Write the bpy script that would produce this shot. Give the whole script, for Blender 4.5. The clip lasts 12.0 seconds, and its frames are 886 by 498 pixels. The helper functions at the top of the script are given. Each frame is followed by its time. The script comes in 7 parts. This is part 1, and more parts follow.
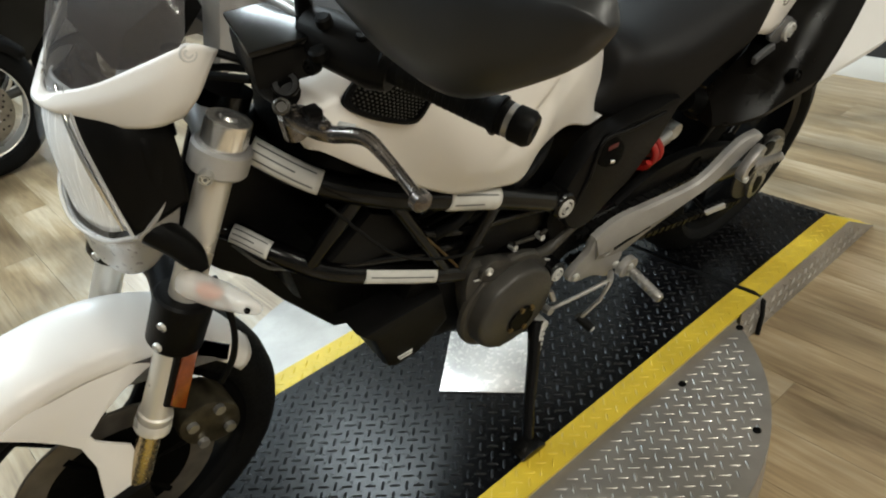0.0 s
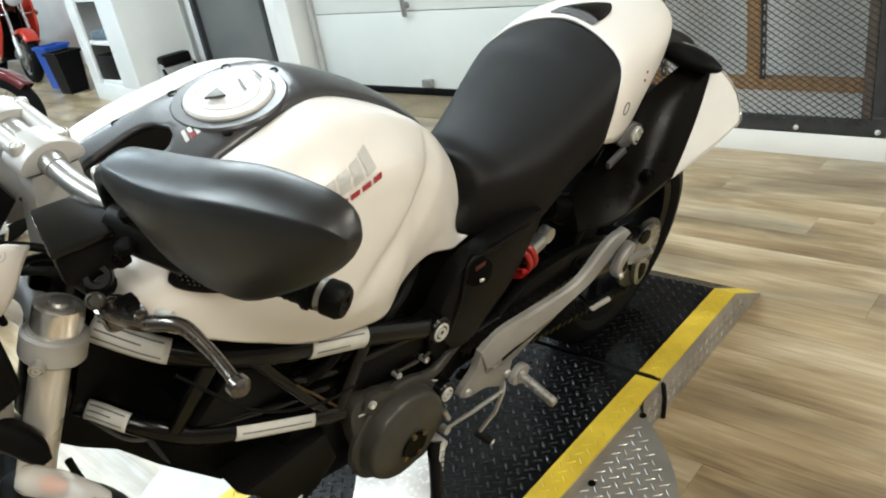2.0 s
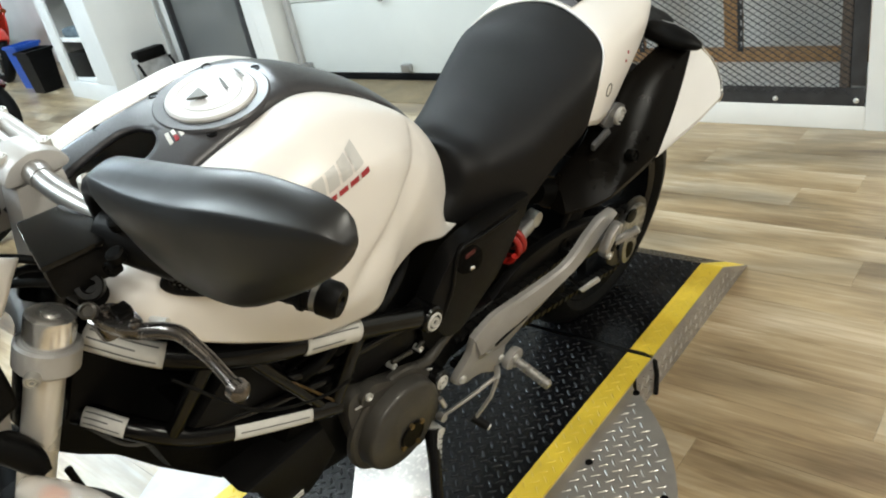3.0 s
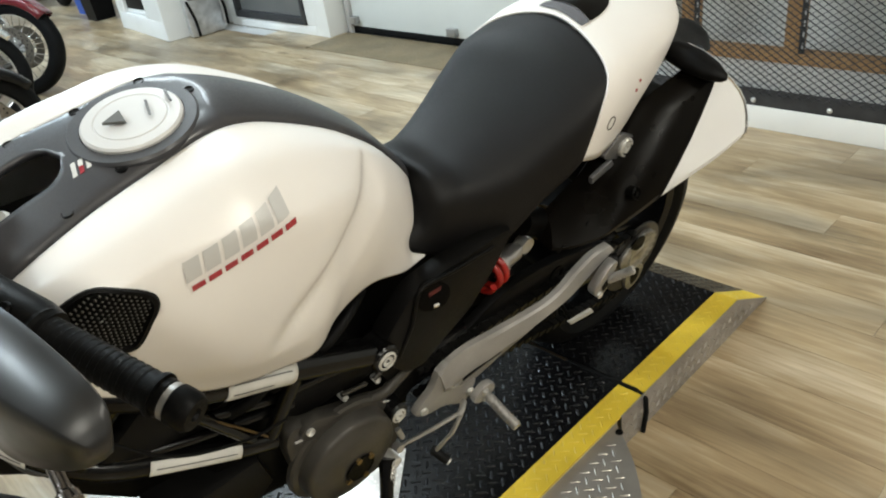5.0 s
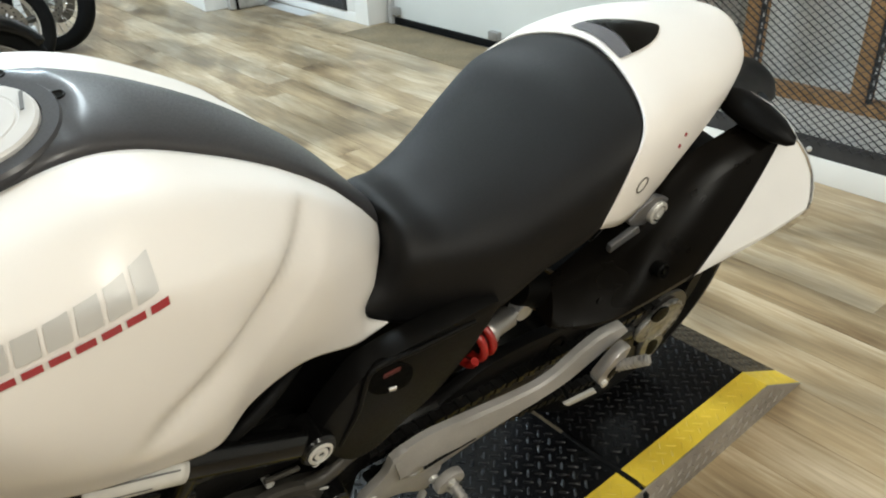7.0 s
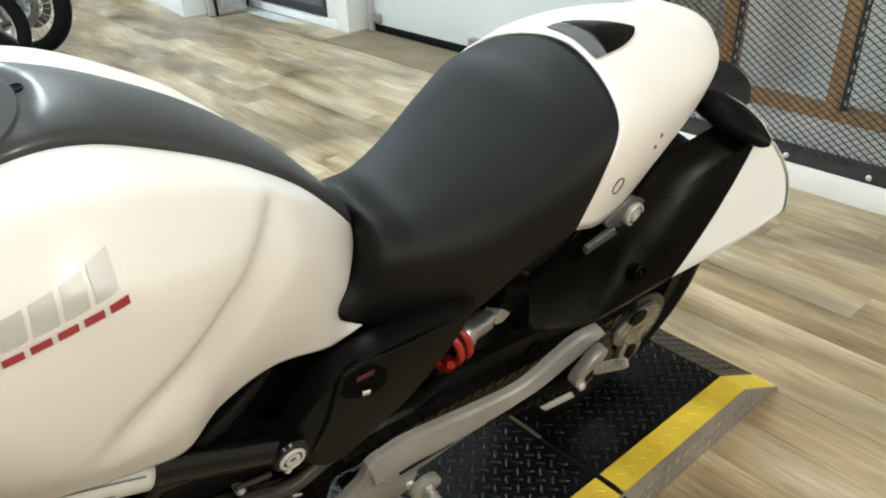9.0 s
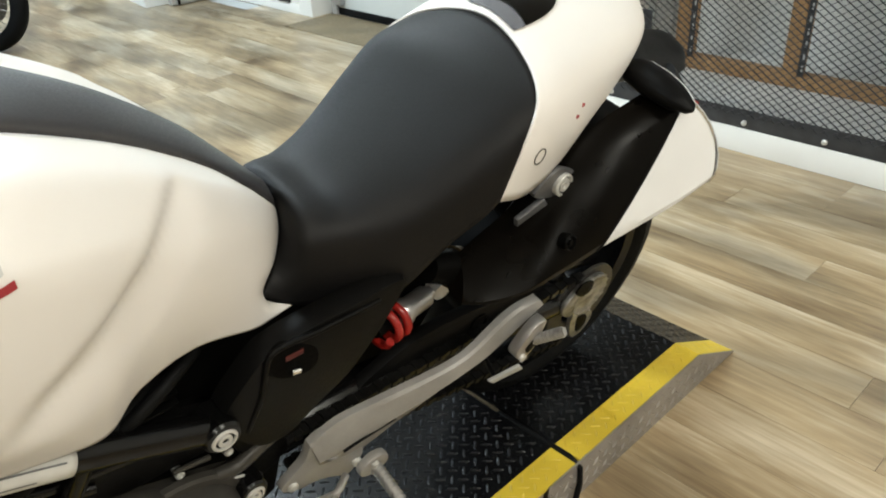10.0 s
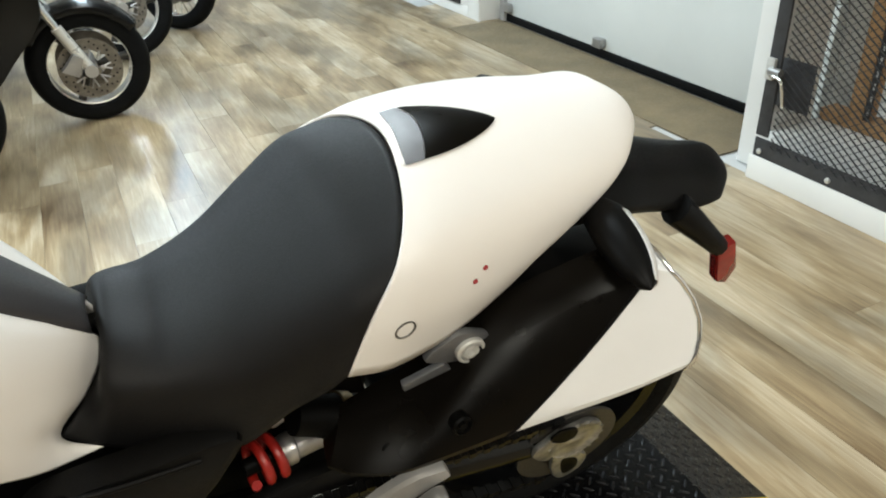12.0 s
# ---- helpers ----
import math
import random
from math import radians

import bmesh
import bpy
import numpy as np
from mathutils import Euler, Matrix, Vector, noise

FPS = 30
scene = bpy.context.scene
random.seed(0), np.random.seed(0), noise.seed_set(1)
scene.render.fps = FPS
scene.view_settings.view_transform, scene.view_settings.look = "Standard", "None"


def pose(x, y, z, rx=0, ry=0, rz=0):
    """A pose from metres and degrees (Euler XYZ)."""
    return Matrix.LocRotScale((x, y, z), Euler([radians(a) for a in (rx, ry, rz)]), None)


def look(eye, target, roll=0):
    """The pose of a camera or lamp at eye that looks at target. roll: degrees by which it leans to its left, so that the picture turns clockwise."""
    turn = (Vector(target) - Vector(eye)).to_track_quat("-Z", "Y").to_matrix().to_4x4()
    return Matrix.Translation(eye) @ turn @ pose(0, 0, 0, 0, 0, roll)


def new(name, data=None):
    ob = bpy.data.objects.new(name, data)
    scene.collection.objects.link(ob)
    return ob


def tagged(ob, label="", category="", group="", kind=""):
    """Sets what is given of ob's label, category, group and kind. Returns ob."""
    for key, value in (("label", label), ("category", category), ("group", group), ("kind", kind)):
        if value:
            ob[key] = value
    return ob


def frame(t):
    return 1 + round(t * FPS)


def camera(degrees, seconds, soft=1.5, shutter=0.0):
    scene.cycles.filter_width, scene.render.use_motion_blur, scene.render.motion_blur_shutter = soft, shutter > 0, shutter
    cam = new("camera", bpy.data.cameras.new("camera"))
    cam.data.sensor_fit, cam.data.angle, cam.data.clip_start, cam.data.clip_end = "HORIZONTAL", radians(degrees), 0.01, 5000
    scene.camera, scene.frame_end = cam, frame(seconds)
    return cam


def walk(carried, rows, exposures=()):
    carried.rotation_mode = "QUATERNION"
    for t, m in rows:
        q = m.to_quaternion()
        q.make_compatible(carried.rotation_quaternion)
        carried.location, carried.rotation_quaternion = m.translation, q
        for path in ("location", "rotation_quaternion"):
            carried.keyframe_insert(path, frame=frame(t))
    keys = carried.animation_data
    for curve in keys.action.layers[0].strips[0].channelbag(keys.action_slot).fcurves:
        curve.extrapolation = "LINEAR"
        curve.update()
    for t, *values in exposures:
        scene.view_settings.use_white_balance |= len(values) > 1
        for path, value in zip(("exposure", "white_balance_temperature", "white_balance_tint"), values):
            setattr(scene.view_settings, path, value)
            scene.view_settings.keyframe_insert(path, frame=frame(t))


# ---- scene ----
cam = camera(61.3, 12.0, 2.0)
PATH = [
    (0, (-0.053, -0.209, 1.228), (0.999, 1.141, 0.193), -7.0),
    (0.5, (-0.018, -0.241, 1.238), (1.105, 1.067, 0.225), -8.4),
    (1, (0.002, -0.258, 1.246), (1.162, 1.041, 0.262), -9.9),
    (1.5, (0.021, -0.259, 1.263), (1.223, 1.047, 0.342), -9.5),
    (2, (0.051, -0.266, 1.28), (1.316, 1.023, 0.422), -10.4),
    (2.5, (0.061, -0.265, 1.279), (1.298, 0.995, 0.34), -13.1),
    (2.7, (0.056, -0.266, 1.282), (1.312, 1.002, 0.379), -12.7),
    (4.3, (0.045, -0.2, 1.323), (1.344, 0.966, 0.346), -13.2),
    (4.5, (0.086, -0.224, 1.321), (1.347, 0.985, 0.347), -14.1),
    (4.7, (0.155, -0.240, 1.326), (1.303, 1.052, 0.319), -11.8),
    (4.9, (0.228, -0.249, 1.331), (1.367, 1.046, 0.320), -9.2),
    (5, (0.254, -0.262, 1.338), (1.39, 1.051, 0.345), -8.7),
    (5.5, (0.355, -0.213, 1.319), (1.44, 1.084, 0.25), -8.0),
    (6, (0.439, -0.117, 1.304), (1.554, 1.178, 0.264), -5.5),
    (6.5, (0.47, -0.1, 1.296), (1.558, 1.252, 0.302), -3.8),
    (7, (0.483, -0.115, 1.292), (1.565, 1.24, 0.296), -2.8),
    (7.2, (0.487, -0.117, 1.287), (1.572, 1.224, 0.276), -1.8),
    (8.8, (0.494, -0.112, 1.273), (1.617, 1.205, 0.272), -2.1),
    (9, (0.494, -0.116, 1.278), (1.62, 1.216, 0.299), -2.1),
    (9.5, (0.504, -0.13, 1.271), (1.641, 1.174, 0.269), -2.6),
    (10, (0.542, -0.175, 1.27), (1.682, 1.114, 0.25), -3.9),
    (10.5, (0.679, -0.263, 1.288), (1.827, 1.071, 0.339), -6.6),
    (11, (0.744, -0.332, 1.298), (1.666, 1.172, 0.354), -7.0),
    (11.5, (0.812, -0.333, 1.322), (1.638, 1.205, 0.346), -9.2),
    (12, (1.01, -0.172, 1.332), (1.745, 1.382, 0.311), -2.8),
]
walk(cam, [(t, look(eye, target, roll)) for t, eye, target, roll in PATH], [(0.0, -0.08), (0.8, 0.03), (2.0, 0.18), (4.5, 0.12), (5.4, -0.01), (6.0, 0.03), (7.2, 0.08), (9.0, 0.18), (11.5, 0.15), (12.0, 0.06)])

# ---- light ----
world = bpy.data.worlds.new("world")
scene.world = world
world.use_nodes = True
world.node_tree.nodes["Background"].inputs[0].default_value = (0.9, 0.95, 1.0, 1)
world.node_tree.nodes["Background"].inputs[1].default_value = 0.05


# ---- materials ----
def mat(name, color, rough=0.5, metal=0.0, coat=0.0, vary=0.12, scale=8.0, bump=0.0, bump_scale=120.0, fine=0.0, spec=0.5, stretch=(1, 1, 1), transmission=0.0, ior=1.45, island=0.0, coord="Object"):
    m = bpy.data.materials.new(name)
    m.use_nodes = True
    t = m.node_tree
    b = t.nodes["Principled BSDF"]
    b.inputs["Roughness"].default_value = rough
    b.inputs["Metallic"].default_value = metal
    b.inputs["Coat Weight"].default_value = coat
    b.inputs["Coat Roughness"].default_value = 0.22
    b.inputs["Specular IOR Level"].default_value = spec
    b.inputs["Transmission Weight"].default_value = transmission
    b.inputs["IOR"].default_value = ior
    tc = t.nodes.new("ShaderNodeTexCoord")
    mp = t.nodes.new("ShaderNodeMapping")
    mp.inputs["Scale"].default_value = stretch
    t.links.new(tc.outputs[coord], mp.inputs[0])
    n1 = t.nodes.new("ShaderNodeTexNoise")
    n1.inputs["Scale"].default_value = scale
    n1.inputs["Detail"].default_value = 5
    t.links.new(mp.outputs[0], n1.inputs["Vector"])
    n2 = t.nodes.new("ShaderNodeTexNoise")
    n2.inputs["Scale"].default_value = bump_scale
    n2.inputs["Detail"].default_value = 3
    t.links.new(mp.outputs[0], n2.inputs["Vector"])
    ramp = t.nodes.new("ShaderNodeMapRange")
    ramp.inputs["From Min"].default_value = 0.3
    ramp.inputs["From Max"].default_value = 0.7
    ramp.inputs["To Min"].default_value = 1 - vary
    ramp.inputs["To Max"].default_value = 1 + vary
    t.links.new(n1.outputs[0], ramp.inputs[0])
    mul = t.nodes.new("ShaderNodeVectorMath")
    mul.operation = "SCALE"
    mul.inputs[0].default_value = color[:3]
    t.links.new(ramp.outputs[0], mul.inputs["Scale"])
    last = mul.outputs[0]
    if island:
        g = t.nodes.new("ShaderNodeNewGeometry")
        r2 = t.nodes.new("ShaderNodeMapRange")
        r2.inputs["To Min"].default_value = 1 - island
        r2.inputs["To Max"].default_value = 1 + island
        t.links.new(g.outputs["Random Per Island"], r2.inputs[0])
        m2 = t.nodes.new("ShaderNodeVectorMath")
        m2.operation = "SCALE"
        t.links.new(last, m2.inputs[0])
        t.links.new(r2.outputs[0], m2.inputs["Scale"])
        last = m2.outputs[0]
    t.links.new(last, b.inputs["Base Color"])
    rr = t.nodes.new("ShaderNodeMapRange")
    rr.inputs["From Min"].default_value = 0.3
    rr.inputs["From Max"].default_value = 0.7
    rr.inputs["To Min"].default_value = max(0.02, rough * 0.85)
    rr.inputs["To Max"].default_value = min(1, rough * 1.2)
    t.links.new(n2.outputs[0], rr.inputs[0])
    t.links.new(rr.outputs[0], b.inputs["Roughness"])
    if bump:
        bp = t.nodes.new("ShaderNodeBump")
        bp.inputs["Strength"].default_value = bump
        bp.inputs["Distance"].default_value = 0.002
        t.links.new(n2.outputs[0], bp.inputs["Height"])
        t.links.new(bp.outputs[0], b.inputs["Normal"])
    return m


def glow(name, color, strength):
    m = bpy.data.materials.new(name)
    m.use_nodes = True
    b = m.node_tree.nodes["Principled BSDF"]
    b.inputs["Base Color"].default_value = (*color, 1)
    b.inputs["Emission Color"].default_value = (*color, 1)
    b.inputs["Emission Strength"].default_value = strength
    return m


WHITE = mat("pearl_white_paint", (0.735, 0.705, 0.675), 0.34, coat=0.25, vary=0.02, scale=5, bump=0.02, bump_scale=400)
WHITE_MATT = mat("white_heat_shield", (0.70, 0.70, 0.70), 0.42, vary=0.03, scale=9)
DARK_GREY = mat("satin_grey_paint", (0.026, 0.025, 0.028), 0.50, coat=0.35, vary=0.08, scale=9, bump_scale=500, spec=0.55)
MIRROR_GREY = mat("satin_grey_plastic", (0.006, 0.006, 0.0063), 0.40, coat=0.08, vary=0.06, scale=9, bump_scale=20, spec=0.6)
BLACK = mat("black_plastic", (0.0036, 0.0034, 0.0033), 0.42, vary=0.3, scale=14, bump=0.12, bump_scale=350, spec=0.11)
BLACK_GLOSS = mat("black_frame_paint", (0.0026, 0.0025, 0.0025), 0.2, coat=0.0, vary=0.2, scale=12, spec=0.32)
SHIELD = mat("satin_black_shield", (0.0026, 0.0020, 0.0014), 0.30, vary=0.10, scale=10, bump_scale=20, spec=0.11)
RUBBER = mat("black_rubber", (0.0026, 0.0026, 0.0026), 0.6, vary=0.25, scale=20, bump=0.2, bump_scale=260, spec=0.15)
TYRE = mat("tyre_rubber", (0.003, 0.003, 0.003), 0.66, vary=0.3, scale=16, bump=0.25, bump_scale=200, spec=0.15)
SEAT = mat("black_seat_vinyl", (0.0032, 0.0029, 0.0030), 0.56, vary=0.25, scale=7, bump=0.15, bump_scale=650, spec=0.29)
ENGINE = mat("engine_grey", (0.050, 0.046, 0.040), 0.40, metal=0.3, vary=0.25, scale=14, bump=0.1, bump_scale=220, spec=0.4)
CHAIN_M = mat("oily_chain", (0.010, 0.0095, 0.009), 0.34, metal=0.5, vary=0.3, scale=30, spec=0.4)
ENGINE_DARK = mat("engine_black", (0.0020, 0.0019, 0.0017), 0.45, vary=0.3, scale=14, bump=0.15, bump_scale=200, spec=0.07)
ALU = mat("cast_aluminium", (0.42, 0.41, 0.40), 0.36, metal=0.85, vary=0.12, scale=12, bump=0.08, bump_scale=300)
ALU_MATT = mat("sandblasted_aluminium", (0.46, 0.45, 0.44), 0.5, metal=0.3, vary=0.1, scale=10, bump=0.1, bump_scale=420)
ARM = mat("dull_cast_aluminium", (0.28, 0.268, 0.255), 0.5, metal=0.35, vary=0.15, scale=14, bump=0.1, bump_scale=300)
FORK = mat("silver_fork_tube", (0.66, 0.63, 0.58), 0.30, metal=0.5, vary=0.03, scale=4, bump_scale=20)
BRACKET = mat("grey_bracket_casting", (0.15, 0.15, 0.155), 0.42, metal=0.6, vary=0.15, scale=20)
LEVER = mat("dark_lever", (0.15, 0.135, 0.125), 0.24, metal=0.95, vary=0.15, scale=20)
GOLD = mat("worn_gold_tube", (0.45, 0.36, 0.22), 0.25, metal=0.9, vary=0.12, scale=10)
FORK_CAP = mat("bright_fork_cap", (0.84, 0.82, 0.79), 0.2, metal=0.85, vary=0.04, scale=6, bump_scale=30)
DISC = mat("worn_brake_disc", (0.17, 0.15, 0.125), 0.35, metal=0.6, vary=0.25, scale=30)
CHROME = mat("chrome", (0.8, 0.8, 0.8), 0.09, metal=1.0, vary=0.03, scale=8)
STEEL = mat("bolt_steel", (0.58, 0.57, 0.54), 0.4, metal=0.45, vary=0.1, scale=60)
CAP = mat("painted_silver_cap", (0.55, 0.54, 0.53), 0.38, vary=0.03, scale=14)
SILVER_PAINT = mat("silver_paint", (0.40, 0.39, 0.38), 0.3, metal=0.35, coat=0.3, vary=0.05, scale=9)
LABEL = mat("white_sticker", (0.56, 0.55, 0.52), 0.5, vary=0.08, scale=40)
INK = mat("sticker_print", (0.12, 0.12, 0.12), 0.6)
GREY_DECAL = mat("pale_grey_decal", (0.50, 0.495, 0.485), 0.4, metal=0.15, vary=0.02, scale=5)
RED_DECAL = mat("dark_red_decal", (0.30, 0.02, 0.03), 0.35, coat=0.4, vary=0.05, scale=60)
RED_SPRING = mat("red_spring_paint", (0.29, 0.012, 0.008), 0.35, coat=0.2, vary=0.08, scale=30)
RED_LENS = mat("red_reflector", (0.22, 0.012, 0.01), 0.2, coat=0.5, vary=0.1, scale=80)
AMBER = mat("amber_reflector", (0.20, 0.038, 0.005), 0.18, coat=0.6, vary=0.25, scale=60)
BULB = mat("amber_bulb", (0.75, 0.22, 0.06), 0.3, coat=0.5, vary=0.05)
# near-black that paints the shade inside the side plate's opening
RECESS = mat("deep_black", (0.0015, 0.0014, 0.0013), 0.7, vary=0.2, scale=20, spec=0.05)
WORN_ALU = mat("worn_cast_aluminium", (0.30, 0.295, 0.28), 0.36, metal=0.75, vary=0.4, scale=60, bump=0.2, bump_scale=200)
BRASS = mat("brass_canister", (0.16, 0.11, 0.05), 0.32, metal=0.8, vary=0.2, scale=30)
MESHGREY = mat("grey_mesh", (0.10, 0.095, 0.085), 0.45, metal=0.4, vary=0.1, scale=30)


def clear(name, color, rough, ior, alpha):
    m = bpy.data.materials.new(name)
    m.use_nodes = True
    t = m.node_tree
    b = t.nodes["Principled BSDF"]
    b.inputs["Base Color"].default_value = (*color, 1)
    b.inputs["Roughness"].default_value = rough
    b.inputs["IOR"].default_value = ior
    b.inputs["Alpha"].default_value = alpha
    return m


LENS = clear("clear_lens", (0.8, 0.82, 0.84), 0.04, 1.5, 0.06)
CAP_CLEAR = clear("frosted_lens", (0.82, 0.80, 0.78), 0.10, 1.5, 0.42)
SMOKE = clear("smoke_windscreen", (0.13, 0.12, 0.12), 0.05, 1.5, 0.34)
GLASSY = clear("door_glass", (0.17, 0.17, 0.165), 0.08, 1.45, 0.75)

def wood_floor():
    m = bpy.data.materials.new("wood_look_plank")
    m.use_nodes = True
    t = m.node_tree
    N, K = t.nodes.new, t.links.new
    b = t.nodes["Principled BSDF"]
    geo, info = N("ShaderNodeNewGeometry"), N("ShaderNodeObjectInfo")
    add = N("ShaderNodeMath")
    K(geo.outputs["Random Per Island"], add.inputs[0])
    K(info.outputs["Random"], add.inputs[1])
    off = N("ShaderNodeVectorMath")
    off.operation = "SCALE"
    off.inputs[0].default_value = (31.0, 17.0, 0.0)
    K(add.outputs[0], off.inputs["Scale"])
    pos = N("ShaderNodeVectorMath")
    K(geo.outputs["Position"], pos.inputs[0])
    K(off.outputs[0], pos.inputs[1])

    def layer(scale, stretch, detail, dist, whole=False):
        mp = N("ShaderNodeMapping")
        mp.inputs["Scale"].default_value = stretch
        K(geo.outputs["Position"] if whole else pos.outputs[0], mp.inputs[0])
        n = N("ShaderNodeTexNoise")
        n.inputs["Scale"].default_value, n.inputs["Detail"].default_value, n.inputs["Distortion"].default_value = scale, detail, dist
        K(mp.outputs[0], n.inputs["Vector"])
        return n
    broad = layer(3.0, (2.2, 0.55, 1), 4, 0.6)
    grain = layer(9.0, (7.0, 0.45, 1), 6, 0.9)
    fine = layer(40.0, (6.0, 0.25, 1), 3, 0.0)
    ramp = N("ShaderNodeValToRGB")
    e = ramp.color_ramp.elements
    e[0].position, e[0].color = 0.30, (0.130, 0.078, 0.034, 1)
    e[1].position, e[1].color = 0.72, (0.53, 0.452, 0.330, 1)
    mid_ = e.new(0.5)
    mid_.color = (0.318, 0.236, 0.135, 1)
    mix = N("ShaderNodeMath")
    mix.operation = "MULTIPLY_ADD"
    mix.inputs[1].default_value = 0.36
    K(grain.outputs[0], mix.inputs[0])
    sc = N("ShaderNodeMath")
    sc.operation = "MULTIPLY"
    sc.inputs[1].default_value = 0.64
    K(broad.outputs[0], sc.inputs[0])
    K(sc.outputs[0], mix.inputs[2])
    fr, sh = N("ShaderNodeMath"), N("ShaderNodeMath")
    fr.operation, sh.operation = "FRACT", "MULTIPLY_ADD"
    K(add.outputs[0], fr.inputs[0])
    K(fr.outputs[0], sh.inputs[0])
    sh.inputs[1].default_value = 0.11
    K(mix.outputs[0], sh.inputs[2])
    low = N("ShaderNodeMath")
    low.operation = "SUBTRACT"
    low.inputs[1].default_value = 0.060
    K(sh.outputs[0], low.inputs[0])
    K(low.outputs[0], ramp.inputs[0])
    tone = N("ShaderNodeMapRange")
    tone.inputs["From Max"].default_value = 2.0
    tone.inputs["To Min"].default_value, tone.inputs["To Max"].default_value = 0.93, 1.07
    K(add.outputs[0], tone.inputs[0])
    f2 = N("ShaderNodeMapRange")
    f2.inputs["From Min"].default_value, f2.inputs["From Max"].default_value = 0.35, 0.65
    f2.inputs["To Min"].default_value, f2.inputs["To Max"].default_value = 0.94, 1.05
    K(fine.outputs[0], f2.inputs[0])
    mm = N("ShaderNodeMath")
    mm.operation = "MULTIPLY"
    K(tone.outputs[0], mm.inputs[0])
    K(f2.outputs[0], mm.inputs[1])
    col = N("ShaderNodeVectorMath")
    col.operation = "SCALE"
    # worn dark patches and knots
    patch = layer(1.9, (1.6, 0.6, 1), 6, 0.8, True)
    pm = N("ShaderNodeMapRange")
    pm.inputs["From Min"].default_value, pm.inputs["From Max"].default_value = 0.38, 0.60
    pm.inputs["To Min"].default_value, pm.inputs["To Max"].default_value = 0.60, 1.16
    K(patch.outputs[0], pm.inputs[0])
    km = N("ShaderNodeMapping")
    km.inputs["Scale"].default_value = (3.4, 1.3, 1)
    K(pos.outputs[0], km.inputs[0])
    vor = N("ShaderNodeTexVoronoi")
    vor.inputs["Scale"].default_value = 1.0
    K(km.outputs[0], vor.inputs["Vector"])
    kr = N("ShaderNodeMapRange")
    kr.inputs["From Min"].default_value, kr.inputs["From Max"].default_value = 0.03, 0.12
    kr.inputs["To Min"].default_value, kr.inputs["To Max"].default_value = 0.62, 1.0
    K(vor.outputs["Distance"], kr.inputs[0])
    m3, m4 = N("ShaderNodeMath"), N("ShaderNodeMath")
    m3.operation = m4.operation = "MULTIPLY"
    K(pm.outputs[0], m3.inputs[0])
    K(kr.outputs[0], m3.inputs[1])
    K(m3.outputs[0], m4.inputs[0])
    K(mm.outputs[0], m4.inputs[1])
    K(ramp.outputs[0], col.inputs[0])
    K(m4.outputs[0], col.inputs["Scale"])
    K(col.outputs[0], b.inputs["Base Color"])
    rr = N("ShaderNodeMapRange")
    rr.inputs["To Min"].default_value, rr.inputs["To Max"].default_value = 0.26, 0.42
    b.inputs["Specular IOR Level"].default_value = 0.95
    K(broad.outputs[0], rr.inputs[0])
    K(rr.outputs[0], b.inputs["Roughness"])
    bp = N("ShaderNodeBump")
    bp.inputs["Strength"].default_value, bp.inputs["Distance"].default_value = 0.12, 0.001
    K(fine.outputs[0], bp.inputs["Height"])
    K(bp.outputs[0], b.inputs["Normal"])
    return m


FLOOR_M = wood_floor()
PLATE_BLACK = mat("black_tread_plate", (0.0036, 0.0036, 0.0040), 0.24, vary=0.45, scale=7, bump=0.12, bump_scale=90, spec=0.22)
PLATE_YELLOW = mat("yellow_tread_paint", (0.60, 0.43, 0.035), 0.42, vary=0.16, scale=9, bump=0.12, bump_scale=70)
LUG_BLACK = mat("worn_black_tread", (0.0050, 0.0050, 0.0056), 0.30, metal=0.0, vary=0.5, scale=9, bump_scale=90, spec=0.34)
PLATE_SILVER = mat("bare_tread_plate", (0.35, 0.328, 0.30), 0.40, metal=0.62, vary=0.22, scale=6, bump=0.12, bump_scale=80)
PLATE_WHITE = mat("white_scuffed_plate", (0.60, 0.57, 0.54), 0.25, metal=0.3, vary=0.35, scale=9)
WALL = mat("white_wall_paint", (0.74, 0.73, 0.70), 0.55, vary=0.04, scale=3, bump=0.08, bump_scale=60)
# dark tone for the unseen walls, chosen to cut bounce onto the bike
WALL_GREY = mat("bounce_cut_wall_grey", (0.15, 0.145, 0.14), 0.6, vary=0.08, scale=3, bump=0.08, bump_scale=60)
DOOR_M = mat("pale_grey_door", (0.60, 0.61, 0.58), 0.42, vary=0.03, scale=2, bump=0.05, bump_scale=50)
BLACK_IRON = mat("black_angle_iron", (0.03, 0.03, 0.032), 0.5, vary=0.3, scale=18, bump=0.2, bump_scale=120)
STRAP_WOOD = mat("weathered_timber", (0.17, 0.135, 0.11), 0.65, vary=0.3, scale=10, bump=0.1, bump_scale=60, stretch=(4, 4, 0.5))
STUD = mat("pine_stud", (0.42, 0.24, 0.11), 0.6, vary=0.25, scale=6, bump=0.1, bump_scale=60, stretch=(4, 4, 0.5))
CEIL = mat("ceiling_paint", (0.68, 0.67, 0.65), 0.7, vary=0.04, scale=2)
MAT_TAN = mat("tan_threshold_mat", (0.17, 0.13, 0.075), 0.6, vary=0.2, scale=5, bump=0.15, bump_scale=90)
BLUE = mat("blue_plastic_bin", (0.012, 0.07, 0.35), 0.4, vary=0.1, scale=8)
GREY_BACK = mat("grey_back_board", (0.50, 0.50, 0.49), 0.6, vary=0.05, scale=3)
MAROON = mat("maroon_paint", (0.11, 0.008, 0.012), 0.2, coat=0.7, vary=0.08, scale=7)
RED_PAINT = mat("bright_red_paint", (0.5, 0.03, 0.015), 0.28, coat=0.5, vary=0.08, scale=7)
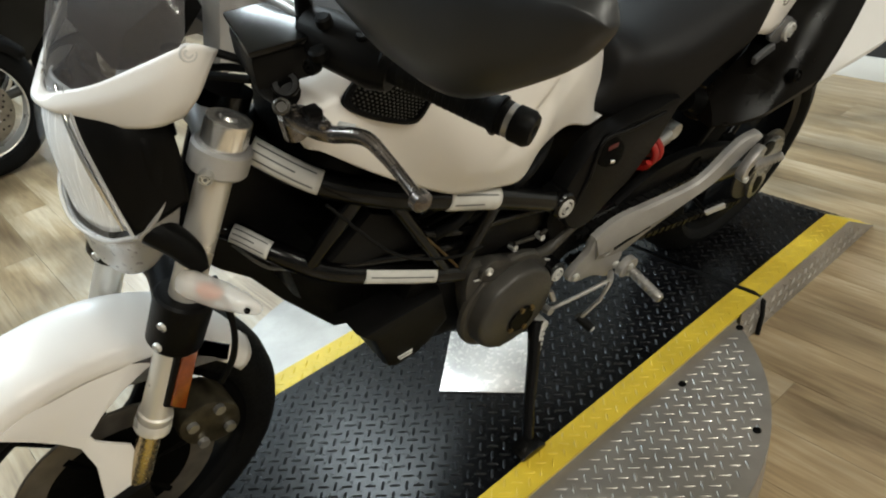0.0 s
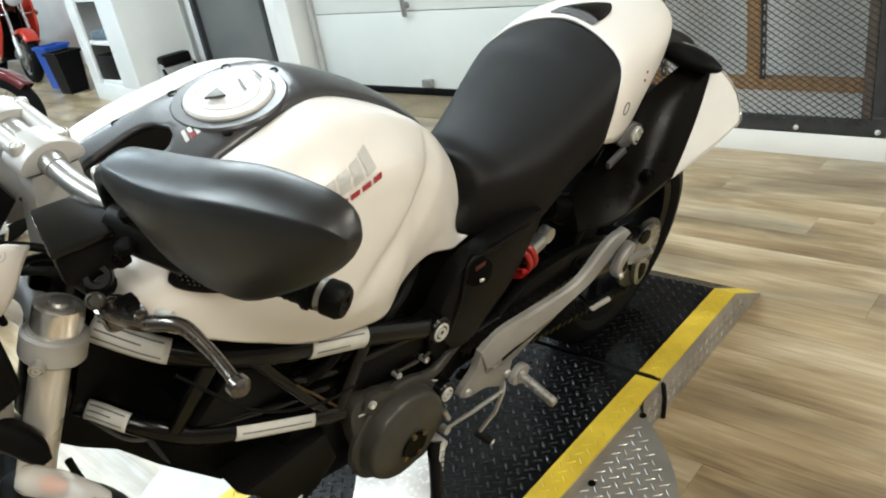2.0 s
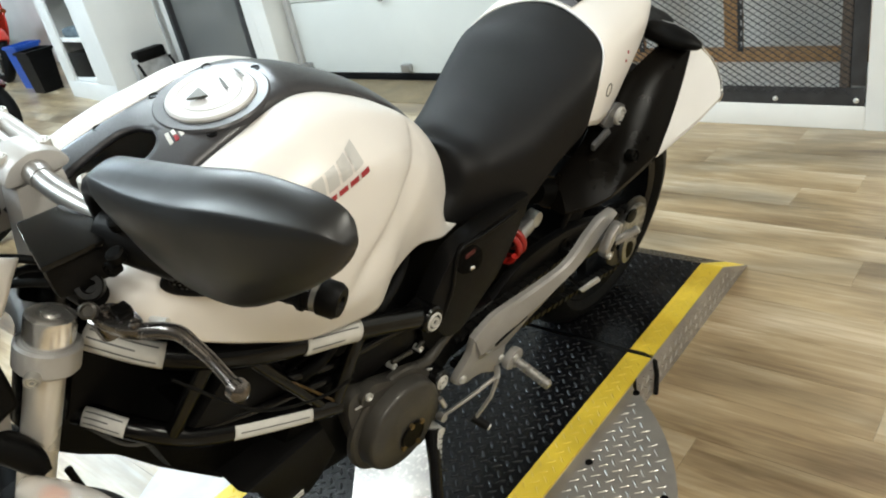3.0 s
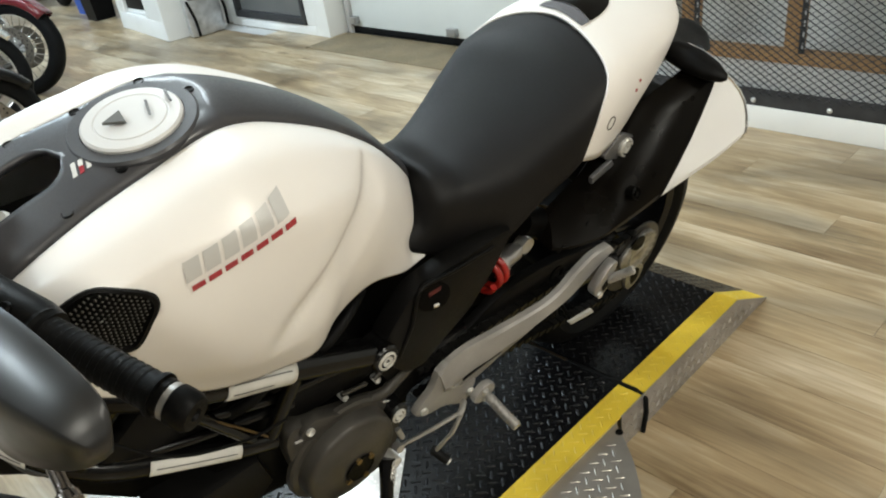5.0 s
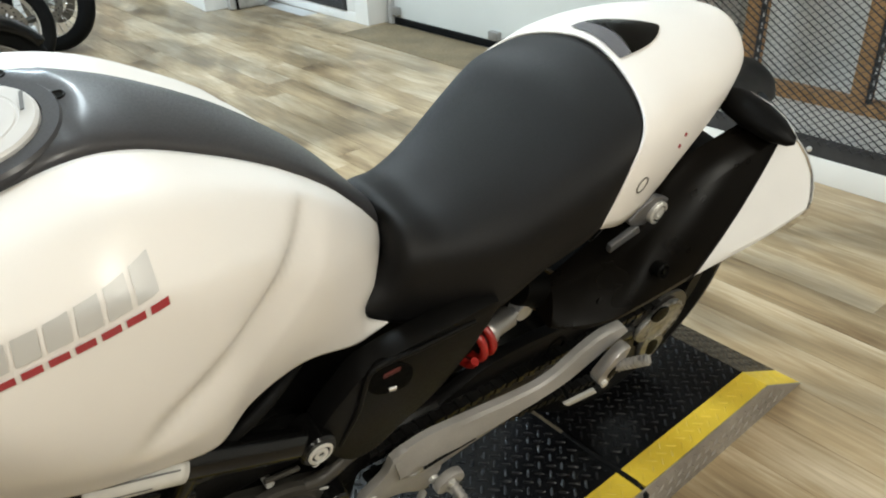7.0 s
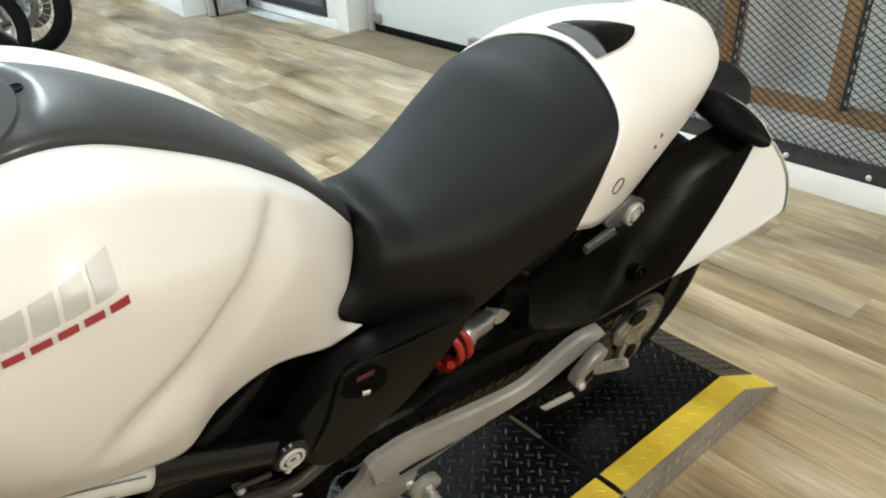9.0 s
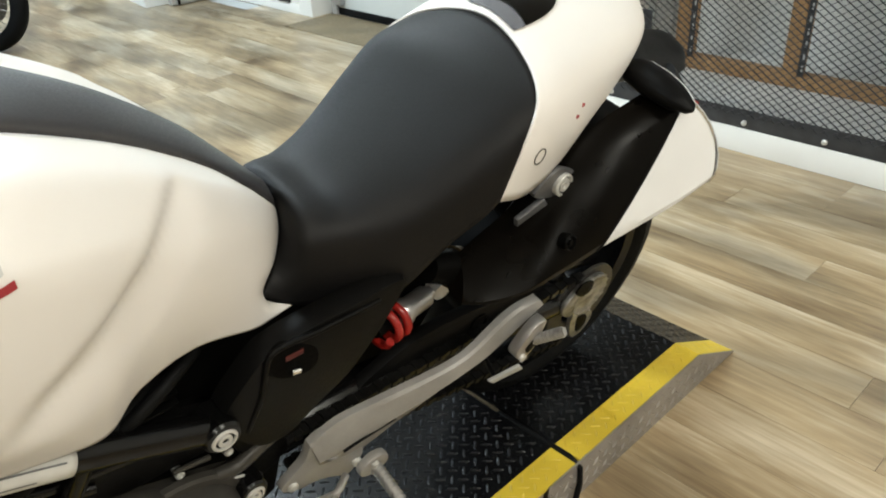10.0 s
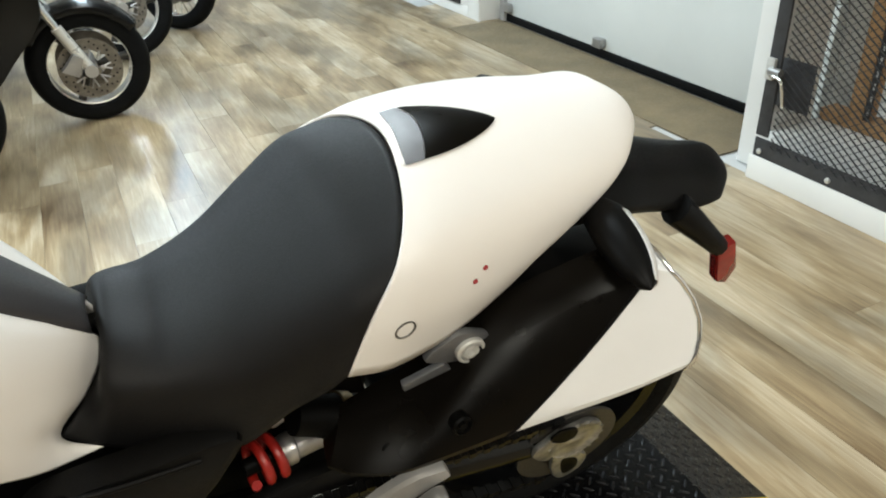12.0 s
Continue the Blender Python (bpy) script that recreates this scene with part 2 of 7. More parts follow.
CASE = mat("silver_case", (0.5, 0.5, 0.5), 0.35, metal=0.6, vary=0.25, scale=14)


# ---- shaping helpers ----
def spline(pts, n):
    """n points on a smooth curve through pts (any dimension)."""
    p = np.asarray(pts, float)
    k = len(p)
    if k < 3:
        s = np.linspace(0, 1, n).reshape((-1,) + (1,) * (p.ndim - 1))
        return p[0] * (1 - s) + p[-1] * s
    q = np.concatenate([[2 * p[0] - p[1]], p, [2 * p[-1] - p[-2]]])
    out = []
    for u in np.linspace(0, k - 1, n):
        i = min(int(u), k - 2)
        f = u - i
        a, b, c, d = q[i], q[i + 1], q[i + 2], q[i + 3]
        out.append(0.5 * (2 * b + (c - a) * f + (2 * a - 5 * b + 4 * c - d) * f * f + (3 * b - a - 3 * c + d) * f ** 3))
    return np.array(out)


def grid(ctrl, nu, nv):
    a = spline(np.asarray(ctrl, float), nu)
    return spline(a.transpose(1, 0, 2), nv).transpose(1, 0, 2)


def put(name, verts, faces, material, parent=None, label="", angle=40, kind=""):
    me = bpy.data.meshes.new(name)
    me.from_pydata([tuple(map(float, v)) for v in verts], [], faces)
    me.update()
    me.materials.append(material)
    bm = bmesh.new()
    bm.from_mesh(me)
    bmesh.ops.remove_doubles(bm, verts=bm.verts, dist=1e-5)
    bmesh.ops.recalc_face_normals(bm, faces=bm.faces)
    bm.to_mesh(me)
    bm.free()
    return finish(name, me, parent, label, angle, kind)


def finish(name, me, parent, label, angle=40, kind=""):
    me.polygons.foreach_set("use_smooth", [True] * len(me.polygons))
    me.set_sharp_from_angle(angle=radians(angle))
    ob = new(name, me)
    if parent is not None:
        ob.parent = parent
    tagged(ob, label=label, kind=kind)
    return ob


def part(name, bm, material, parent, label="", angle=40):
    me = bpy.data.meshes.new(name)
    bmesh.ops.recalc_face_normals(bm, faces=bm.faces)
    bm.to_mesh(me)
    bm.free()
    me.materials.append(material)
    return finish(name, me, parent, label, angle)


def quads(nu, nv, start=0, wrap=False):
    f = []
    for i in range(nu - 1):
        for j in range(nv if wrap else nv - 1):
            k = (j + 1) % nv
            f.append((start + i * nv + j, start + i * nv + k, start + (i + 1) * nv + k, start + (i + 1) * nv + j))
    return f


def solid(ob, t, offset=-1.0):
    m = ob.modifiers.new("thickness", "SOLIDIFY")
    m.thickness, m.offset = t, offset
    return ob


def sheet(name, ctrl, nu, nv, material, parent, label="", t=0.004, mirror=False, about=0.0, angle=40):
    g = grid(ctrl, nu, nv)
    v = list(g.reshape(-1, 3))
    f = quads(nu, nv)
    if mirror:
        h = g.copy()
        h[:, :, 1] = 2 * about - h[:, :, 1]
        f = f + quads(nu, nv, len(v))
        v = v + list(h.reshape(-1, 3))
    ob = put(name, v, f, material, parent, label, angle)
    return solid(ob, t) if t else ob


def tube(name, pts, r, material, parent, label="", n=12, steps=0, angle=50, caps=True):
    """A round bar along pts; r: one radius or one for each point."""
    p = np.asarray(pts, float)
    r = np.full(len(p), r) if np.isscalar(r) else np.asarray(r, float)
    if steps:
        q = spline(np.c_[p, r], steps)
        p, r = q[:, :3], q[:, 3]
    v, f = [], []
    d = np.gradient(p, axis=0)
    d /= np.linalg.norm(d, axis=1)[:, None] + 1e-9
    a = np.array((0, 0, 1.0)) if abs(d[0][2]) < 0.9 else np.array((1.0, 0, 0))
    for i in range(len(p)):
        u = np.cross(d[i], a)
        u /= np.linalg.norm(u)
        a = np.cross(u, d[i])
        for k in range(n):
            w = 2 * math.pi * k / n
            v.append(p[i] + r[i] * (math.cos(w) * u + math.sin(w) * a))
    f = quads(len(p), n, 0, True)
    if caps:
        f += [tuple(range(n)), tuple(range((len(p) - 1) * n, len(p) * n))]
    return put(name, v, f, material, parent, label, angle)


def lathe(name, profile, origin, axis, material, parent, label="", n=32, angle=35):
    """Turns (distance along axis, radius) pairs round the axis."""
    ax = Vector(axis).normalized()
    u = ax.orthogonal().normalized()
    w = ax.cross(u)
    o = Vector(origin)
    v = []
    for d, r in profile:
        for k in range(n):
            c = 2 * math.pi * k / n
            v.append(o + ax * d + (u * math.cos(c) + w * math.sin(c)) * r)
    return put(name, v, quads(len(profile), n, 0, True), material, parent, label, angle)


def box(name, lo, hi, material, parent=None, label="", bevel=0.004, turn=None, kind=""):
    bm = bmesh.new()
    c = [(a + b) / 2 for a, b in zip(lo, hi)]
    s = [abs(b - a) for a, b in zip(lo, hi)]
    bmesh.ops.create_cube(bm, size=1.0, matrix=Matrix.Translation(c) @ (turn or Matrix()) @ Matrix.Diagonal((*s, 1)))
    if bevel:
        bmesh.ops.bevel(bm, geom=bm.edges[:], offset=min(bevel, min(s) * 0.45), segments=2, affect="EDGES", profile=0.6)
    ob = part(name, bm, material, parent, label, 50)
    return tagged(ob, kind=kind)


def slab(name, outline, y0, y1, material, parent, label="", bevel=0.004, axis="y", angle=40):
    """A plate with an (x, z) outline between two y, rounded on its rims (axis 'z': an (x, y) outline between two z)."""
    bm = bmesh.new()
    make = (lambda a, b, c: (a, c, b)) if axis == "y" else (lambda a, b, c: (a, b, c))
    vs = [bm.verts.new(make(a, b, y0)) for a, b in outline]
    face = bm.faces.new(vs)
    r = bmesh.ops.extrude_face_region(bm, geom=[face])
    top = [g for g in r["geom"] if isinstance(g, bmesh.types.BMVert)]
    d = make(0, 0, y1 - y0)
    bmesh.ops.translate(bm, verts=top, vec=d)
    if bevel:
        rim = [e for e in bm.edges if (all(x in top for x in e.verts) or not any(x in top for x in e.verts))]
        bmesh.ops.bevel(bm, geom=rim, offset=bevel, segments=2, affect="EDGES", profile=0.6)
    return part(name, bm, material, parent, label, angle)


def smooth_outline(pts, n):
    p = list(pts)
    q = spline(p[-2:] + p + p[:3], (len(p) + 5) * 12)
    k = len(q)
    a, b = int(k * 2 / (len(p) + 4)), int(k * (len(p) + 2) / (len(p) + 4))
    idx = np.linspace(a, b, n, endpoint=False).astype(int)
    return [tuple(q[i]) for i in idx]


def empty(name, m, label, category, group=""):
    ob = new(name)
    ob.empty_display_size = 0.1
    ob.matrix_basis = m
    return tagged(ob, label, category, group)


# ---- the room ----
def structure(ob, label, category=""):
    return tagged(ob, label, category, kind="structure")


floor = box("floor", (-4.2, -4.2, -0.12), (4.25, 13.0, -0.008), GREY_BACK, bevel=0)
structure(floor, "wood-look vinyl plank floor", "floor")
ceiling = box("ceiling", (-4.2, -4.2, 3.2), (4.4, 13.0, 3.3), CEIL, bevel=0)
structure(ceiling, "white painted ceiling", "ceiling")
# west and south walls are out of view, kept dark to cut bounced light
structure(box("wall_west", (-4.35, -4.2, -0.1), (-4.2, 13.0, 3.2), WALL_GREY, bevel=0), "unseen wall, dark grey to cut bounced light", "wall")
structure(box("wall_south", (-4.35, -4.35, -0.1), (4.4, -4.2, 3.2), WALL_GREY, bevel=0), "unseen wall, dark grey to cut bounced light", "wall")
structure(box("wall_north", (-4.35, 13.0, -0.1), (4.4, 13.15, 3.2), WALL, bevel=0), "plain white wall", "wall")
structure(box("wall_east", (4.02, -4.2, -0.1), (4.2, 2.0, 3.2), WALL, bevel=0), "pale grey wall behind the cage", "wall")
structure(box("wall_return", (3.64, 5.955, -0.1), (4.25, 6.09, 3.2), WALL, bevel=0), "plain white wall behind the cabinet", "wall")
structure(box("wall_corner", (4.25, 4.7, -0.1), (4.4, 13.0, 3.2), WALL, bevel=0), "plain white wall", "wall")

# ceiling lights: long tube fixtures, none seen; added to light the room and bike
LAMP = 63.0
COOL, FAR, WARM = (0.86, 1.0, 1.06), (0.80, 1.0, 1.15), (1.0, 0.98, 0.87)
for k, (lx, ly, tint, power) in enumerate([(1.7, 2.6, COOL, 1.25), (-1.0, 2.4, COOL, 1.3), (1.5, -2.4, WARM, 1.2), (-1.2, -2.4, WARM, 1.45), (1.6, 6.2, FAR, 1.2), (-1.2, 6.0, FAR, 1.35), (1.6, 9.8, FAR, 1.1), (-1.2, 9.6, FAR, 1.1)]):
    lamp = empty("ceiling_light", pose(lx, ly, 3.2), "long white ceiling light fixture, assumed, out of view", "ceiling light", "ceiling lights")
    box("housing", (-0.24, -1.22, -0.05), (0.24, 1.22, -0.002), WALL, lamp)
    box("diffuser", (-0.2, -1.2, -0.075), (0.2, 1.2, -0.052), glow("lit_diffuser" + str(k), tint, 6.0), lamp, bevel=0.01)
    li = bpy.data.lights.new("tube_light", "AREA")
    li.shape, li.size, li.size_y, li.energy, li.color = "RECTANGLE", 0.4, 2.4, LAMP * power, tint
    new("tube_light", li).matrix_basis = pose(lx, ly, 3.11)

# garage door between the cage post and the jamb
gd = empty("door_1", pose(3.78, 0, 0), "closed pale grey sectional garage door with black bottom seal", "garage door")
gd["kind"] = "structure"
for k in range(5):
    box("panel", (0, 1.86, 0.05 + k * 0.53), (0.05, 4.52, 0.575 + k * 0.53), DOOR_M, gd, bevel=0.006)
box("bottom_seal", (-0.006, 1.86, 0.0), (0.04, 4.52, 0.048), RUBBER, gd, bevel=0.006)
box("roller_track", (-0.03, 4.44, 0.0), (0.0, 4.49, 2.7), ALU_MATT, gd, bevel=0.004)
for yy, zz in ((3.36, 0.09), (4.40, 0.10), (1.97, 0.10)):
    h = box("roller_bracket", (-0.045, yy - 0.04, zz - 0.025), (-0.002, yy + 0.04, zz + 0.03), ALU, gd, "small galvanised bracket", bevel=0.008)
lathe("lock_handle", [(0, 0.02), (0.03, 0.02), (0.035, 0.0)], (-0.0, 3.45, 0.62), (-1, 0, 0), ALU, gd, "round galvanised lock handle")
box("lock_bar", (-0.05, 3.43, 0.55), (-0.036, 3.47, 0.69), ALU, gd, bevel=0.006)
structure(box("wall_garage", (3.84, 1.86, -0.1), (4.0, 4.7, 3.2), WALL, bevel=0), "white wall behind the garage door", "wall")
structure(box("wall_over_door", (3.6, 1.9, 2.7), (3.76, 4.66, 3.2), WALL, bevel=0.004), "white wall over the garage door", "wall")
structure(box("trim_jamb", (3.6, 4.53, 0.0), (3.83, 4.69, 3.19), WALL, bevel=0.006), "white painted door jamb", "trim")
structure(box("threshold_mat", (3.34, 1.95, -0.004), (3.76, 4.5, 0.004), MAT_TAN, bevel=0.002), "tan vinyl threshold strip before the garage door", "threshold")

# glazed door beside the cabinet
sd = empty("door_2", pose(3.6, 0, 0), "white glazed door with dark grey glass", "door")
sd["kind"] = "structure"
box("bottom_rail", (0, 4.69, 0), (0.09, 5.95, 0.075), WALL, sd, bevel=0.005)
box("stile", (0, 4.69, 0.076), (0.09, 4.80, 2.1), WALL, sd, bevel=0.005)
box("stile", (0, 5.85, 0.076), (0.09, 5.95, 2.1), WALL, sd, bevel=0.005)
box("top_rail", (0, 4.69, 2.101), (0.09, 5.95, 3.19), WALL, sd, bevel=0.005)
box("inner_frame", (-0.012, 4.801, 0.076), (0.05, 4.85, 2.1), BLACK_IRON, sd, bevel=0.004)
box("inner_frame", (-0.012, 5.80, 0.076), (0.05, 5.849, 2.1), BLACK_IRON, sd, bevel=0.004)
box("inner_frame", (-0.012, 4.851, 0.076), (0.05, 5.799, 0.13), BLACK_IRON, sd, bevel=0.004)
box("pane", (0.03, 4.851, 0.131), (0.04, 5.799, 2.1), GLASSY, sd, bevel=0)
# grey sheet whose colour stands in for the dimness behind the pane
box("backing", (0.12, 4.7, 0.0), (0.14, 5.94, 2.6), MESHGREY, sd, "grey sheet standing in for the dim space behind the glass", bevel=0)

# shelf cabinet
cb = empty("shelf_cabinet", pose(3.0, 6.012, 0, rz=-6), "white open shelf cabinet beside the glazed door", "cabinet")
box("side_panel", (0, 0, 0), (0.55, 0.04, 1.9), WALL, cb, bevel=0.004)
box("side_panel", (0, 1.16, 0), (0.55, 1.2, 1.9), WALL, cb, bevel=0.004)
box("plinth", (0, 0.041, 0), (0.03, 1.159, 0.16), WALL, cb, bevel=0.004)
box("face_frame", (0, 0.041, 0.161), (0.03, 0.4, 1.9), WALL, cb, bevel=0.004)
box("face_frame", (0, 0.98, 0.161), (0.03, 1.159, 1.9), WALL, cb, bevel=0.004)
for z in (0.16, 0.52, 0.9, 1.3):
    box("shelf", (0.031, 0.041, z), (0.53, 1.159, z + 0.035), WALL, cb, bevel=0.004)
box("back_panel", (0.531, 0.041, 0), (0.55, 1.159, 1.9), WALL, cb, bevel=0)
tagged(box("storage_box", (3.12, 6.5, 0.197), (3.4, 6.95, 0.42), BLACK, bevel=0.01), "black storage box on the lower shelf", "box")
tagged(box("folded_cloth", (3.12, 6.45, 0.557), (3.4, 6.9, 0.64), mat("grey_cloth", (0.10, 0.13, 0.15), 0.8, vary=0.5, scale=14), bevel=0.03), "dark folded cloths on the shelf", "cloth")

# silver bag leaning on the cabinet
bag = empty("silver_case", pose(3.155, 5.955, 0, rz=-4), "silver metal case with black straps leaning on the cabinet", "case")
body = box("body", (0.0, -0.10, 0.0), (0.32, -0.02, 0.34), CASE, bag, bevel=0.03)
tube("strap", [(0.02, -0.11, 0.3), (0.05, -0.13, 0.15), (0.06, -0.12, 0.01)], 0.012, BLACK, bag, n=8, steps=8)
tube("strap", [(0.31, -0.11, 0.3), (0.33, -0.13, 0.2), (0.33, -0.12, 0.05)], 0.012, BLACK, bag, n=8, steps=8)
box("lid", (0.03, -0.12, 0.30), (0.3, -0.0, 0.40), BLACK, bag, bevel=0.03)

# bins
def bin_thing(x, y, material, label, h):
    b = empty("bin", pose(x, y, 0), label, "bin")
    v = []
    for z, s in ((0.0, 0.100), (h - 0.03, 0.125), (h - 0.03, 0.140), (h, 0.140), (h, 0.118), (0.02, 0.094)):
        v += [(-s, -s * 1.2, z), (s, -s * 1.2, z), (s, s * 1.2, z), (-s, s * 1.2, z)]
    put("tub", v, quads(6, 4, 0, True) + [(0, 1, 2, 3), (20, 21, 22, 23)], material, b, angle=30)
    return b


bin_thing(3.37, 8.55, BLUE, "blue plastic recycling bin on the floor", 0.46)
bin_thing(3.25, 8.01, BLACK, "black plastic bin beside the blue one", 0.43)

# cage: white base, post, black angle frame, expanded metal
structure(box("wall_cage", (3.268, -4.19, 0.0), (3.36, 0.414, 3.19), WALL, bevel=0.004), "white painted wall beside the cage gate", "wall")
structure(box("cage_base", (3.27, 0.4145, 0.0), (3.36, 1.745, 0.10), WALL, bevel=0.004), "white painted kerb under the cage", "kerb")
structure(box("cage_post", (3.36, 1.75, 0.0), (3.60, 1.88, 3.19), WALL, bevel=0.005), "white square post between cage and garage door", "post")
structure(box("cage_floor", (3.361, -4.19, 0.0), (4.01, 1.749, 0.17), WALL, bevel=0.003), "white painted raised cage floor", "floor")


def expanded(name, y0, y1, z0, z1, parent, dx):
    v, f = [], []
    pitch, rise, w = 0.040, 0.0135, 0.0015
    n = int((y1 - y0) / pitch * 2)
    rows = int((z1 - z0) / rise)
    for r in range(rows):
        base = z0 + r * rise
        flip = r % 2
        for k in range(n + 1):
            y = y0 + k * pitch / 2
            up = (k + flip) % 2
            z = base + (rise if up else 0.0)
            i = len(v)
            v += [(dx - 0.002, y, z - w / 1.3), (dx - 0.002, y, z + w / 1.3), (dx + 0.004, y, z + w / 2 + 0.001)]
            if k:
                f += [(i - 3, i, i + 1, i - 2), (i - 2, i + 1, i + 2, i - 1)]
    return put(name, v, f, BLACK_IRON, parent, angle=30)


def cage_panel(y0, y1):
    p = empty("cage_gate", pose(3.285, 0, 0), "black expanded metal mesh gate in an angle iron frame", "cage gate")
    box("bottom_angle", (-0.012, y0, 0.101), (-0.004, y1, 0.176), BLACK_IRON, p, bevel=0.002)
    box("top_angle", (-0.012, y0, 2.2), (-0.004, y1, 2.26), BLACK_IRON, p, bevel=0.002)
    for a in (y0, y1 - 0.055):
        box("upright_angle", (-0.014, a, 0.187), (-0.003, a + 0.055, 2.199), BLACK_IRON, p, bevel=0.002)
    expanded("mesh", y0 + 0.056, y1 - 0.056, 0.148, 2.2, p, -0.013)
    box("inner_upright", (0.002, y0 + 0.062, 0.101), (0.032, y0 + 0.100, 2.199), STRAP_WOOD, p, "greyish brown upright inside the angle", bevel=0.003)
    n = int(round((y1 - y0) / 0.305))
    for k in range(n + 1):
        lathe("bolt", [(0, 0.011), (0.005, 0.011), (0.008, 0.006), (0.009, 0)], (-0.012, y0 + 0.03 + k * (y1 - y0 - 0.06) / n, 0.125), (-1, 0, 0), STEEL, p, n=10)
    box("latch_plate", (-0.008, y1 - 0.20, 0.32), (-0.003, y1 - 0.057, 0.50), BLACK_IRON, p, bevel=0.002)
    tube("latch_hook", [(-0.03, y1 - 0.03, 0.43), (-0.045, y1 - 0.06, 0.435), (-0.05, y1 - 0.10, 0.425), (-0.045, y1 - 0.115, 0.36), (-0.042, y1 - 0.118, 0.335)], 0.007, CHROME, p, n=8, steps=14)
    lathe("latch_barrel", [(0, 0.0), (0, 0.016), (0.05, 0.016), (0.05, 0)], (-0.03, y1 - 0.075, 0.445), (0, 1, 0), ALU, p, n=14)
    box("latch_keeper", (-0.03, y1 - 0.04, 0.41), (-0.0145, y1 - 0.005, 0.49), STEEL, p, bevel=0.003)
    return p


cage_panel(0.42, 1.73)

# timber frame at the back of the cage
tf = empty("timber_frame", pose(3.63, 0, 0.17), "pine stud frame on a bottom plate inside the cage", "stud frame")
box("bottom_plate", (0, 0.42, 0.001), (0.09, 1.74, 0.050), STUD, tf, bevel=0.003)
for y in (1.558, 1.053, 0.43):
    box("stud", (0.0, y, 0.051), (0.09, y + 0.062, 2.6), STUD, tf, bevel=0.003)
    st = box("shelf_strip", (0.004, y - 0.024, 0.051), (0.016, y - 0.001, 2.6), BLACK_IRON, tf, "black perforated strip beside the stud", bevel=0.002)
    for k in range(24):
        box("strip_slot", (0.0025, y - 0.022, 0.075 + k * 0.05), (0.0045, y - 0.014, 0.10 + k * 0.05), GREY_BACK, st, bevel=0)


# ---- turntable and ramp ----
ZP = 0.10          # top of the plate
Y0, Y1 = 0.476, 1.15
X_END, X_BEND, X_GAP, X_FRONT = 2.10, 1.915, 1.44, -1.0


def lugs(name, inside, zf, material, parent, x0, x1, y0, y1, pitch=0.0236, label=""):
    """Raised tread bars, turned by turns."""
    v, f = [], []
    cx, cy, n = (x0 + x1) / 2, (y0 + y1) / 2, int((x1 - x0 + y1 - y0) / pitch * 0.75)
    for a in range(-n, n + 1):
        for b in range(-n, n + 1):
            x, y = cx + (a - b) * pitch * 0.7071, cy + (a + b) * pitch * 0.7071
            if not (x0 <= x <= x1 and y0 <= y <= y1 and inside(x, y)):
                continue
            t = radians(45 if (a + b) % 2 else -45)
            c, s = math.cos(t), math.sin(t)
            i = len(v)
            for u, w, h in ((-0.0122, 0, 0), (-0.0075, -0.0027, 0), (0.0075, -0.0027, 0), (0.0122, 0, 0), (0.0075, 0.0027, 0), (-0.0075, 0.0027, 0), (-0.0075, 0, 0.0017), (0.0075, 0, 0.0017)):
                px, py = x + c * u - s * w, y + s * u + c * w
                v.append((px, py, zf(px, py) + h))
            f += [(i, i + 1, i + 6), (i + 1, i + 2, i + 7, i + 6), (i + 2, i + 3, i + 7), (i + 3, i + 4, i + 7), (i + 4, i + 5, i + 6, i + 7), (i + 5, i, i + 6)]
    me = bpy.data.meshes.new(name)
    me.from_pydata(v, [], f)
    me.materials.append(material)
    me.update()
    ob = finish(name, me, parent, label, 60)
    return tagged(ob, kind="stuff")


def deck(x, y=0):
    return ZP if x < X_BEND else ZP * (X_END - x) / (X_END - X_BEND) + 0.003 * (x - X_BEND) / (X_END - X_BEND)


ramp = empty("ramp", pose(0, 0, 0), "black tread plate ramp with yellow painted edges and bare metal sides", "ramp")
table = empty("turntable", pose(0, 0, 0), "round tread plate turntable under a black track with yellow edges", "turntable")
SW = 0.064
for who, xa, xb in ((ramp, X_GAP + 0.012, X_END), (table, X_FRONT, X_GAP - 0.002)):
    xs = [xa, min(xb, X_BEND), xb] if xb > X_BEND else [xa, xb]
    for ya, yb, m, nm in ((Y0 + SW, Y1 - SW, PLATE_BLACK, "track_plate"), (Y0, Y0 + SW, PLATE_YELLOW, "yellow_edge"), (Y1 - SW, Y1, PLATE_YELLOW, "yellow_edge")):
        v, f = [], []
        for x in xs:
            z = deck(x)
            v += [(x, ya, z), (x, yb, z), (x, yb, max(0.0, z - 0.006)), (x, ya, max(0.0, z - 0.006))]
        f = quads(len(xs), 4, 0, True) + [(0, 1, 2, 3), tuple(range(4 * len(xs) - 4, 4 * len(xs)))]
        p = put(nm, v, f, m, who, "yellow painted edge strip" if "yellow" in nm else "", 20)
        lugs("tread", lambda x, y, ya=ya, yb=yb, xa=xa, xb=xb: xa + 0.012 < x < xb - 0.012 and ya + 0.008 < y < yb - 0.008 and not (abs((x - 0.8265) * 0.65 - (y - 0.8055) * 0.76) < 0.105 and abs((x - 0.8265) * 0.76 + (y - 0.8055) * 0.65) < 0.108), deck, LUG_BLACK if m is PLATE_BLACK else m, p, X_FRONT, X_END, Y0 - 0.003, Y1)
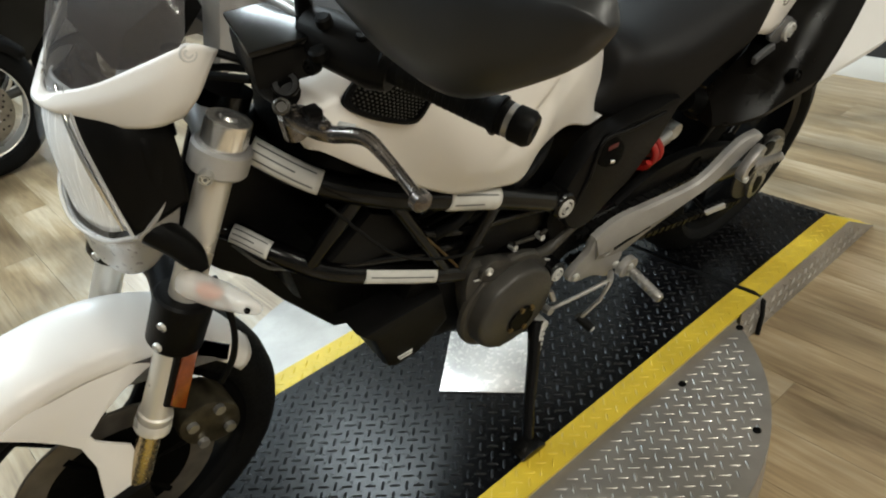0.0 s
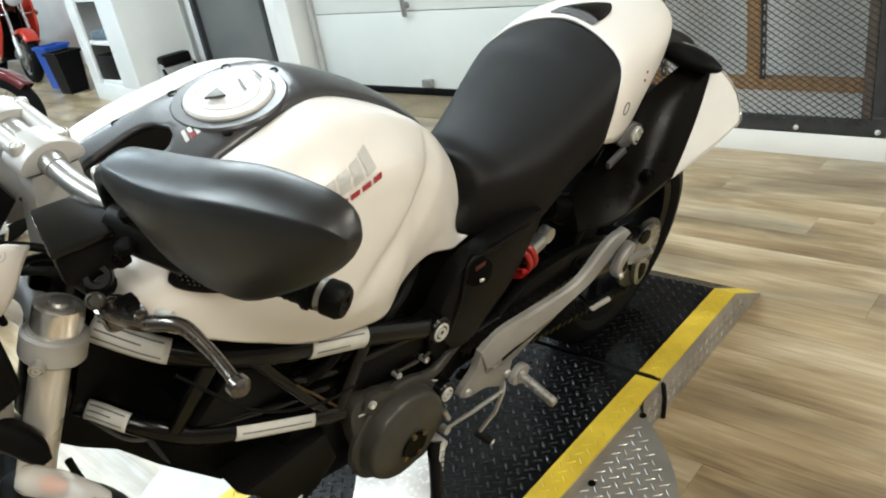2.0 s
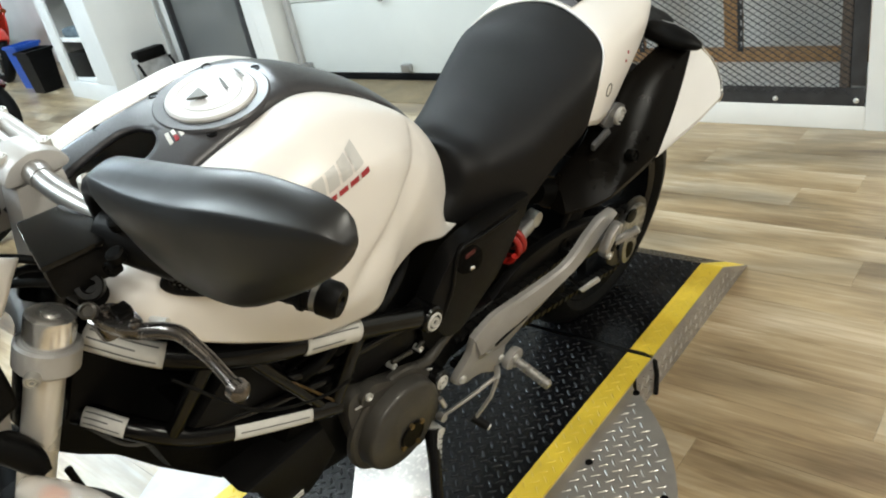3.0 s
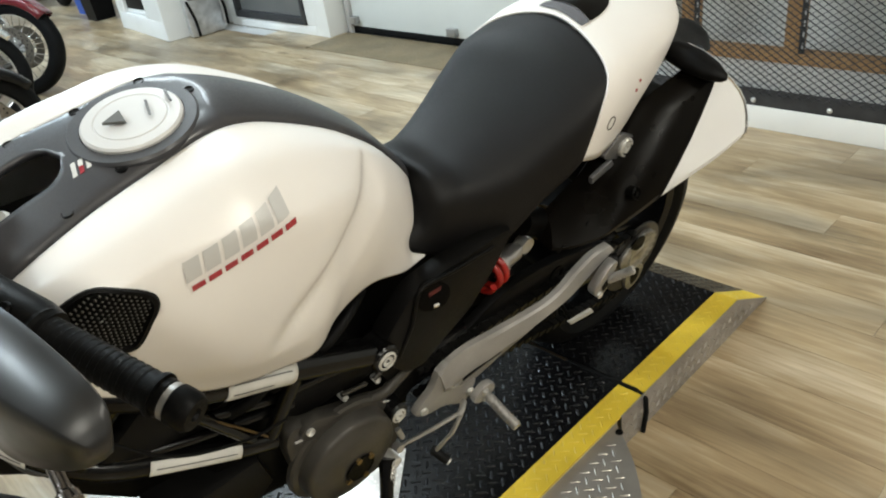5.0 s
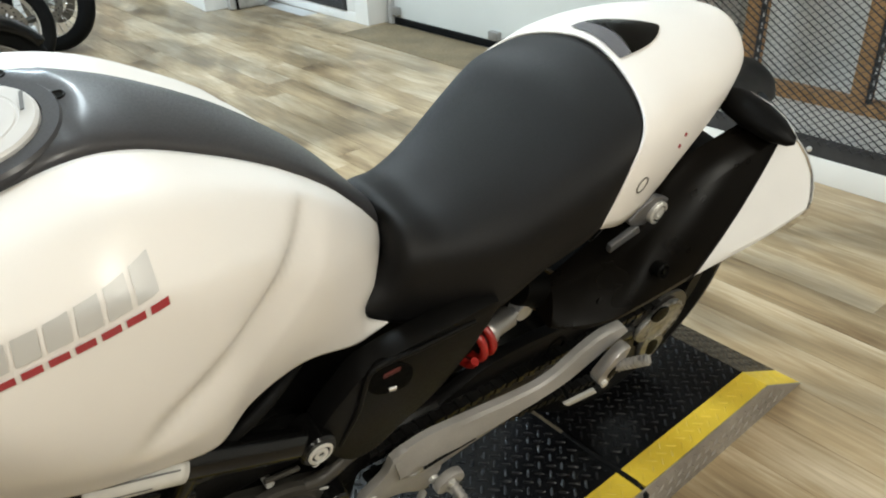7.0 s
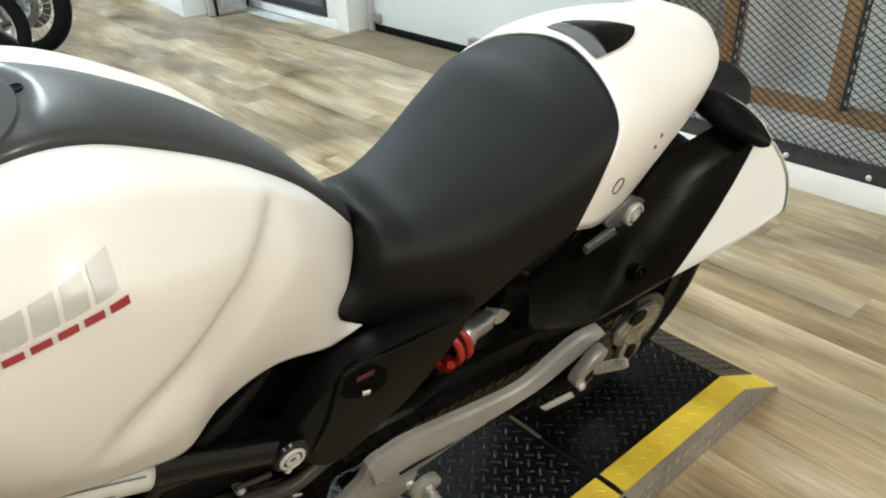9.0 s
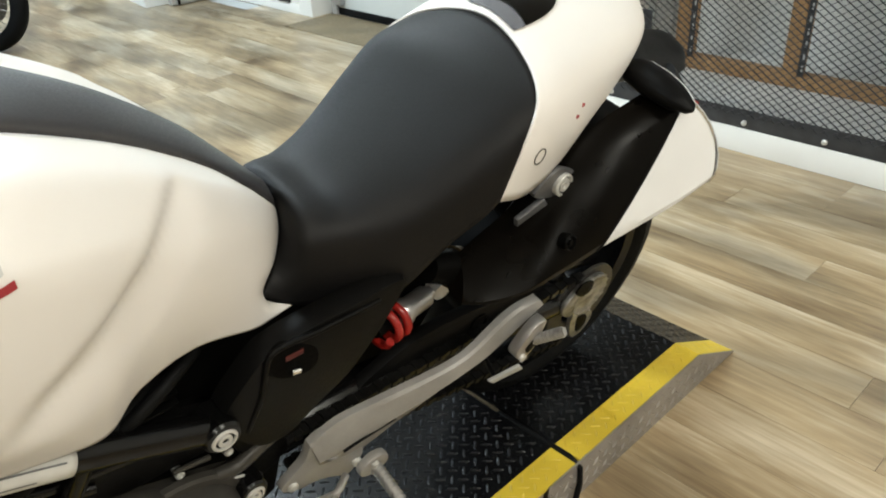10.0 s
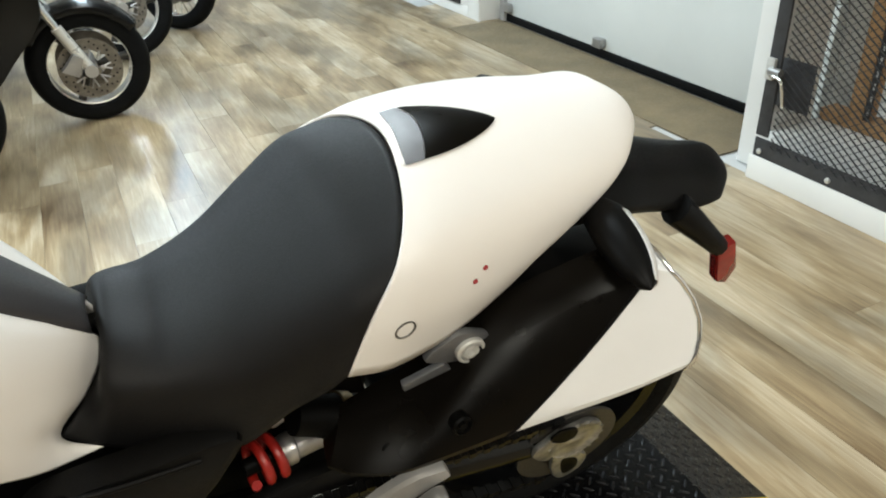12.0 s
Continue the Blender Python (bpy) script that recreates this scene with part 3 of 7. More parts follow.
# bare sides of the ramp
for ya, yb in ((Y0 - 0.004, Y0 - 0.0005), (Y1 + 0.0005, Y1 + 0.004)):
    xs = [X_GAP - 0.09, X_BEND, X_END + 0.002]
    v = []
    for x in xs:
        v += [(x, ya, 0.0), (x, yb, 0.0), (x, yb, deck(min(x, X_END)) - 0.001), (x, ya, deck(min(x, X_END)) - 0.001)]
    side = put("side_plate", v, quads(3, 4, 0, True) + [(0, 1, 2, 3), (8, 9, 10, 11)], PLATE_SILVER, ramp, "bare tread plate side", 20)
    v, f = [], []
    for k in range(-4, 40):
        for r in range(-40, 8):
            x, z = X_GAP - 0.085 + (k - r) * 0.0166, 0.010 + (k + r) * 0.0166
            if z < 0.010 or x < X_GAP - 0.085 or x > X_END - 0.02 or z > deck(x) - 0.012:
                continue
            t = radians(45 if (k + r) % 2 else -45)
            c, s = math.cos(t), math.sin(t)
            i = len(v)
            yy = ya if ya < 0.8 else yb
            o = -0.0032 if ya < 0.8 else 0.0032
            for u, w, h in ((-0.0135, 0, 0), (0, -0.0036, 0), (0.0135, 0, 0), (0, 0.0036, 0), (0, 0, 1)):
                v.append((x + c * u - s * w, yy + h * o, z + s * u + c * w))
            f += [(i, i + 1, i + 4), (i + 1, i + 2, i + 4), (i + 2, i + 3, i + 4), (i + 3, i, i + 4)]
    tagged(put("side_tread", v, f, PLATE_SILVER, side, angle=60), kind="stuff")
# rubber strap in the gap
tube("gap_strap", [(X_GAP + 0.004, Y0 + 0.22, ZP - 0.006), (X_GAP + 0.004, Y0 + 0.02, ZP + 0.001), (X_GAP + 0.004, Y0 - 0.008, ZP - 0.012), (X_GAP + 0.0, Y0 - 0.012, 0.05), (X_GAP - 0.02, Y0 - 0.015, 0.004)], 0.0062, RUBBER, ramp, "black cable across the gap", n=8)

# disc
DC, DR = (0.803, 0.815), 0.628
ZD = ZP - 0.012
n = 96
v = [(DC[0] + DR * math.cos(2 * math.pi * k / n), DC[1] + DR * math.sin(2 * math.pi * k / n), z) for z in (0.0, ZD - 0.006, ZD) for k in range(n)]
v += [(DC[0] + (DR - 0.005) * math.cos(2 * math.pi * k / n), DC[1] + (DR - 0.005) * math.sin(2 * math.pi * k / n), ZD) for k in range(n)]
disc = put("disc", v, quads(4, n, 0, True) + [tuple(range(3 * n, 4 * n))], PLATE_SILVER, table, "round bare tread plate disc", 30)
# far half gets no lugs: the plain surface stands in for glare there
lugs("tread", lambda x, y: math.hypot(x - DC[0], y - DC[1]) < DR - 0.02 and y < Y0 - 0.012, lambda x, y: ZD, PLATE_SILVER, disc, DC[0] - DR, DC[0] + DR, DC[1] - DR, DC[1] + DR)
for x, y in ((1.044, 0.263), (1.063, 0.445), (0.72, 0.215), (1.314, 0.456)):
    lathe("screw", [(0, 0.009), (0.003, 0.008), (0.003, 0.004), (0.001, 0.0)], (x, y, ZD), (0, 0, 1), ENGINE_DARK, disc, n=12)
# bright metal plate let into the track
slab("inset_plate", [(0.683, 0.811), (0.81, 0.661), (0.97, 0.80), (0.843, 0.95)], ZP + 0.0015, ZP + 0.0045, PLATE_WHITE, table, "bright scuffed metal plate let into the track", bevel=0.001, axis="z")
for yy in (Y0 + 0.002, Y1 - 0.006):
    box("track_side", (X_FRONT, yy, 0.0), (X_GAP - 0.1, yy + 0.004, ZP - 0.007), PLATE_SILVER, table, bevel=0)


# ---- the motorcycle ----
BIKE = Matrix.Translation((0.5, 0.856, 0.1)) @ pose(0, 0, 0, 0, 0, -2.5) @ pose(0, 0, 0, 16, 0, 0)
bike = empty("motorcycle", BIKE, "white and black naked motorcycle leaning on its side stand", "motorcycle")
SY = 0.05          # middle of the fork and bars


def skew(ctrl):
    """The middle of the rear part lies a little to the left."""
    return [[(x, y + (1 + (y > 0) - (y < 0)) * float(np.interp(x, [0.05, 0.75, 0.85, 1.15], [0.0, -0.021, -0.014, -0.006])), z) for x, y, z in row] for row in ctrl]


def flip(pts, about=0.0):
    return [(x, 2 * about - y, z) for x, y, z in pts]


def bolt(at, axis, r, parent, material=STEEL, label="", h=0.006, ring=True):
    prof = [(-0.004, r), (h * 0.7, r), (h, r * 0.9), (h, r * 0.76), (h * 0.2, r * 0.72), (h * 0.2, r * 0.58), (h, r * 0.54), (h, r * 0.28), (h * 0.1, r * 0.25), (h * 0.1, 0)]
    return lathe("bolt", prof, at, axis, material, parent, label, n=20)


# fuel tank
TANK = [
    [(-0.185, -0.105, 0.945), (-0.190, -0.130, 0.940), (-0.192, -0.148, 0.930), (-0.190, -0.156, 0.918), (-0.186, -0.160, 0.910), (-0.178, -0.165, 0.905)],
    [(-0.110, -0.100, 0.980), (-0.110, -0.140, 0.980), (-0.110, -0.172, 0.955), (-0.108, -0.182, 0.920), (-0.105, -0.180, 0.885), (-0.098, -0.172, 0.838)],
    [(-0.040, -0.092, 1.003), (-0.040, -0.145, 1.000), (-0.040, -0.182, 0.965), (-0.040, -0.193, 0.910), (-0.040, -0.188, 0.850), (-0.040, -0.172, 0.794)],
    [(0.030, -0.085, 1.019), (0.030, -0.145, 1.013), (0.030, -0.188, 0.972), (0.030, -0.200, 0.900), (0.030, -0.193, 0.815), (0.032, -0.172, 0.746)],
    [(0.105, -0.078, 1.034), (0.100, -0.145, 1.021), (0.105, -0.190, 0.975), (0.100, -0.201, 0.890), (0.105, -0.193, 0.790), (0.118, -0.170, 0.716)],
    [(0.160, -0.068, 1.025), (0.170, -0.138, 1.011), (0.175, -0.188, 0.955), (0.178, -0.196, 0.880), (0.176, -0.186, 0.785), (0.172, -0.167, 0.706)],
    [(0.220, -0.064, 0.999), (0.235, -0.126, 0.984), (0.240, -0.168, 0.930), (0.238, -0.172, 0.868), (0.228, -0.168, 0.800), (0.216, -0.158, 0.740)],
    [(0.290, -0.058, 0.958), (0.305, -0.108, 0.943), (0.308, -0.142, 0.890), (0.306, -0.150, 0.840), (0.300, -0.148, 0.790), (0.287, -0.140, 0.740)],
    [(0.362, -0.048, 0.900), (0.370, -0.080, 0.884), (0.372, -0.108, 0.848), (0.368, -0.120, 0.800), (0.362, -0.125, 0.755), (0.365, -0.122, 0.702)],
    [(0.412, -0.038, 0.845), (0.418, -0.055, 0.830), (0.416, -0.078, 0.802), (0.406, -0.096, 0.765), (0.390, -0.105, 0.735), (0.398, -0.112, 0.692)],
    [(0.452, -0.026, 0.796), (0.460, -0.024, 0.776), (0.456, -0.035, 0.757), (0.432, -0.064, 0.738), (0.398, -0.089, 0.712), (0.434, -0.100, 0.684)],
]


def tank_surface():
    g = np.ascontiguousarray(grid(TANK, 91, 60))
    for p in g.reshape(-1, 3):
        xc = float(np.interp(p[2], [0.76, 0.834, 0.878, 0.928, 0.952, 0.975], [0.05, 0.122, 0.176, 0.255, 0.305, 0.36]))
        fade = float(np.interp(p[2], [0.77, 0.84, 0.94, 0.965], [0, 1, 1, 0])) * float(np.interp(p[0], [0.05, 0.12, 0.30, 0.36], [0, 1, 1, 0]))
        s = min(1.0, max(0.0, (p[0] - xc + 0.014) / 0.034))
        back = min(1.0, max(0.0, 1 - (p[0] - xc - 0.02) / 0.10))
        p[1] += 0.0115 * fade * s * s * (3 - 2 * s) * back
        # soft shoulder line along the flank
        zs = float(np.interp(p[0], [-0.11, 0.0, 0.1, 0.2, 0.27, 0.34], [0.962, 0.985, 0.985, 0.962, 0.930, 0.90]))
        d = p[2] - zs
        ridge = max(0.0, 1 - (d / 0.030 if d > 0 else -d / 0.045)) ** 1.3 * float(np.interp(p[0], [-0.11, -0.04, 0.22, 0.30], [0, 1, 1, 0]))
        p[1] -= 0.0060 * ridge
        p[2] += 0.0030 * ridge
    return g


tg = tank_surface()
th = tg.copy()
far = np.abs(th[:, :, 1])
th[:, :, 1] = np.minimum(far, 0.085) + np.maximum(0, far - 0.085) * 0.86
tank = put("fuel_tank", list(tg.reshape(-1, 3)) + list(th.reshape(-1, 3)), quads(91, 60) + quads(91, 60, 91 * 60), WHITE, bike, "pearl white fuel tank", 60)
solid(tank, 0.004)

# grey spine with the key slot
SPINE = [(-0.185, 0.105, 0.945), (-0.110, 0.100, 0.980), (-0.040, 0.092, 1.003), (0.030, 0.085, 1.019), (0.105, 0.078, 1.034), (0.160, 0.068, 1.025), (0.220, 0.064, 0.999), (0.290, 0.058, 0.958), (0.362, 0.048, 0.900), (0.412, 0.038, 0.845), (0.456, 0.028, 0.792)]
cs = spline(SPINE, 90)
rows = []
for x, w, z in cs:
    s = 0.0
    if x < -0.024:
        s = 0.036 * math.sqrt(max(0.0, 1 - max(0.0, (x + 0.06) / 0.036) ** 2))
    crown = 0.012 if x < 0.13 else 0.016
    rows.append([(x, -(s + (w - s) * k / 8), z + 0.003 + crown * (1 - ((s + (w - s) * k / 8) / w) ** 2) - (0.004 if k == 8 else 0)) for k in range(9)])
g = np.array(rows)
CAPC = Vector((0.058, -0.006, 1.0415))
CAPN = Vector((-0.16, 0, 1)).normalized()
# the panel is pressed flat under the filler cap
for row in range(g.shape[0]):
    for k in range(g.shape[1]):
        q = Vector(g[row, k]) - (CAPC - CAPN * 0.006)
        hgt = q.dot(CAPN)
        rad = (q - CAPN * hgt).length
        f = min(1.0, max(0.0, (0.105 - rad) / 0.027))
        g[row, k] = g[row, k] - np.array(CAPN) * (max(0.0, hgt + 0.001) * f * f * (3 - 2 * f))
h = g.copy()
h[:, :, 1] *= -1
spine = put("tank_spine", list(g.reshape(-1, 3)) + list(h.reshape(-1, 3)), quads(90, 9) + quads(90, 9, 810), DARK_GREY, bike, "satin grey centre panel of the tank", 50)
solid(spine, 0.008)
# cap base ring and cap
lathe("cap_rim", [(-0.012, 0.074), (-0.002, 0.0735), (0.001, 0.071), (0.001, 0.058), (-0.003, 0.057)], CAPC - CAPN * 0.006, CAPN, DARK_GREY, spine, "raised grey rim round the filler", n=56)
cap = lathe("filler_cap", [(-0.01, 0.0565), (0.003, 0.0565), (0.0055, 0.054), (0.006, 0.042), (0.0052, 0.041), (0.0052, 0.040), (0.0062, 0.039), (0.0065, 0)], CAPC - CAPN * 0.006, CAPN, CAP, spine, "round silver filler cap", n=56)
capm = Matrix.Translation(CAPC + CAPN * 0.003) @ CAPN.to_track_quat("Z", "Y").to_matrix().to_4x4()


def on_cap(name, pts, material, h=0.001):
    v = [capm @ Vector((a, b, z)) for z in (0.0, h) for a, b in pts]
    k = len(pts)
    return put(name, v, [tuple(range(k)), tuple(range(k, 2 * k))] + [(i, (i + 1) % k, k + (i + 1) % k, k + i) for i in range(k)], material, cap, angle=30)


def cap_mark(dx, dy, length, width, turn, material):
    c, s = math.cos(turn), math.sin(turn)
    return on_cap("cap_slot", [(dx + c * a - s * b, dy + s * a + c * b) for a, b in ((-length / 2, -width / 2), (length / 2, -width / 2), (length / 2, width / 2), (-length / 2, width / 2))], material)


ux = (capm.inverted() @ (CAPC + Vector((1, 0, 0.16)))).normalized()
ta = math.atan2(ux.y, ux.x)
R2 = lambda a, b: (math.cos(ta) * a - math.sin(ta) * b, math.sin(ta) * a + math.cos(ta) * b)
cap_mark(*R2(0.020, -0.004), 0.030, 0.003, ta + 1.25, INK)
cap_mark(*R2(0.047, 0.0), 0.026, 0.003, ta + 1.35, INK)
on_cap("key_flap", [R2(-0.030, 0.004), R2(-0.006, 0.012), R2(-0.010, -0.012)], MESHGREY, 0.003)


def panel_z(a, b):
    d = (g[:, :, 0] - a) ** 2 + (g[:, :, 1] + abs(b)) ** 2
    wt = 1.0 / (d + 1e-6) ** 2
    return float((wt * g[:, :, 2]).sum() / wt.sum())


for a, b in ((0.015, -0.065), (0.092, -0.056), (0.132, 0.0), (0.100, 0.060), (0.022, 0.065), (-0.052, 0.078), (-0.052, -0.078)):
    z = panel_z(a, b)
    lathe("screw", [(-0.004, 0.0066), (0.0009, 0.0066), (0.0012, 0.0058), (-0.0002, 0.0044), (-0.0002, 0.0)], (a, b, z), CAPN, BLACK, spine, n=14)
# small sticker before the cap, as plain bars
for k, (m_, u0, u1) in enumerate(((LABEL, 0.0, 1.0), (RED_DECAL, 0.0, 0.45), (LABEL, 0.5, 1.0), (LABEL, 0.1, 0.9))):
    r0 = min(k, 2) if k < 2 else k - 1
    q0, q1 = -0.028 + 0.008 * r0, -0.028 + 0.008 * r0 + 0.005
    sv = []
    for a, u in ((q0, u0), (q1, u0), (q1, u1), (q0, u1)):
        b = -0.044 + 0.020 * u
        sv.append((a + 0.006 * u, b, panel_z(a + 0.006 * u, b) + 0.0003))
    put("sticker_bar", sv + [(x, y, z + 0.0006) for x, y, z in sv], [(0, 1, 2, 3), (4, 5, 6, 7), (0, 1, 5, 4), (1, 2, 6, 5), (2, 3, 7, 6), (3, 0, 4, 7)], m_, spine)
# key barrel under the slot
box("airbox", (-0.125, -0.055, 0.725), (0.10, 0.085, 0.898), ENGINE_DARK, bike, "black plastic airbox under the tank", bevel=0.02)
box("airbox_cover", (-0.15, -0.07, 0.90), (0.05, 0.07, 0.945), BLACK, bike, bevel=0.015)
lathe("ignition_lock", [(0, 0.018), (0.02, 0.018), (0.024, 0.014), (0.02, 0.006), (0.02, 0)], (-0.105, -0.02, 0.965), (-0.2, 0, 1), STEEL, bike, "ignition lock barrel", n=20)

# decals on the tank side, as plain skewed bars
from mathutils.bvhtree import BVHTree
bvh = BVHTree.FromPolygons([tuple(p) for p in tg.reshape(-1, 3)], quads(91, 60))


def on_tank(x, z, lift=0.0012):
    loc, nrm, _, _ = bvh.ray_cast(Vector((x, -0.5, z)), Vector((0, 1, 0)))
    if loc is None:
        return Vector((x, -0.19, z))
    if nrm.y > 0:
        nrm = -nrm
    return loc + nrm * lift


def tank_patch(name, corners, material, nx=4, nz=4, lift=0.0012):
    (a, b, c, d) = [np.array(p) for p in corners]
    v, f = [], []
    for i in range(nx + 1):
        for j in range(nz + 1):
            s, t = i / nx, j / nz
            p = (a * (1 - s) + b * s) * (1 - t) + (d * (1 - s) + c * s) * t
            v.append(on_tank(*p, lift))
    return put(name, v, quads(nx + 1, nz + 1), material, tank, angle=60)


def decal_row(x0, z0, x1, z1, height, count, gap, material, slant, h1=None):
    h1 = h1 or height
    for k in range(count):
        a, b = k / count, (k + 1 - gap) / count
        P = lambda s, t: (x0 + (x1 - x0) * s + slant * t * (height + (h1 - height) * s), z0 + (z1 - z0) * s + t * (height + (h1 - height) * s))
        tank_patch("decal_bar", (P(a, 0), P(b, 0), P(b, 1), P(a, 1)), material, 7, 6, 0.0018)


decal_row(0.006, 0.958, 0.138, 0.9825, 0.022, 6, 0.2, GREY_DECAL, 0.12, 0.021)
decal_row(0.010, 0.946, 0.143, 0.970, 0.0068, 7, 0.22, RED_DECAL, 0.0, 0.0072)

# side intake in the tank
ring = smooth_outline([(a - 0.010, b) for a, b in [(-0.126, 0.950), (-0.101, 0.968), (-0.066, 0.980), (-0.036, 0.975), (-0.016, 0.962), (-0.014, 0.947), (-0.026, 0.929), (-0.040, 0.911), (-0.053, 0.906), (-0.080, 0.915), (-0.108, 0.928), (-0.126, 0.940)]], 48)
cx, cz = -0.078, 0.953
v = []
for s, l in ((1.0, -0.001), (0.99, 0.004), (0.95, 0.0065), (0.86, 0.0065), (0.83, 0.001)):
    for a, b in ring:
        v.append(on_tank(cx + (a - cx) * s, cz + (b - cz) * s, l))
intake = put("side_intake", v, quads(5, 48, 0, True), BLACK, bike, "black framed air intake with grey mesh", 35)
v, f = [], []
for i in range(24):
    for j in range(20):
        a, b = -0.135 + i * 0.0046, 0.915 + j * 0.0042 + (0.0021 if i % 2 else 0)
        inside = sum(((ring[k][1] - cz) * 0.845 > b - cz) != ((ring[k - 1][1] - cz) * 0.845 > b - cz) and a - cx < (ring[k - 1][0] - ring[k][0]) * 0.845 * ((b - cz) - (ring[k][1] - cz) * 0.845) / ((ring[k - 1][1] - ring[k][1]) * 0.845 + 1e-9) + (ring[k][0] - cx) * 0.845 for k in range(48)) % 2
        if inside:
            k = len(v)
            for p, q, l in ((-0.0016, 0, 0), (0, -0.0014, 0), (0.0016, 0, 0), (0, 0.0014, 0), (0, 0, 0.0014)):
                v.append(on_tank(a + p, b + q, 0.0022 + l))
            f += [(k, k + 1, k + 4), (k + 1, k + 2, k + 4), (k + 2, k + 3, k + 4), (k + 3, k, k + 4)]
tagged(put("intake_mesh", v, f, MESHGREY, intake, "grey mesh", 60), kind="stuff")
# tank is not cut here: a dark sheet paints the shade inside the intake
v = [on_tank(cx + (a - cx) * s, cz + (b - cz) * s, 0.0016) for s in (0.90, 0.4, 0.02) for a, b in ring]
put("mesh_backing", v, quads(3, 48, 0, True), ENGINE_DARK, intake, angle=60)

# seat
SEAT_C = [
    # from the left rim over the top to the right rim
    [(0.398, -0.090, 0.711), (0.429, -0.066, 0.735), (0.454, -0.037, 0.755), (0.460, -0.018, 0.774), (0.458, 0.0, 0.796), (0.460, 0.018, 0.774), (0.454, 0.037, 0.755), (0.429, 0.066, 0.735), (0.398, 0.090, 0.711)],
    [(0.436, -0.100, 0.682), (0.452, -0.102, 0.735), (0.458, -0.094, 0.778), (0.468, -0.060, 0.800), (0.475, 0.0, 0.804), (0.468, 0.060, 0.800), (0.458, 0.094, 0.778), (0.452, 0.102, 0.735), (0.436, 0.100, 0.682)],
    [(0.515, -0.122, 0.660), (0.520, -0.126, 0.735), (0.522, -0.112, 0.780), (0.525, -0.070, 0.797), (0.525, 0.0, 0.800), (0.525, 0.070, 0.797), (0.522, 0.112, 0.780), (0.520, 0.126, 0.735), (0.515, 0.122, 0.660)],
    [(0.575, -0.146, 0.668), (0.585, -0.150, 0.765), (0.588, -0.130, 0.805), (0.590, -0.080, 0.825), (0.590, 0.0, 0.830), (0.590, 0.080, 0.825), (0.588, 0.130, 0.805), (0.585, 0.150, 0.765), (0.575, 0.146, 0.668)],
    [(0.634, -0.168, 0.740), (0.650, -0.170, 0.822), (0.655, -0.144, 0.860), (0.660, -0.085, 0.877), (0.662, 0.0, 0.882), (0.660, 0.085, 0.877), (0.655, 0.144, 0.860), (0.650, 0.170, 0.822), (0.634, 0.168, 0.740)],
    [(0.672, -0.186, 0.785), (0.695, -0.182, 0.865), (0.708, -0.156, 0.902), (0.718, -0.090, 0.922), (0.722, 0.0, 0.928), (0.718, 0.090, 0.922), (0.708, 0.156, 0.902), (0.695, 0.182, 0.865), (0.672, 0.186, 0.785)],
    [(0.692, -0.191, 0.808), (0.718, -0.185, 0.880), (0.752, -0.162, 0.926), (0.782, -0.100, 0.949), (0.797, 0.0, 0.958), (0.790, 0.100, 0.945), (0.760, 0.162, 0.918), (0.718, 0.185, 0.880), (0.692, 0.191, 0.808)],
]
SEAT_C = [[(x, y * (w if y > 0 else 1), z) for x, y, z in r] for r, w in zip(SEAT_C, (1, 1, 1, 0.98, 0.94, 0.90, 0.88))]
seat = sheet("seat", skew(SEAT_C), 60, 49, SEAT, bike, "black vinyl rider seat", 0.01)

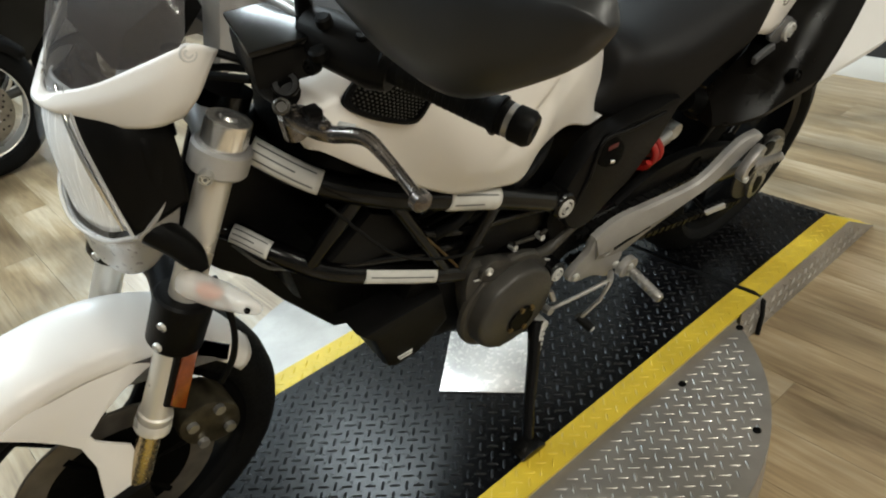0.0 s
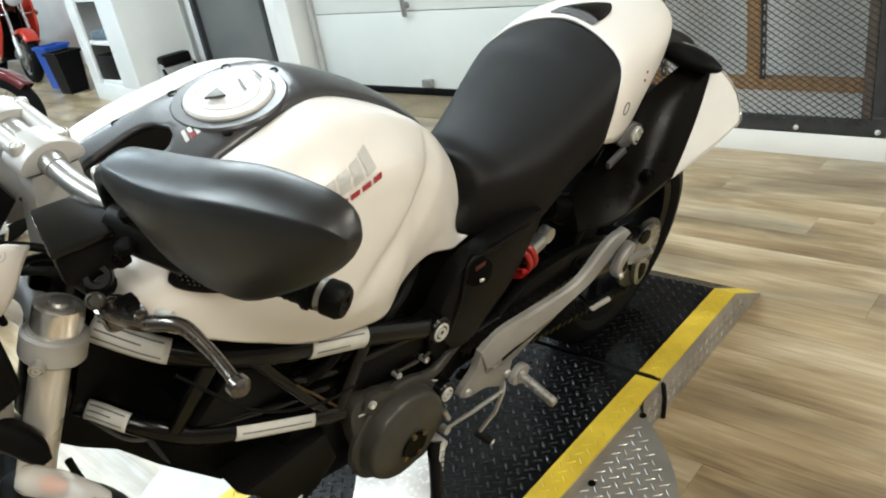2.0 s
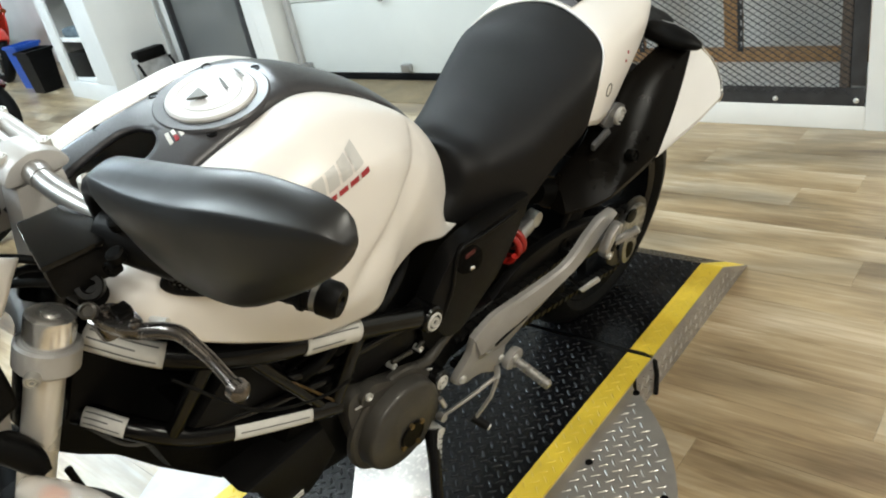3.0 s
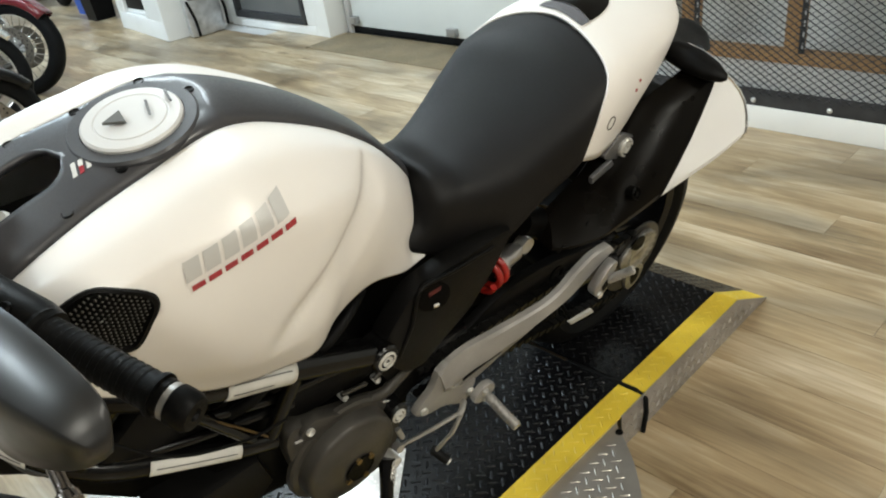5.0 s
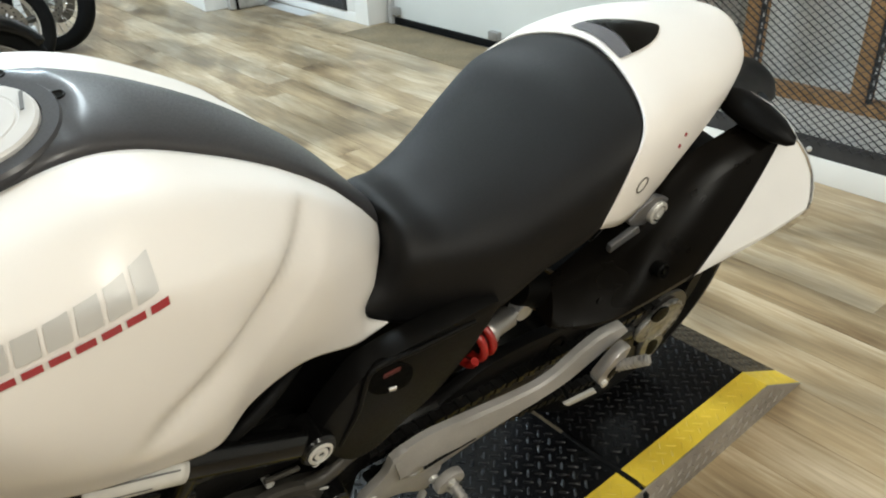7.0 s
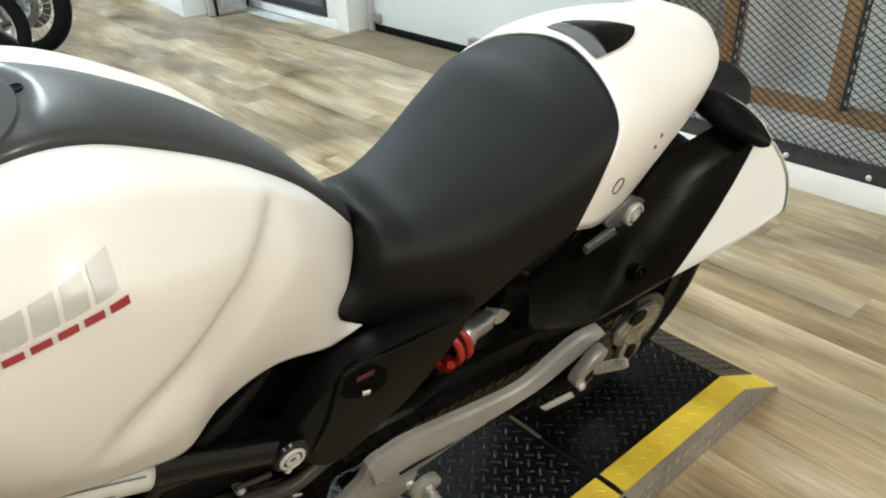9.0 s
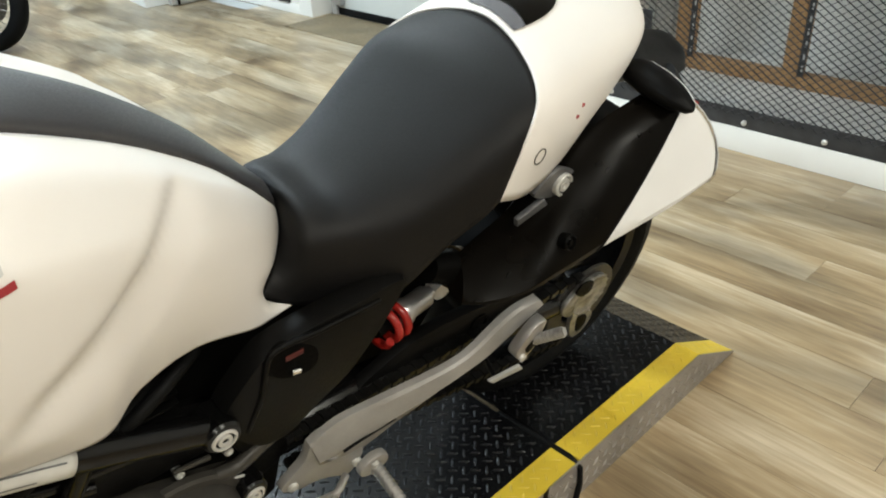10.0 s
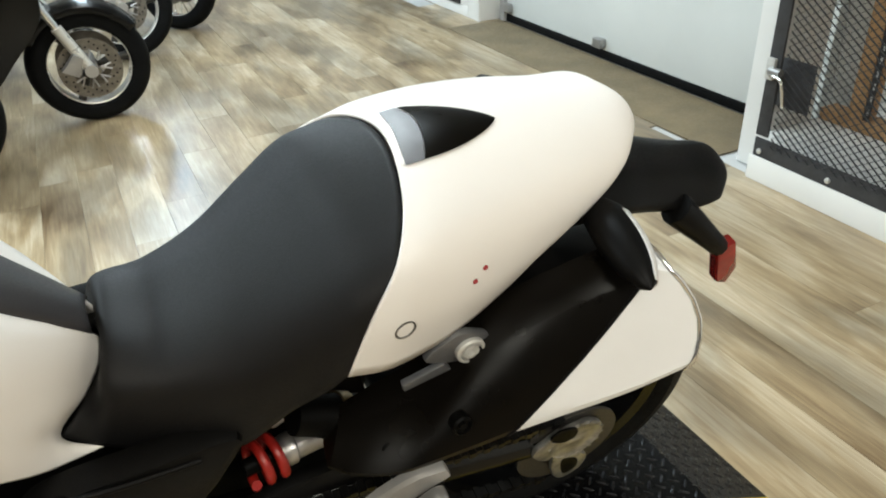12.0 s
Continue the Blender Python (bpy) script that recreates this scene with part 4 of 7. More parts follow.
# tail cowl
COWL = [
    [(0.692, -0.191, 0.806), (0.719, -0.187, 0.880), (0.753, -0.165, 0.929), (0.784, -0.100, 0.952), (0.799, 0.0, 0.963), (0.792, 0.100, 0.948), (0.762, 0.165, 0.920), (0.719, 0.187, 0.880), (0.692, 0.191, 0.806)],
    [(0.745, -0.186, 0.790), (0.765, -0.186, 0.872), (0.795, -0.162, 0.930), (0.825, -0.095, 0.956), (0.838, 0.0, 0.966), (0.832, 0.095, 0.956), (0.802, 0.162, 0.926), (0.765, 0.186, 0.872), (0.745, 0.186, 0.790)],
    [(0.822, -0.166, 0.786), (0.846, -0.170, 0.860), (0.872, -0.146, 0.926), (0.895, -0.080, 0.955), (0.905, 0.0, 0.964), (0.900, 0.080, 0.957), (0.878, 0.148, 0.932), (0.848, 0.170, 0.870), (0.826, 0.166, 0.796)],
    [(0.898, -0.146, 0.812), (0.922, -0.150, 0.868), (0.950, -0.128, 0.924), (0.972, -0.068, 0.952), (0.980, 0.0, 0.961), (0.975, 0.068, 0.955), (0.955, 0.130, 0.934), (0.925, 0.152, 0.880), (0.900, 0.146, 0.810)],
    [(0.964, -0.124, 0.842), (0.992, -0.128, 0.880), (1.020, -0.108, 0.922), (1.042, -0.058, 0.946), (1.050, 0.0, 0.954), (1.045, 0.058, 0.950), (1.025, 0.110, 0.934), (0.995, 0.130, 0.888), (0.968, 0.124, 0.836)],
    [(1.026, -0.102, 0.866), (1.052, -0.104, 0.892), (1.082, -0.086, 0.918), (1.104, -0.046, 0.938), (1.112, 0.0, 0.948), (1.108, 0.046, 0.947), (1.090, 0.090, 0.938), (1.058, 0.106, 0.892), (1.030, 0.102, 0.856)],
    [(1.075, -0.082, 0.878), (1.098, -0.080, 0.894), (1.122, -0.064, 0.910), (1.146, -0.034, 0.922), (1.153, 0.0, 0.928), (1.148, 0.034, 0.925), (1.128, 0.066, 0.914), (1.100, 0.080, 0.894), (1.075, 0.082, 0.878)],
    [(1.100, -0.062, 0.872), (1.124, -0.056, 0.876), (1.144, -0.042, 0.882), (1.160, -0.022, 0.886), (1.166, 0.0, 0.888), (1.160, 0.022, 0.886), (1.144, 0.042, 0.882), (1.124, 0.056, 0.876), (1.100, 0.062, 0.872)],
]
COWL = [[(x - cut, y * (w if y > 0 else 1), z) for x, y, z in r] for r, w, cut in zip(COWL, (0.88, 0.92, 0.96, 1, 1, 1, 1, 1), (0, 0, 0, 0, 0, 0.004, 0.020, 0.026))]
cowl = sheet("tail_cowl", skew(COWL), 64, 49, WHITE, bike, "pearl white passenger seat cowl", 0.004)
cg = grid(skew(COWL), 64, 49)
cbvh = BVHTree.FromPolygons([tuple(p) for p in cg.reshape(-1, 3)], quads(64, 49))


def on_cowl(x, y, lift=0.0012):
    loc, nrm, _, _ = cbvh.ray_cast(Vector((x, y, 1.3)), Vector((0, 0, -1)))
    if loc is None:
        return Vector((x, y, 0.95))
    return loc + (nrm if nrm.z > 0 else -nrm) * lift


# dark inset on top of the cowl
def inset(name, s0, s1, material, lift, bulge, label):
    v = []
    for i in range(21):
        for j in range(13):
            s = s0 + (s1 - s0) * i / 20
            q = j / 6 - 1
            bow = 0.010 * (1 - q * q) * (1 if s > 0.05 else s / 0.05)
            w = 0.051 * (1 - min(1.0, max(0.0, s)) ** 1.8) ** 0.8
            y = -0.011 - 0.008 * s + w * q
            edge = float(np.interp(y, [-0.1, -0.061, 0.0, 0.039], [0.792, 0.803, 0.811, 0.811]))
            v.append(on_cowl(edge + (0.930 - edge) * s + bow * (1 - s), y, lift + bulge * (1 - q * q) * math.sin(math.pi * min(1, max(0, s * 0.9 + 0.1)))))
    return put(name, v, quads(21, 13), material, cowl, label, 60)


inset("cowl_inset", 0.17, 1.0, SHIELD, 0.002, 0.004, "dark grip inset on the cowl")
inset("cowl_inset_step", 0.0, 0.165, mat("pale_grey_plastic", (0.10, 0.10, 0.11), 0.4), 0.002, 0.002, "grey step of the inset")
hole, face_n = cbvh.ray_cast(Vector((0.756, -0.5, 0.853)), Vector((0, 1, 0)))[:2]
face_n = face_n if face_n.y < 0 else -face_n
lathe("cowl_screw", [(-0.003, 0.0125), (0.0008, 0.0125), (0.001, 0.011), (-0.0008, 0.0095), (-0.0008, 0.004), (0.0, 0.0035), (0.0, 0)], hole, face_n, MESHGREY, cowl, "recessed cowl screw", n=22)
for a, z in ((0.842, 0.876), (0.855, 0.888)):
    at = cbvh.ray_cast(Vector((a, -0.5, z)), Vector((0, 1, 0)))[0] or Vector((a, -0.15, z))
    lathe("clip", [(-0.002, 0.0032), (0.0012, 0.0032), (0.0012, 0)], at, (0, -1, 0.1), RED_DECAL, cowl, n=8)


# frame: trellis of black tubes, both sides
UPPER = [(-0.205, 0.000, 0.842), (-0.176, -0.030, 0.812), (-0.121, -0.085, 0.778), (-0.045, -0.130, 0.752), (0.036, -0.148, 0.722), (0.133, -0.150, 0.679), (0.292, -0.150, 0.594)]
LOWER = [(-0.222, 0.030, 0.668), (-0.202, 0.010, 0.659), (-0.172, -0.044, 0.648), (-0.125, -0.080, 0.618), (-0.068, -0.098, 0.590), (0.050, -0.122, 0.541), (0.105, -0.130, 0.520)]
frame_part = tube("frame", UPPER, 0.0195, BLACK_GLOSS, bike, "black tubular trellis frame", n=16, steps=36)
frame_bars = [
    ("frame_tube", LOWER, 0.0170, 36),
    ("frame_tube", [(-0.080, -0.112, 0.755), (-0.140, -0.074, 0.628)], 0.012, 0),
    ("frame_tube", [(-0.04, -0.128, 0.742), (0.075, -0.126, 0.540)], 0.010, 0),
    ("frame_tube", [(-0.12, -0.085, 0.622), (0.00, -0.105, 0.592), (0.15, -0.118, 0.556)], 0.008, 0),
    ("frame_tube", [(0.02, -0.120, 0.640), (0.106, -0.122, 0.602), (0.318, -0.122, 0.556)], 0.008, 0),
    ("frame_tube", [(0.15, -0.146, 0.662), (0.10, -0.130, 0.530)], 0.012, 0),
]
for nm, pts, r, st in frame_bars:
    tube(nm, pts, r, BLACK_GLOSS, frame_part, n=14, steps=st)
for nm, pts, r, st in [("frame_tube", UPPER, 0.0195, 36), ("frame_tube", LOWER[2:], 0.0170, 36)]:
    tube(nm, flip(pts), r, BLACK_GLOSS, frame_part, n=14, steps=st)
lathe("steering_head", [(0, 0.0), (0, 0.034), (0.2, 0.034), (0.2, 0)], (-0.25, SY * 0.6, 0.69), (0.36, 0, 0.93), BLACK_GLOSS, frame_part, n=24)


def tube_label(pts, r, width, label, lines=3):
    """A wrapped paper label on a frame tube."""
    p = spline(pts, 14)
    d = np.gradient(p, axis=0)
    v = []
    for i in range(14):
        dd = Vector(d[i]).normalized()
        out = Vector((0, -1, 0.35))
        out = (out - dd * out.dot(dd)).normalized()
        side = dd.cross(out)
        for k in range(9):
            a = width * (k / 8 - 0.5)
            v.append(Vector(p[i]) + (out * math.cos(a) + side * math.sin(a)) * r)
    lab = put("label", v, quads(14, 9), LABEL, frame_part, label, 70)
    solid(lab, 0.0006, 1.0)
    for ln in range(lines):
        a = width * ((ln + 1) / (lines + 1) - 0.5)
        w = []
        for i in range(1, 13 - ln % 2 * 3):
            dd = Vector(d[i]).normalized()
            out = Vector((0, -1, 0.35))
            out = (out - dd * out.dot(dd)).normalized()
            side = dd.cross(out)
            for s in (-0.055, 0.055):
                w.append(Vector(p[i]) + (out * math.cos(a + s) + side * math.sin(a + s)) * (r + 0.0012))
        put("print_line", w, quads(len(w) // 2, 2), INK, lab, angle=70)


tube_label(spline(UPPER, 61)[8:21], 0.0200, 1.9, "white printed sticker on the frame")
tube_label(spline(UPPER, 61)[40:51], 0.0200, 2.1, "white printed sticker on the frame", 2)
tube_label(spline(LOWER, 61)[9:20], 0.0175, 1.7, "white printed sticker on the frame")
tube_label(spline(LOWER, 61)[40:51], 0.0175, 1.3, "white printed sticker on the frame", 1)
bolt((0.292, -0.1705, 0.594), (0, -1, 0.05), 0.0175, frame_part, STEEL, "large bright frame bolt", 0.005)
bolt((0.331, -0.159, 0.404), (0, -1, 0.05), 0.0150, frame_part, STEEL, "bright frame bolt", 0.005)
lathe("frame_lug", [(0, 0.025), (0.042, 0.025), (0.046, 0.022), (0.046, 0)], (0.292, -0.127, 0.594), (0, -1, 0.05), BLACK_GLOSS, frame_part, n=28)
lathe("frame_lug", [(0, 0.022), (0.042, 0.022), (0.046, 0.019), (0.046, 0)], (0.331, -0.115, 0.404), (0, -1, 0.05), BLACK_GLOSS, frame_part, n=28)

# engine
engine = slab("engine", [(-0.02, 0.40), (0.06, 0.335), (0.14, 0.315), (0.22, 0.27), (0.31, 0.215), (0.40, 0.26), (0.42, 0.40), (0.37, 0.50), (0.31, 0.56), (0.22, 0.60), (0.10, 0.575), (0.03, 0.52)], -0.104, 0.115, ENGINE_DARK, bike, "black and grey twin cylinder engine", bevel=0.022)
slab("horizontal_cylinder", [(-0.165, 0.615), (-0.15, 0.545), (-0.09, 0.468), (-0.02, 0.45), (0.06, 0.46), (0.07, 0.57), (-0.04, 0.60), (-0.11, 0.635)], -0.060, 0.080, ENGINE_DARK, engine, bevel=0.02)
slab("oil_cooler_cover", [(-0.085, 0.475), (-0.058, 0.445), (-0.03, 0.36), (-0.012, 0.348), (0.03, 0.35), (0.058, 0.362), (0.10, 0.40), (0.08, 0.48)], -0.125, 0.125, BLACK, engine, "black belly cover", bevel=0.014)
box("plate_mark", (-0.012, -0.1275, 0.376), (0.018, -0.1255, 0.379), LABEL, engine, bevel=0)
box("plate_mark", (-0.008, -0.1275, 0.369), (0.018, -0.1255, 0.371), LABEL, engine, bevel=0)
# black mass; its upper part is added to darken the gap behind the tubes
slab("radiator_shroud", [(-0.245, 0.735), (-0.272, 0.650), (-0.233, 0.600), (-0.190, 0.557), (-0.140, 0.475), (-0.050, 0.350), (0.0, 0.330), (0.05, 0.50), (0.04, 0.72), (-0.15, 0.775)], 0.012, 0.090, BLACK, engine, "black mass under the nose, its top filling a gap", bevel=0.008)
slab("belt_cover", [(-0.12, 0.64), (-0.06, 0.60), (0.04, 0.56), (0.09, 0.545), (0.075, 0.60), (0.02, 0.66), (-0.05, 0.70)], -0.10, -0.07, BLACK, engine, bevel=0.01)
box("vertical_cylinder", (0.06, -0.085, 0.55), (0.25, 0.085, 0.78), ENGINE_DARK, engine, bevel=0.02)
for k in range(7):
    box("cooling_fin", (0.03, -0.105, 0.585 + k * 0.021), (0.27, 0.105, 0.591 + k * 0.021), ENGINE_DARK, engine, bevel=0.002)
slab("crankcase_cover", smooth_outline([(0.122, 0.478), (0.146, 0.510), (0.220, 0.476), (0.312, 0.436), (0.358, 0.398), (0.362, 0.338), (0.352, 0.268), (0.318, 0.226), (0.260, 0.232), (0.195, 0.272), (0.142, 0.366)], 52), -0.134, -0.098, ENGINE, engine, "grey engine side case", bevel=0.010)
AC = (0.224, -0.128, 0.382)
lathe("alternator_cover", [(0, 0.108), (0.008, 0.107), (0.012, 0.103), (0.013, 0.097), (0.0135, 0.0935), (0.034, 0.091), (0.0395, 0.088), (0.0425, 0.083), (0.0455, 0.05), (0.046, 0.0)], AC, (0, -1, 0), ENGINE, engine, "round grey alternator cover", n=64)
ring_c = Vector((0.232, -0.1752, 0.360))
lathe("inspection_plug", [(0, 0.030), (0.0025, 0.030), (0.0035, 0.027), (0.002, 0.025), (0.002, 0.0)], ring_c, (0, -1, 0), ENGINE_DARK, engine, n=28)
for dx, dz in ((-0.026, -0.014), (0.022, 0.018), (-0.004, 0.026), (0.010, -0.026)):
    lathe("plug_screw", [(0, 0.0055), (0.006, 0.0055), (0.006, 0)], ring_c + Vector((dx, 0.0, dz)), (0, -1, 0), BRASS, engine, n=10)
tube("gasket_line", [(0.136, -0.136, 0.482), (0.165, -0.1365, 0.474), (0.192, -0.136, 0.467), (0.241, -0.136, 0.459), (0.286, -0.136, 0.449), (0.318, -0.137, 0.432), (0.350, -0.137, 0.410)], 0.0022, ALU_MATT, engine, "bright gasket edge", n=8, steps=24)
tube("case_ridge", [(0.136, -0.134, 0.380), (0.151, -0.138, 0.404), (0.175, -0.140, 0.426), (0.206, -0.139, 0.444), (0.246, -0.136, 0.456)], 0.0028, ENGINE, engine, n=8, steps=20)
slab("cam_plate", smooth_outline([(0.146, 0.498), (0.166, 0.510), (0.190, 0.506), (0.238, 0.470), (0.200, 0.462), (0.156, 0.472)], 26), -0.142, -0.120, ENGINE, engine, "grey cover plate", bevel=0.005)
slab("cylinder_cover", smooth_outline([(0.112, 0.560), (0.150, 0.575), (0.195, 0.585), (0.250, 0.592), (0.322, 0.560), (0.310, 0.498), (0.243, 0.498), (0.165, 0.505)], 36), -0.116, -0.09, BLACK, engine, "black cylinder cover", bevel=0.010)
tube("rib", [(0.248, -0.128, 0.462), (0.290, -0.131, 0.456), (0.324, -0.131, 0.450), (0.365, -0.128, 0.464), (0.425, -0.122, 0.474)], [0.007, 0.010, 0.011, 0.011, 0.009], ENGINE, engine, "grey cast rib", n=12, steps=24)
for p in ([(0.239, -0.122, 0.503), (0.289, -0.122, 0.492)], [(0.306, -0.122, 0.489), (0.343, -0.122, 0.504)]):
    tube("cover_edge", p, 0.0042, ENGINE, engine, n=8)
for a, y, z, r in ((0.161, -0.141, 0.497, 0.0075), (0.248, -0.114, 0.482, 0.0065), (0.318, -0.114, 0.472, 0.0065)):
    lathe("case_screw", [(-0.012, r), (0.006, r), (0.007, r * 0.75), (0.003, r * 0.5), (0.003, 0)], (a, y, z), (0, -1, 0.1), STEEL, engine, n=12)
for a, z in ((0.135, 0.40), (0.165, 0.305), (0.235, 0.245), (0.335, 0.255), (0.352, 0.345)):
    lathe("case_screw", [(-0.004, 0.0065), (0.006, 0.0065), (0.007, 0.0045), (0.004, 0.0035), (0.004, 0)], (a, -0.133, z), (0, -1, 0), ENGINE, engine, n=12)
slab("sprocket_cover", smooth_outline([(0.31, 0.53), (0.36, 0.555), (0.42, 0.52), (0.43, 0.44), (0.39, 0.39), (0.35, 0.38), (0.335, 0.45)], 32), -0.128, -0.09, ENGINE_DARK, engine, "black sprocket cover", bevel=0.01)
tube("throttle_wire", [(-0.02, -0.128, 0.705), (0.010, -0.132, 0.660), (0.060, -0.134, 0.590), (0.108, -0.136, 0.520)], 0.0022, BRASS, engine, "thin yellowish wire", n=6, steps=14)
tube("hose_clip", [(0.338, -0.150, 0.345), (0.344, -0.158, 0.322)], 0.006, ALU, engine, n=8)
for k, (a, z) in enumerate(((0.12, 0.62), (0.17, 0.64), (0.05, 0.62))):
    tube("hose", [(a, -0.12, z), (a + 0.03, -0.14, z + 0.03), (a + 0.08, -0.13, z + 0.05), (a + 0.13, -0.10, z + 0.05)], 0.009, RUBBER, engine, n=10, steps=12)
tube("wire", [(-0.218, 0.034, 0.650), (-0.206, 0.004, 0.636), (-0.188, -0.040, 0.626), (-0.160, -0.066, 0.626)], 0.0028, MESHGREY, engine, "thin grey wire", n=6, steps=14)
tube("clutch_cable", [(0.11, -0.165, 0.60), (0.04, -0.17, 0.62), (-0.06, -0.165, 0.68), (-0.14, -0.13, 0.78)], 0.0025, RUBBER, engine, n=6, steps=14)

# two dark fillers added to block the view through behind the engine
slab("rear_engine_block", [(0.36, 0.30), (0.36, 0.60), (0.47, 0.62), (0.58, 0.60), (0.56, 0.50), (0.52, 0.43), (0.50, 0.30)], -0.06, 0.10, ENGINE_DARK, bike, "dark filler block behind the engine", bevel=0.02)
slab("swingarm_pivot_casting", [(0.44, 0.32), (0.47, 0.60), (0.60, 0.62), (0.76, 0.60), (0.78, 0.44), (0.74, 0.36)], -0.035, 0.11, ENGINE_DARK, bike, "black filler slab closing the gap behind the engine", bevel=0.015)
# black side plate under the seat
sp = [(0.300, 0.610), (0.335, 0.660), (0.365, 0.688), (0.411, 0.697), (0.476, 0.700), (0.575, 0.702), (0.552, 0.640), (0.525, 0.600), (0.490, 0.560), (0.438, 0.528), (0.390, 0.497), (0.348, 0.505), (0.312, 0.555)]
rows = []
side = slab("side_plate", smooth_outline(sp, 60), -0.158, -0.118, BLACK, bike, "black plastic side plate under the seat", bevel=0.01)
# no hole is cut: a dark slab on the plate paints the shaded opening
slab("plate_recess", smooth_outline([(0.362, 0.662), (0.372, 0.690), (0.392, 0.694), (0.432, 0.658), (0.428, 0.622), (0.384, 0.632)], 28), -0.1605, -0.150, RECESS, side, "dark slab painting the shaded opening of the side plate", bevel=0.003)
box("red_insert", (0.386, -0.1612, 0.664), (0.412, -0.158, 0.674), mat("dull_dark_red", (0.07, 0.006, 0.006), 0.5), side, bevel=0.002)
tube("chrome_bit", [(0.392, -0.163, 0.642), (0.404, -0.163, 0.638)], 0.005, CHROME, side, n=8)
tube("plate_lip", [(0.330, -0.157, 0.560), (0.352, -0.160, 0.620), (0.358, -0.160, 0.660), (0.372, -0.160, 0.694), (0.440, -0.160, 0.690), (0.530, -0.159, 0.688)], 0.004, BLACK, side, n=8, steps=24)
slab("side_plate", smooth_outline(sp, 60), 0.118, 0.15, BLACK, bike, "black plastic side plate under the seat", bevel=0.01)
slab("under_seat_tray", [(0.22, 0.60), (0.24, 0.78), (0.40, 0.68), (0.56, 0.66), (0.72, 0.82), (1.05, 0.86), (1.05, 0.83), (0.78, 0.76), (0.62, 0.60), (0.45, 0.52), (0.30, 0.55)], -0.075, 0.075, BLACK, bike, "black under-seat tray", bevel=0.008)
for sgn in (-1, 1):
    tube("subframe_tube", [(0.44, sgn * 0.10, 0.62), (0.60, sgn * 0.11, 0.70), (0.70, sgn * 0.10, 0.75), (0.82, sgn * 0.08, 0.81), (1.02, sgn * 0.05, 0.845)], 0.013, BLACK_GLOSS, bike, n=12, steps=20)

# swingarm
swing = tube("swingarm", [(0.40, -0.09, 0.405), (0.55, -0.095, 0.405), (0.75, -0.105, 0.39), (0.95, -0.112, 0.355), (1.13, -0.112, 0.318)], [0.036, 0.036, 0.034, 0.030, 0.026], BLACK_GLOSS, bike, "black swingarm", n=18, steps=30)
tube("swingarm_leg", flip([(0.40, -0.09, 0.405), (0.55, -0.095, 0.405), (0.75, -0.105, 0.39), (0.95, -0.112, 0.355), (1.13, -0.112, 0.318)]), [0.036, 0.036, 0.034, 0.030, 0.026], BLACK_GLOSS, swing, n=18, steps=30)
slab("swingarm_brace", [(0.55, 0.41), (0.66, 0.475), (0.86, 0.455), (1.00, 0.40), (0.86, 0.405), (0.70, 0.415)], -0.118, -0.088, BLACK, swing, bevel=0.008)
lathe("brace_hole", [(0, 0.022), (0.003, 0.022), (0.003, 0.017), (-0.004, 0.015), (-0.004, 0)], (0.80, -0.119, 0.43), (0, -1, 0), ENGINE_DARK, swing, n=20)
slab("swingarm_brace", [(0.55, 0.41), (0.66, 0.475), (0.86, 0.455), (1.00, 0.40), (0.86, 0.405), (0.70, 0.415)], 0.088, 0.118, BLACK, swing, bevel=0.008)
slab("swingarm_web", smooth_outline([(0.50, 0.40), (0.58, 0.455), (0.68, 0.480), (0.86, 0.455), (1.02, 0.39), (1.04, 0.33), (0.92, 0.315), (0.78, 0.325), (0.62, 0.345)], 36), -0.116, -0.092, BLACK, swing, bevel=0.008)
slab("chain_guide", [(0.45, 0.425), (0.50, 0.432), (0.64, 0.410), (0.78, 0.388), (0.80, 0.36), (0.70, 0.370), (0.52, 0.395), (0.45, 0.400)], -0.122, -0.106, RUBBER, swing, "black chain slider", bevel=0.006)
slab("lower_chain_guard", [(0.772, 0.362), (0.855, 0.347), (0.867, 0.329), (0.786, 0.346)], -0.193, -0.186, ALU_MATT, swing, "bright lower chain guard", bevel=0.002)
tube("guard_stay", [(0.80, -0.188, 0.340), (0.82, -0.14, 0.335), (0.84, -0.10, 0.34)], 0.005, BLACK, swing, n=8)
# chain: links along the upper and lower run
v, f = [], []
def chain_run(a, b):
    n = int((Vector(b) - Vector(a)).length / 0.0127)
    for k in range(n):
        p = Vector(a).lerp(Vector(b), (k + 0.5) / n)
        d = (Vector(b) - Vector(a)).normalized()
        u = Vector((0, 1, 0))
        w = d.cross(u)
        hw = 0.010 if k % 2 else 0.0075
        i = len(v)
        for s in (-1, 1):
            for e in (-1, 1):
                for q in (-1, 1):
                    v.append(p + u * s * hw + d * e * 0.0058 + w * q * (0.0065 if k % 2 else 0.005))
        f.extend([(i, i + 1, i + 3, i + 2), (i + 4, i + 5, i + 7, i + 6), (i, i + 1, i + 5, i + 4), (i + 2, i + 3, i + 7, i + 6), (i, i + 2, i + 6, i + 4), (i + 1, i + 3, i + 7, i + 5)])
chain_run((0.40, -0.128, 0.440), (1.08, -0.128, 0.402))
chain_run((0.40, -0.128, 0.372), (1.08, -0.128, 0.210))
tagged(put("chain", v, f, CHAIN_M, bike, "dark steel drive chain", 30), kind="stuff")

# rear wheel
RW = (1.105, -0.018, 0.310)


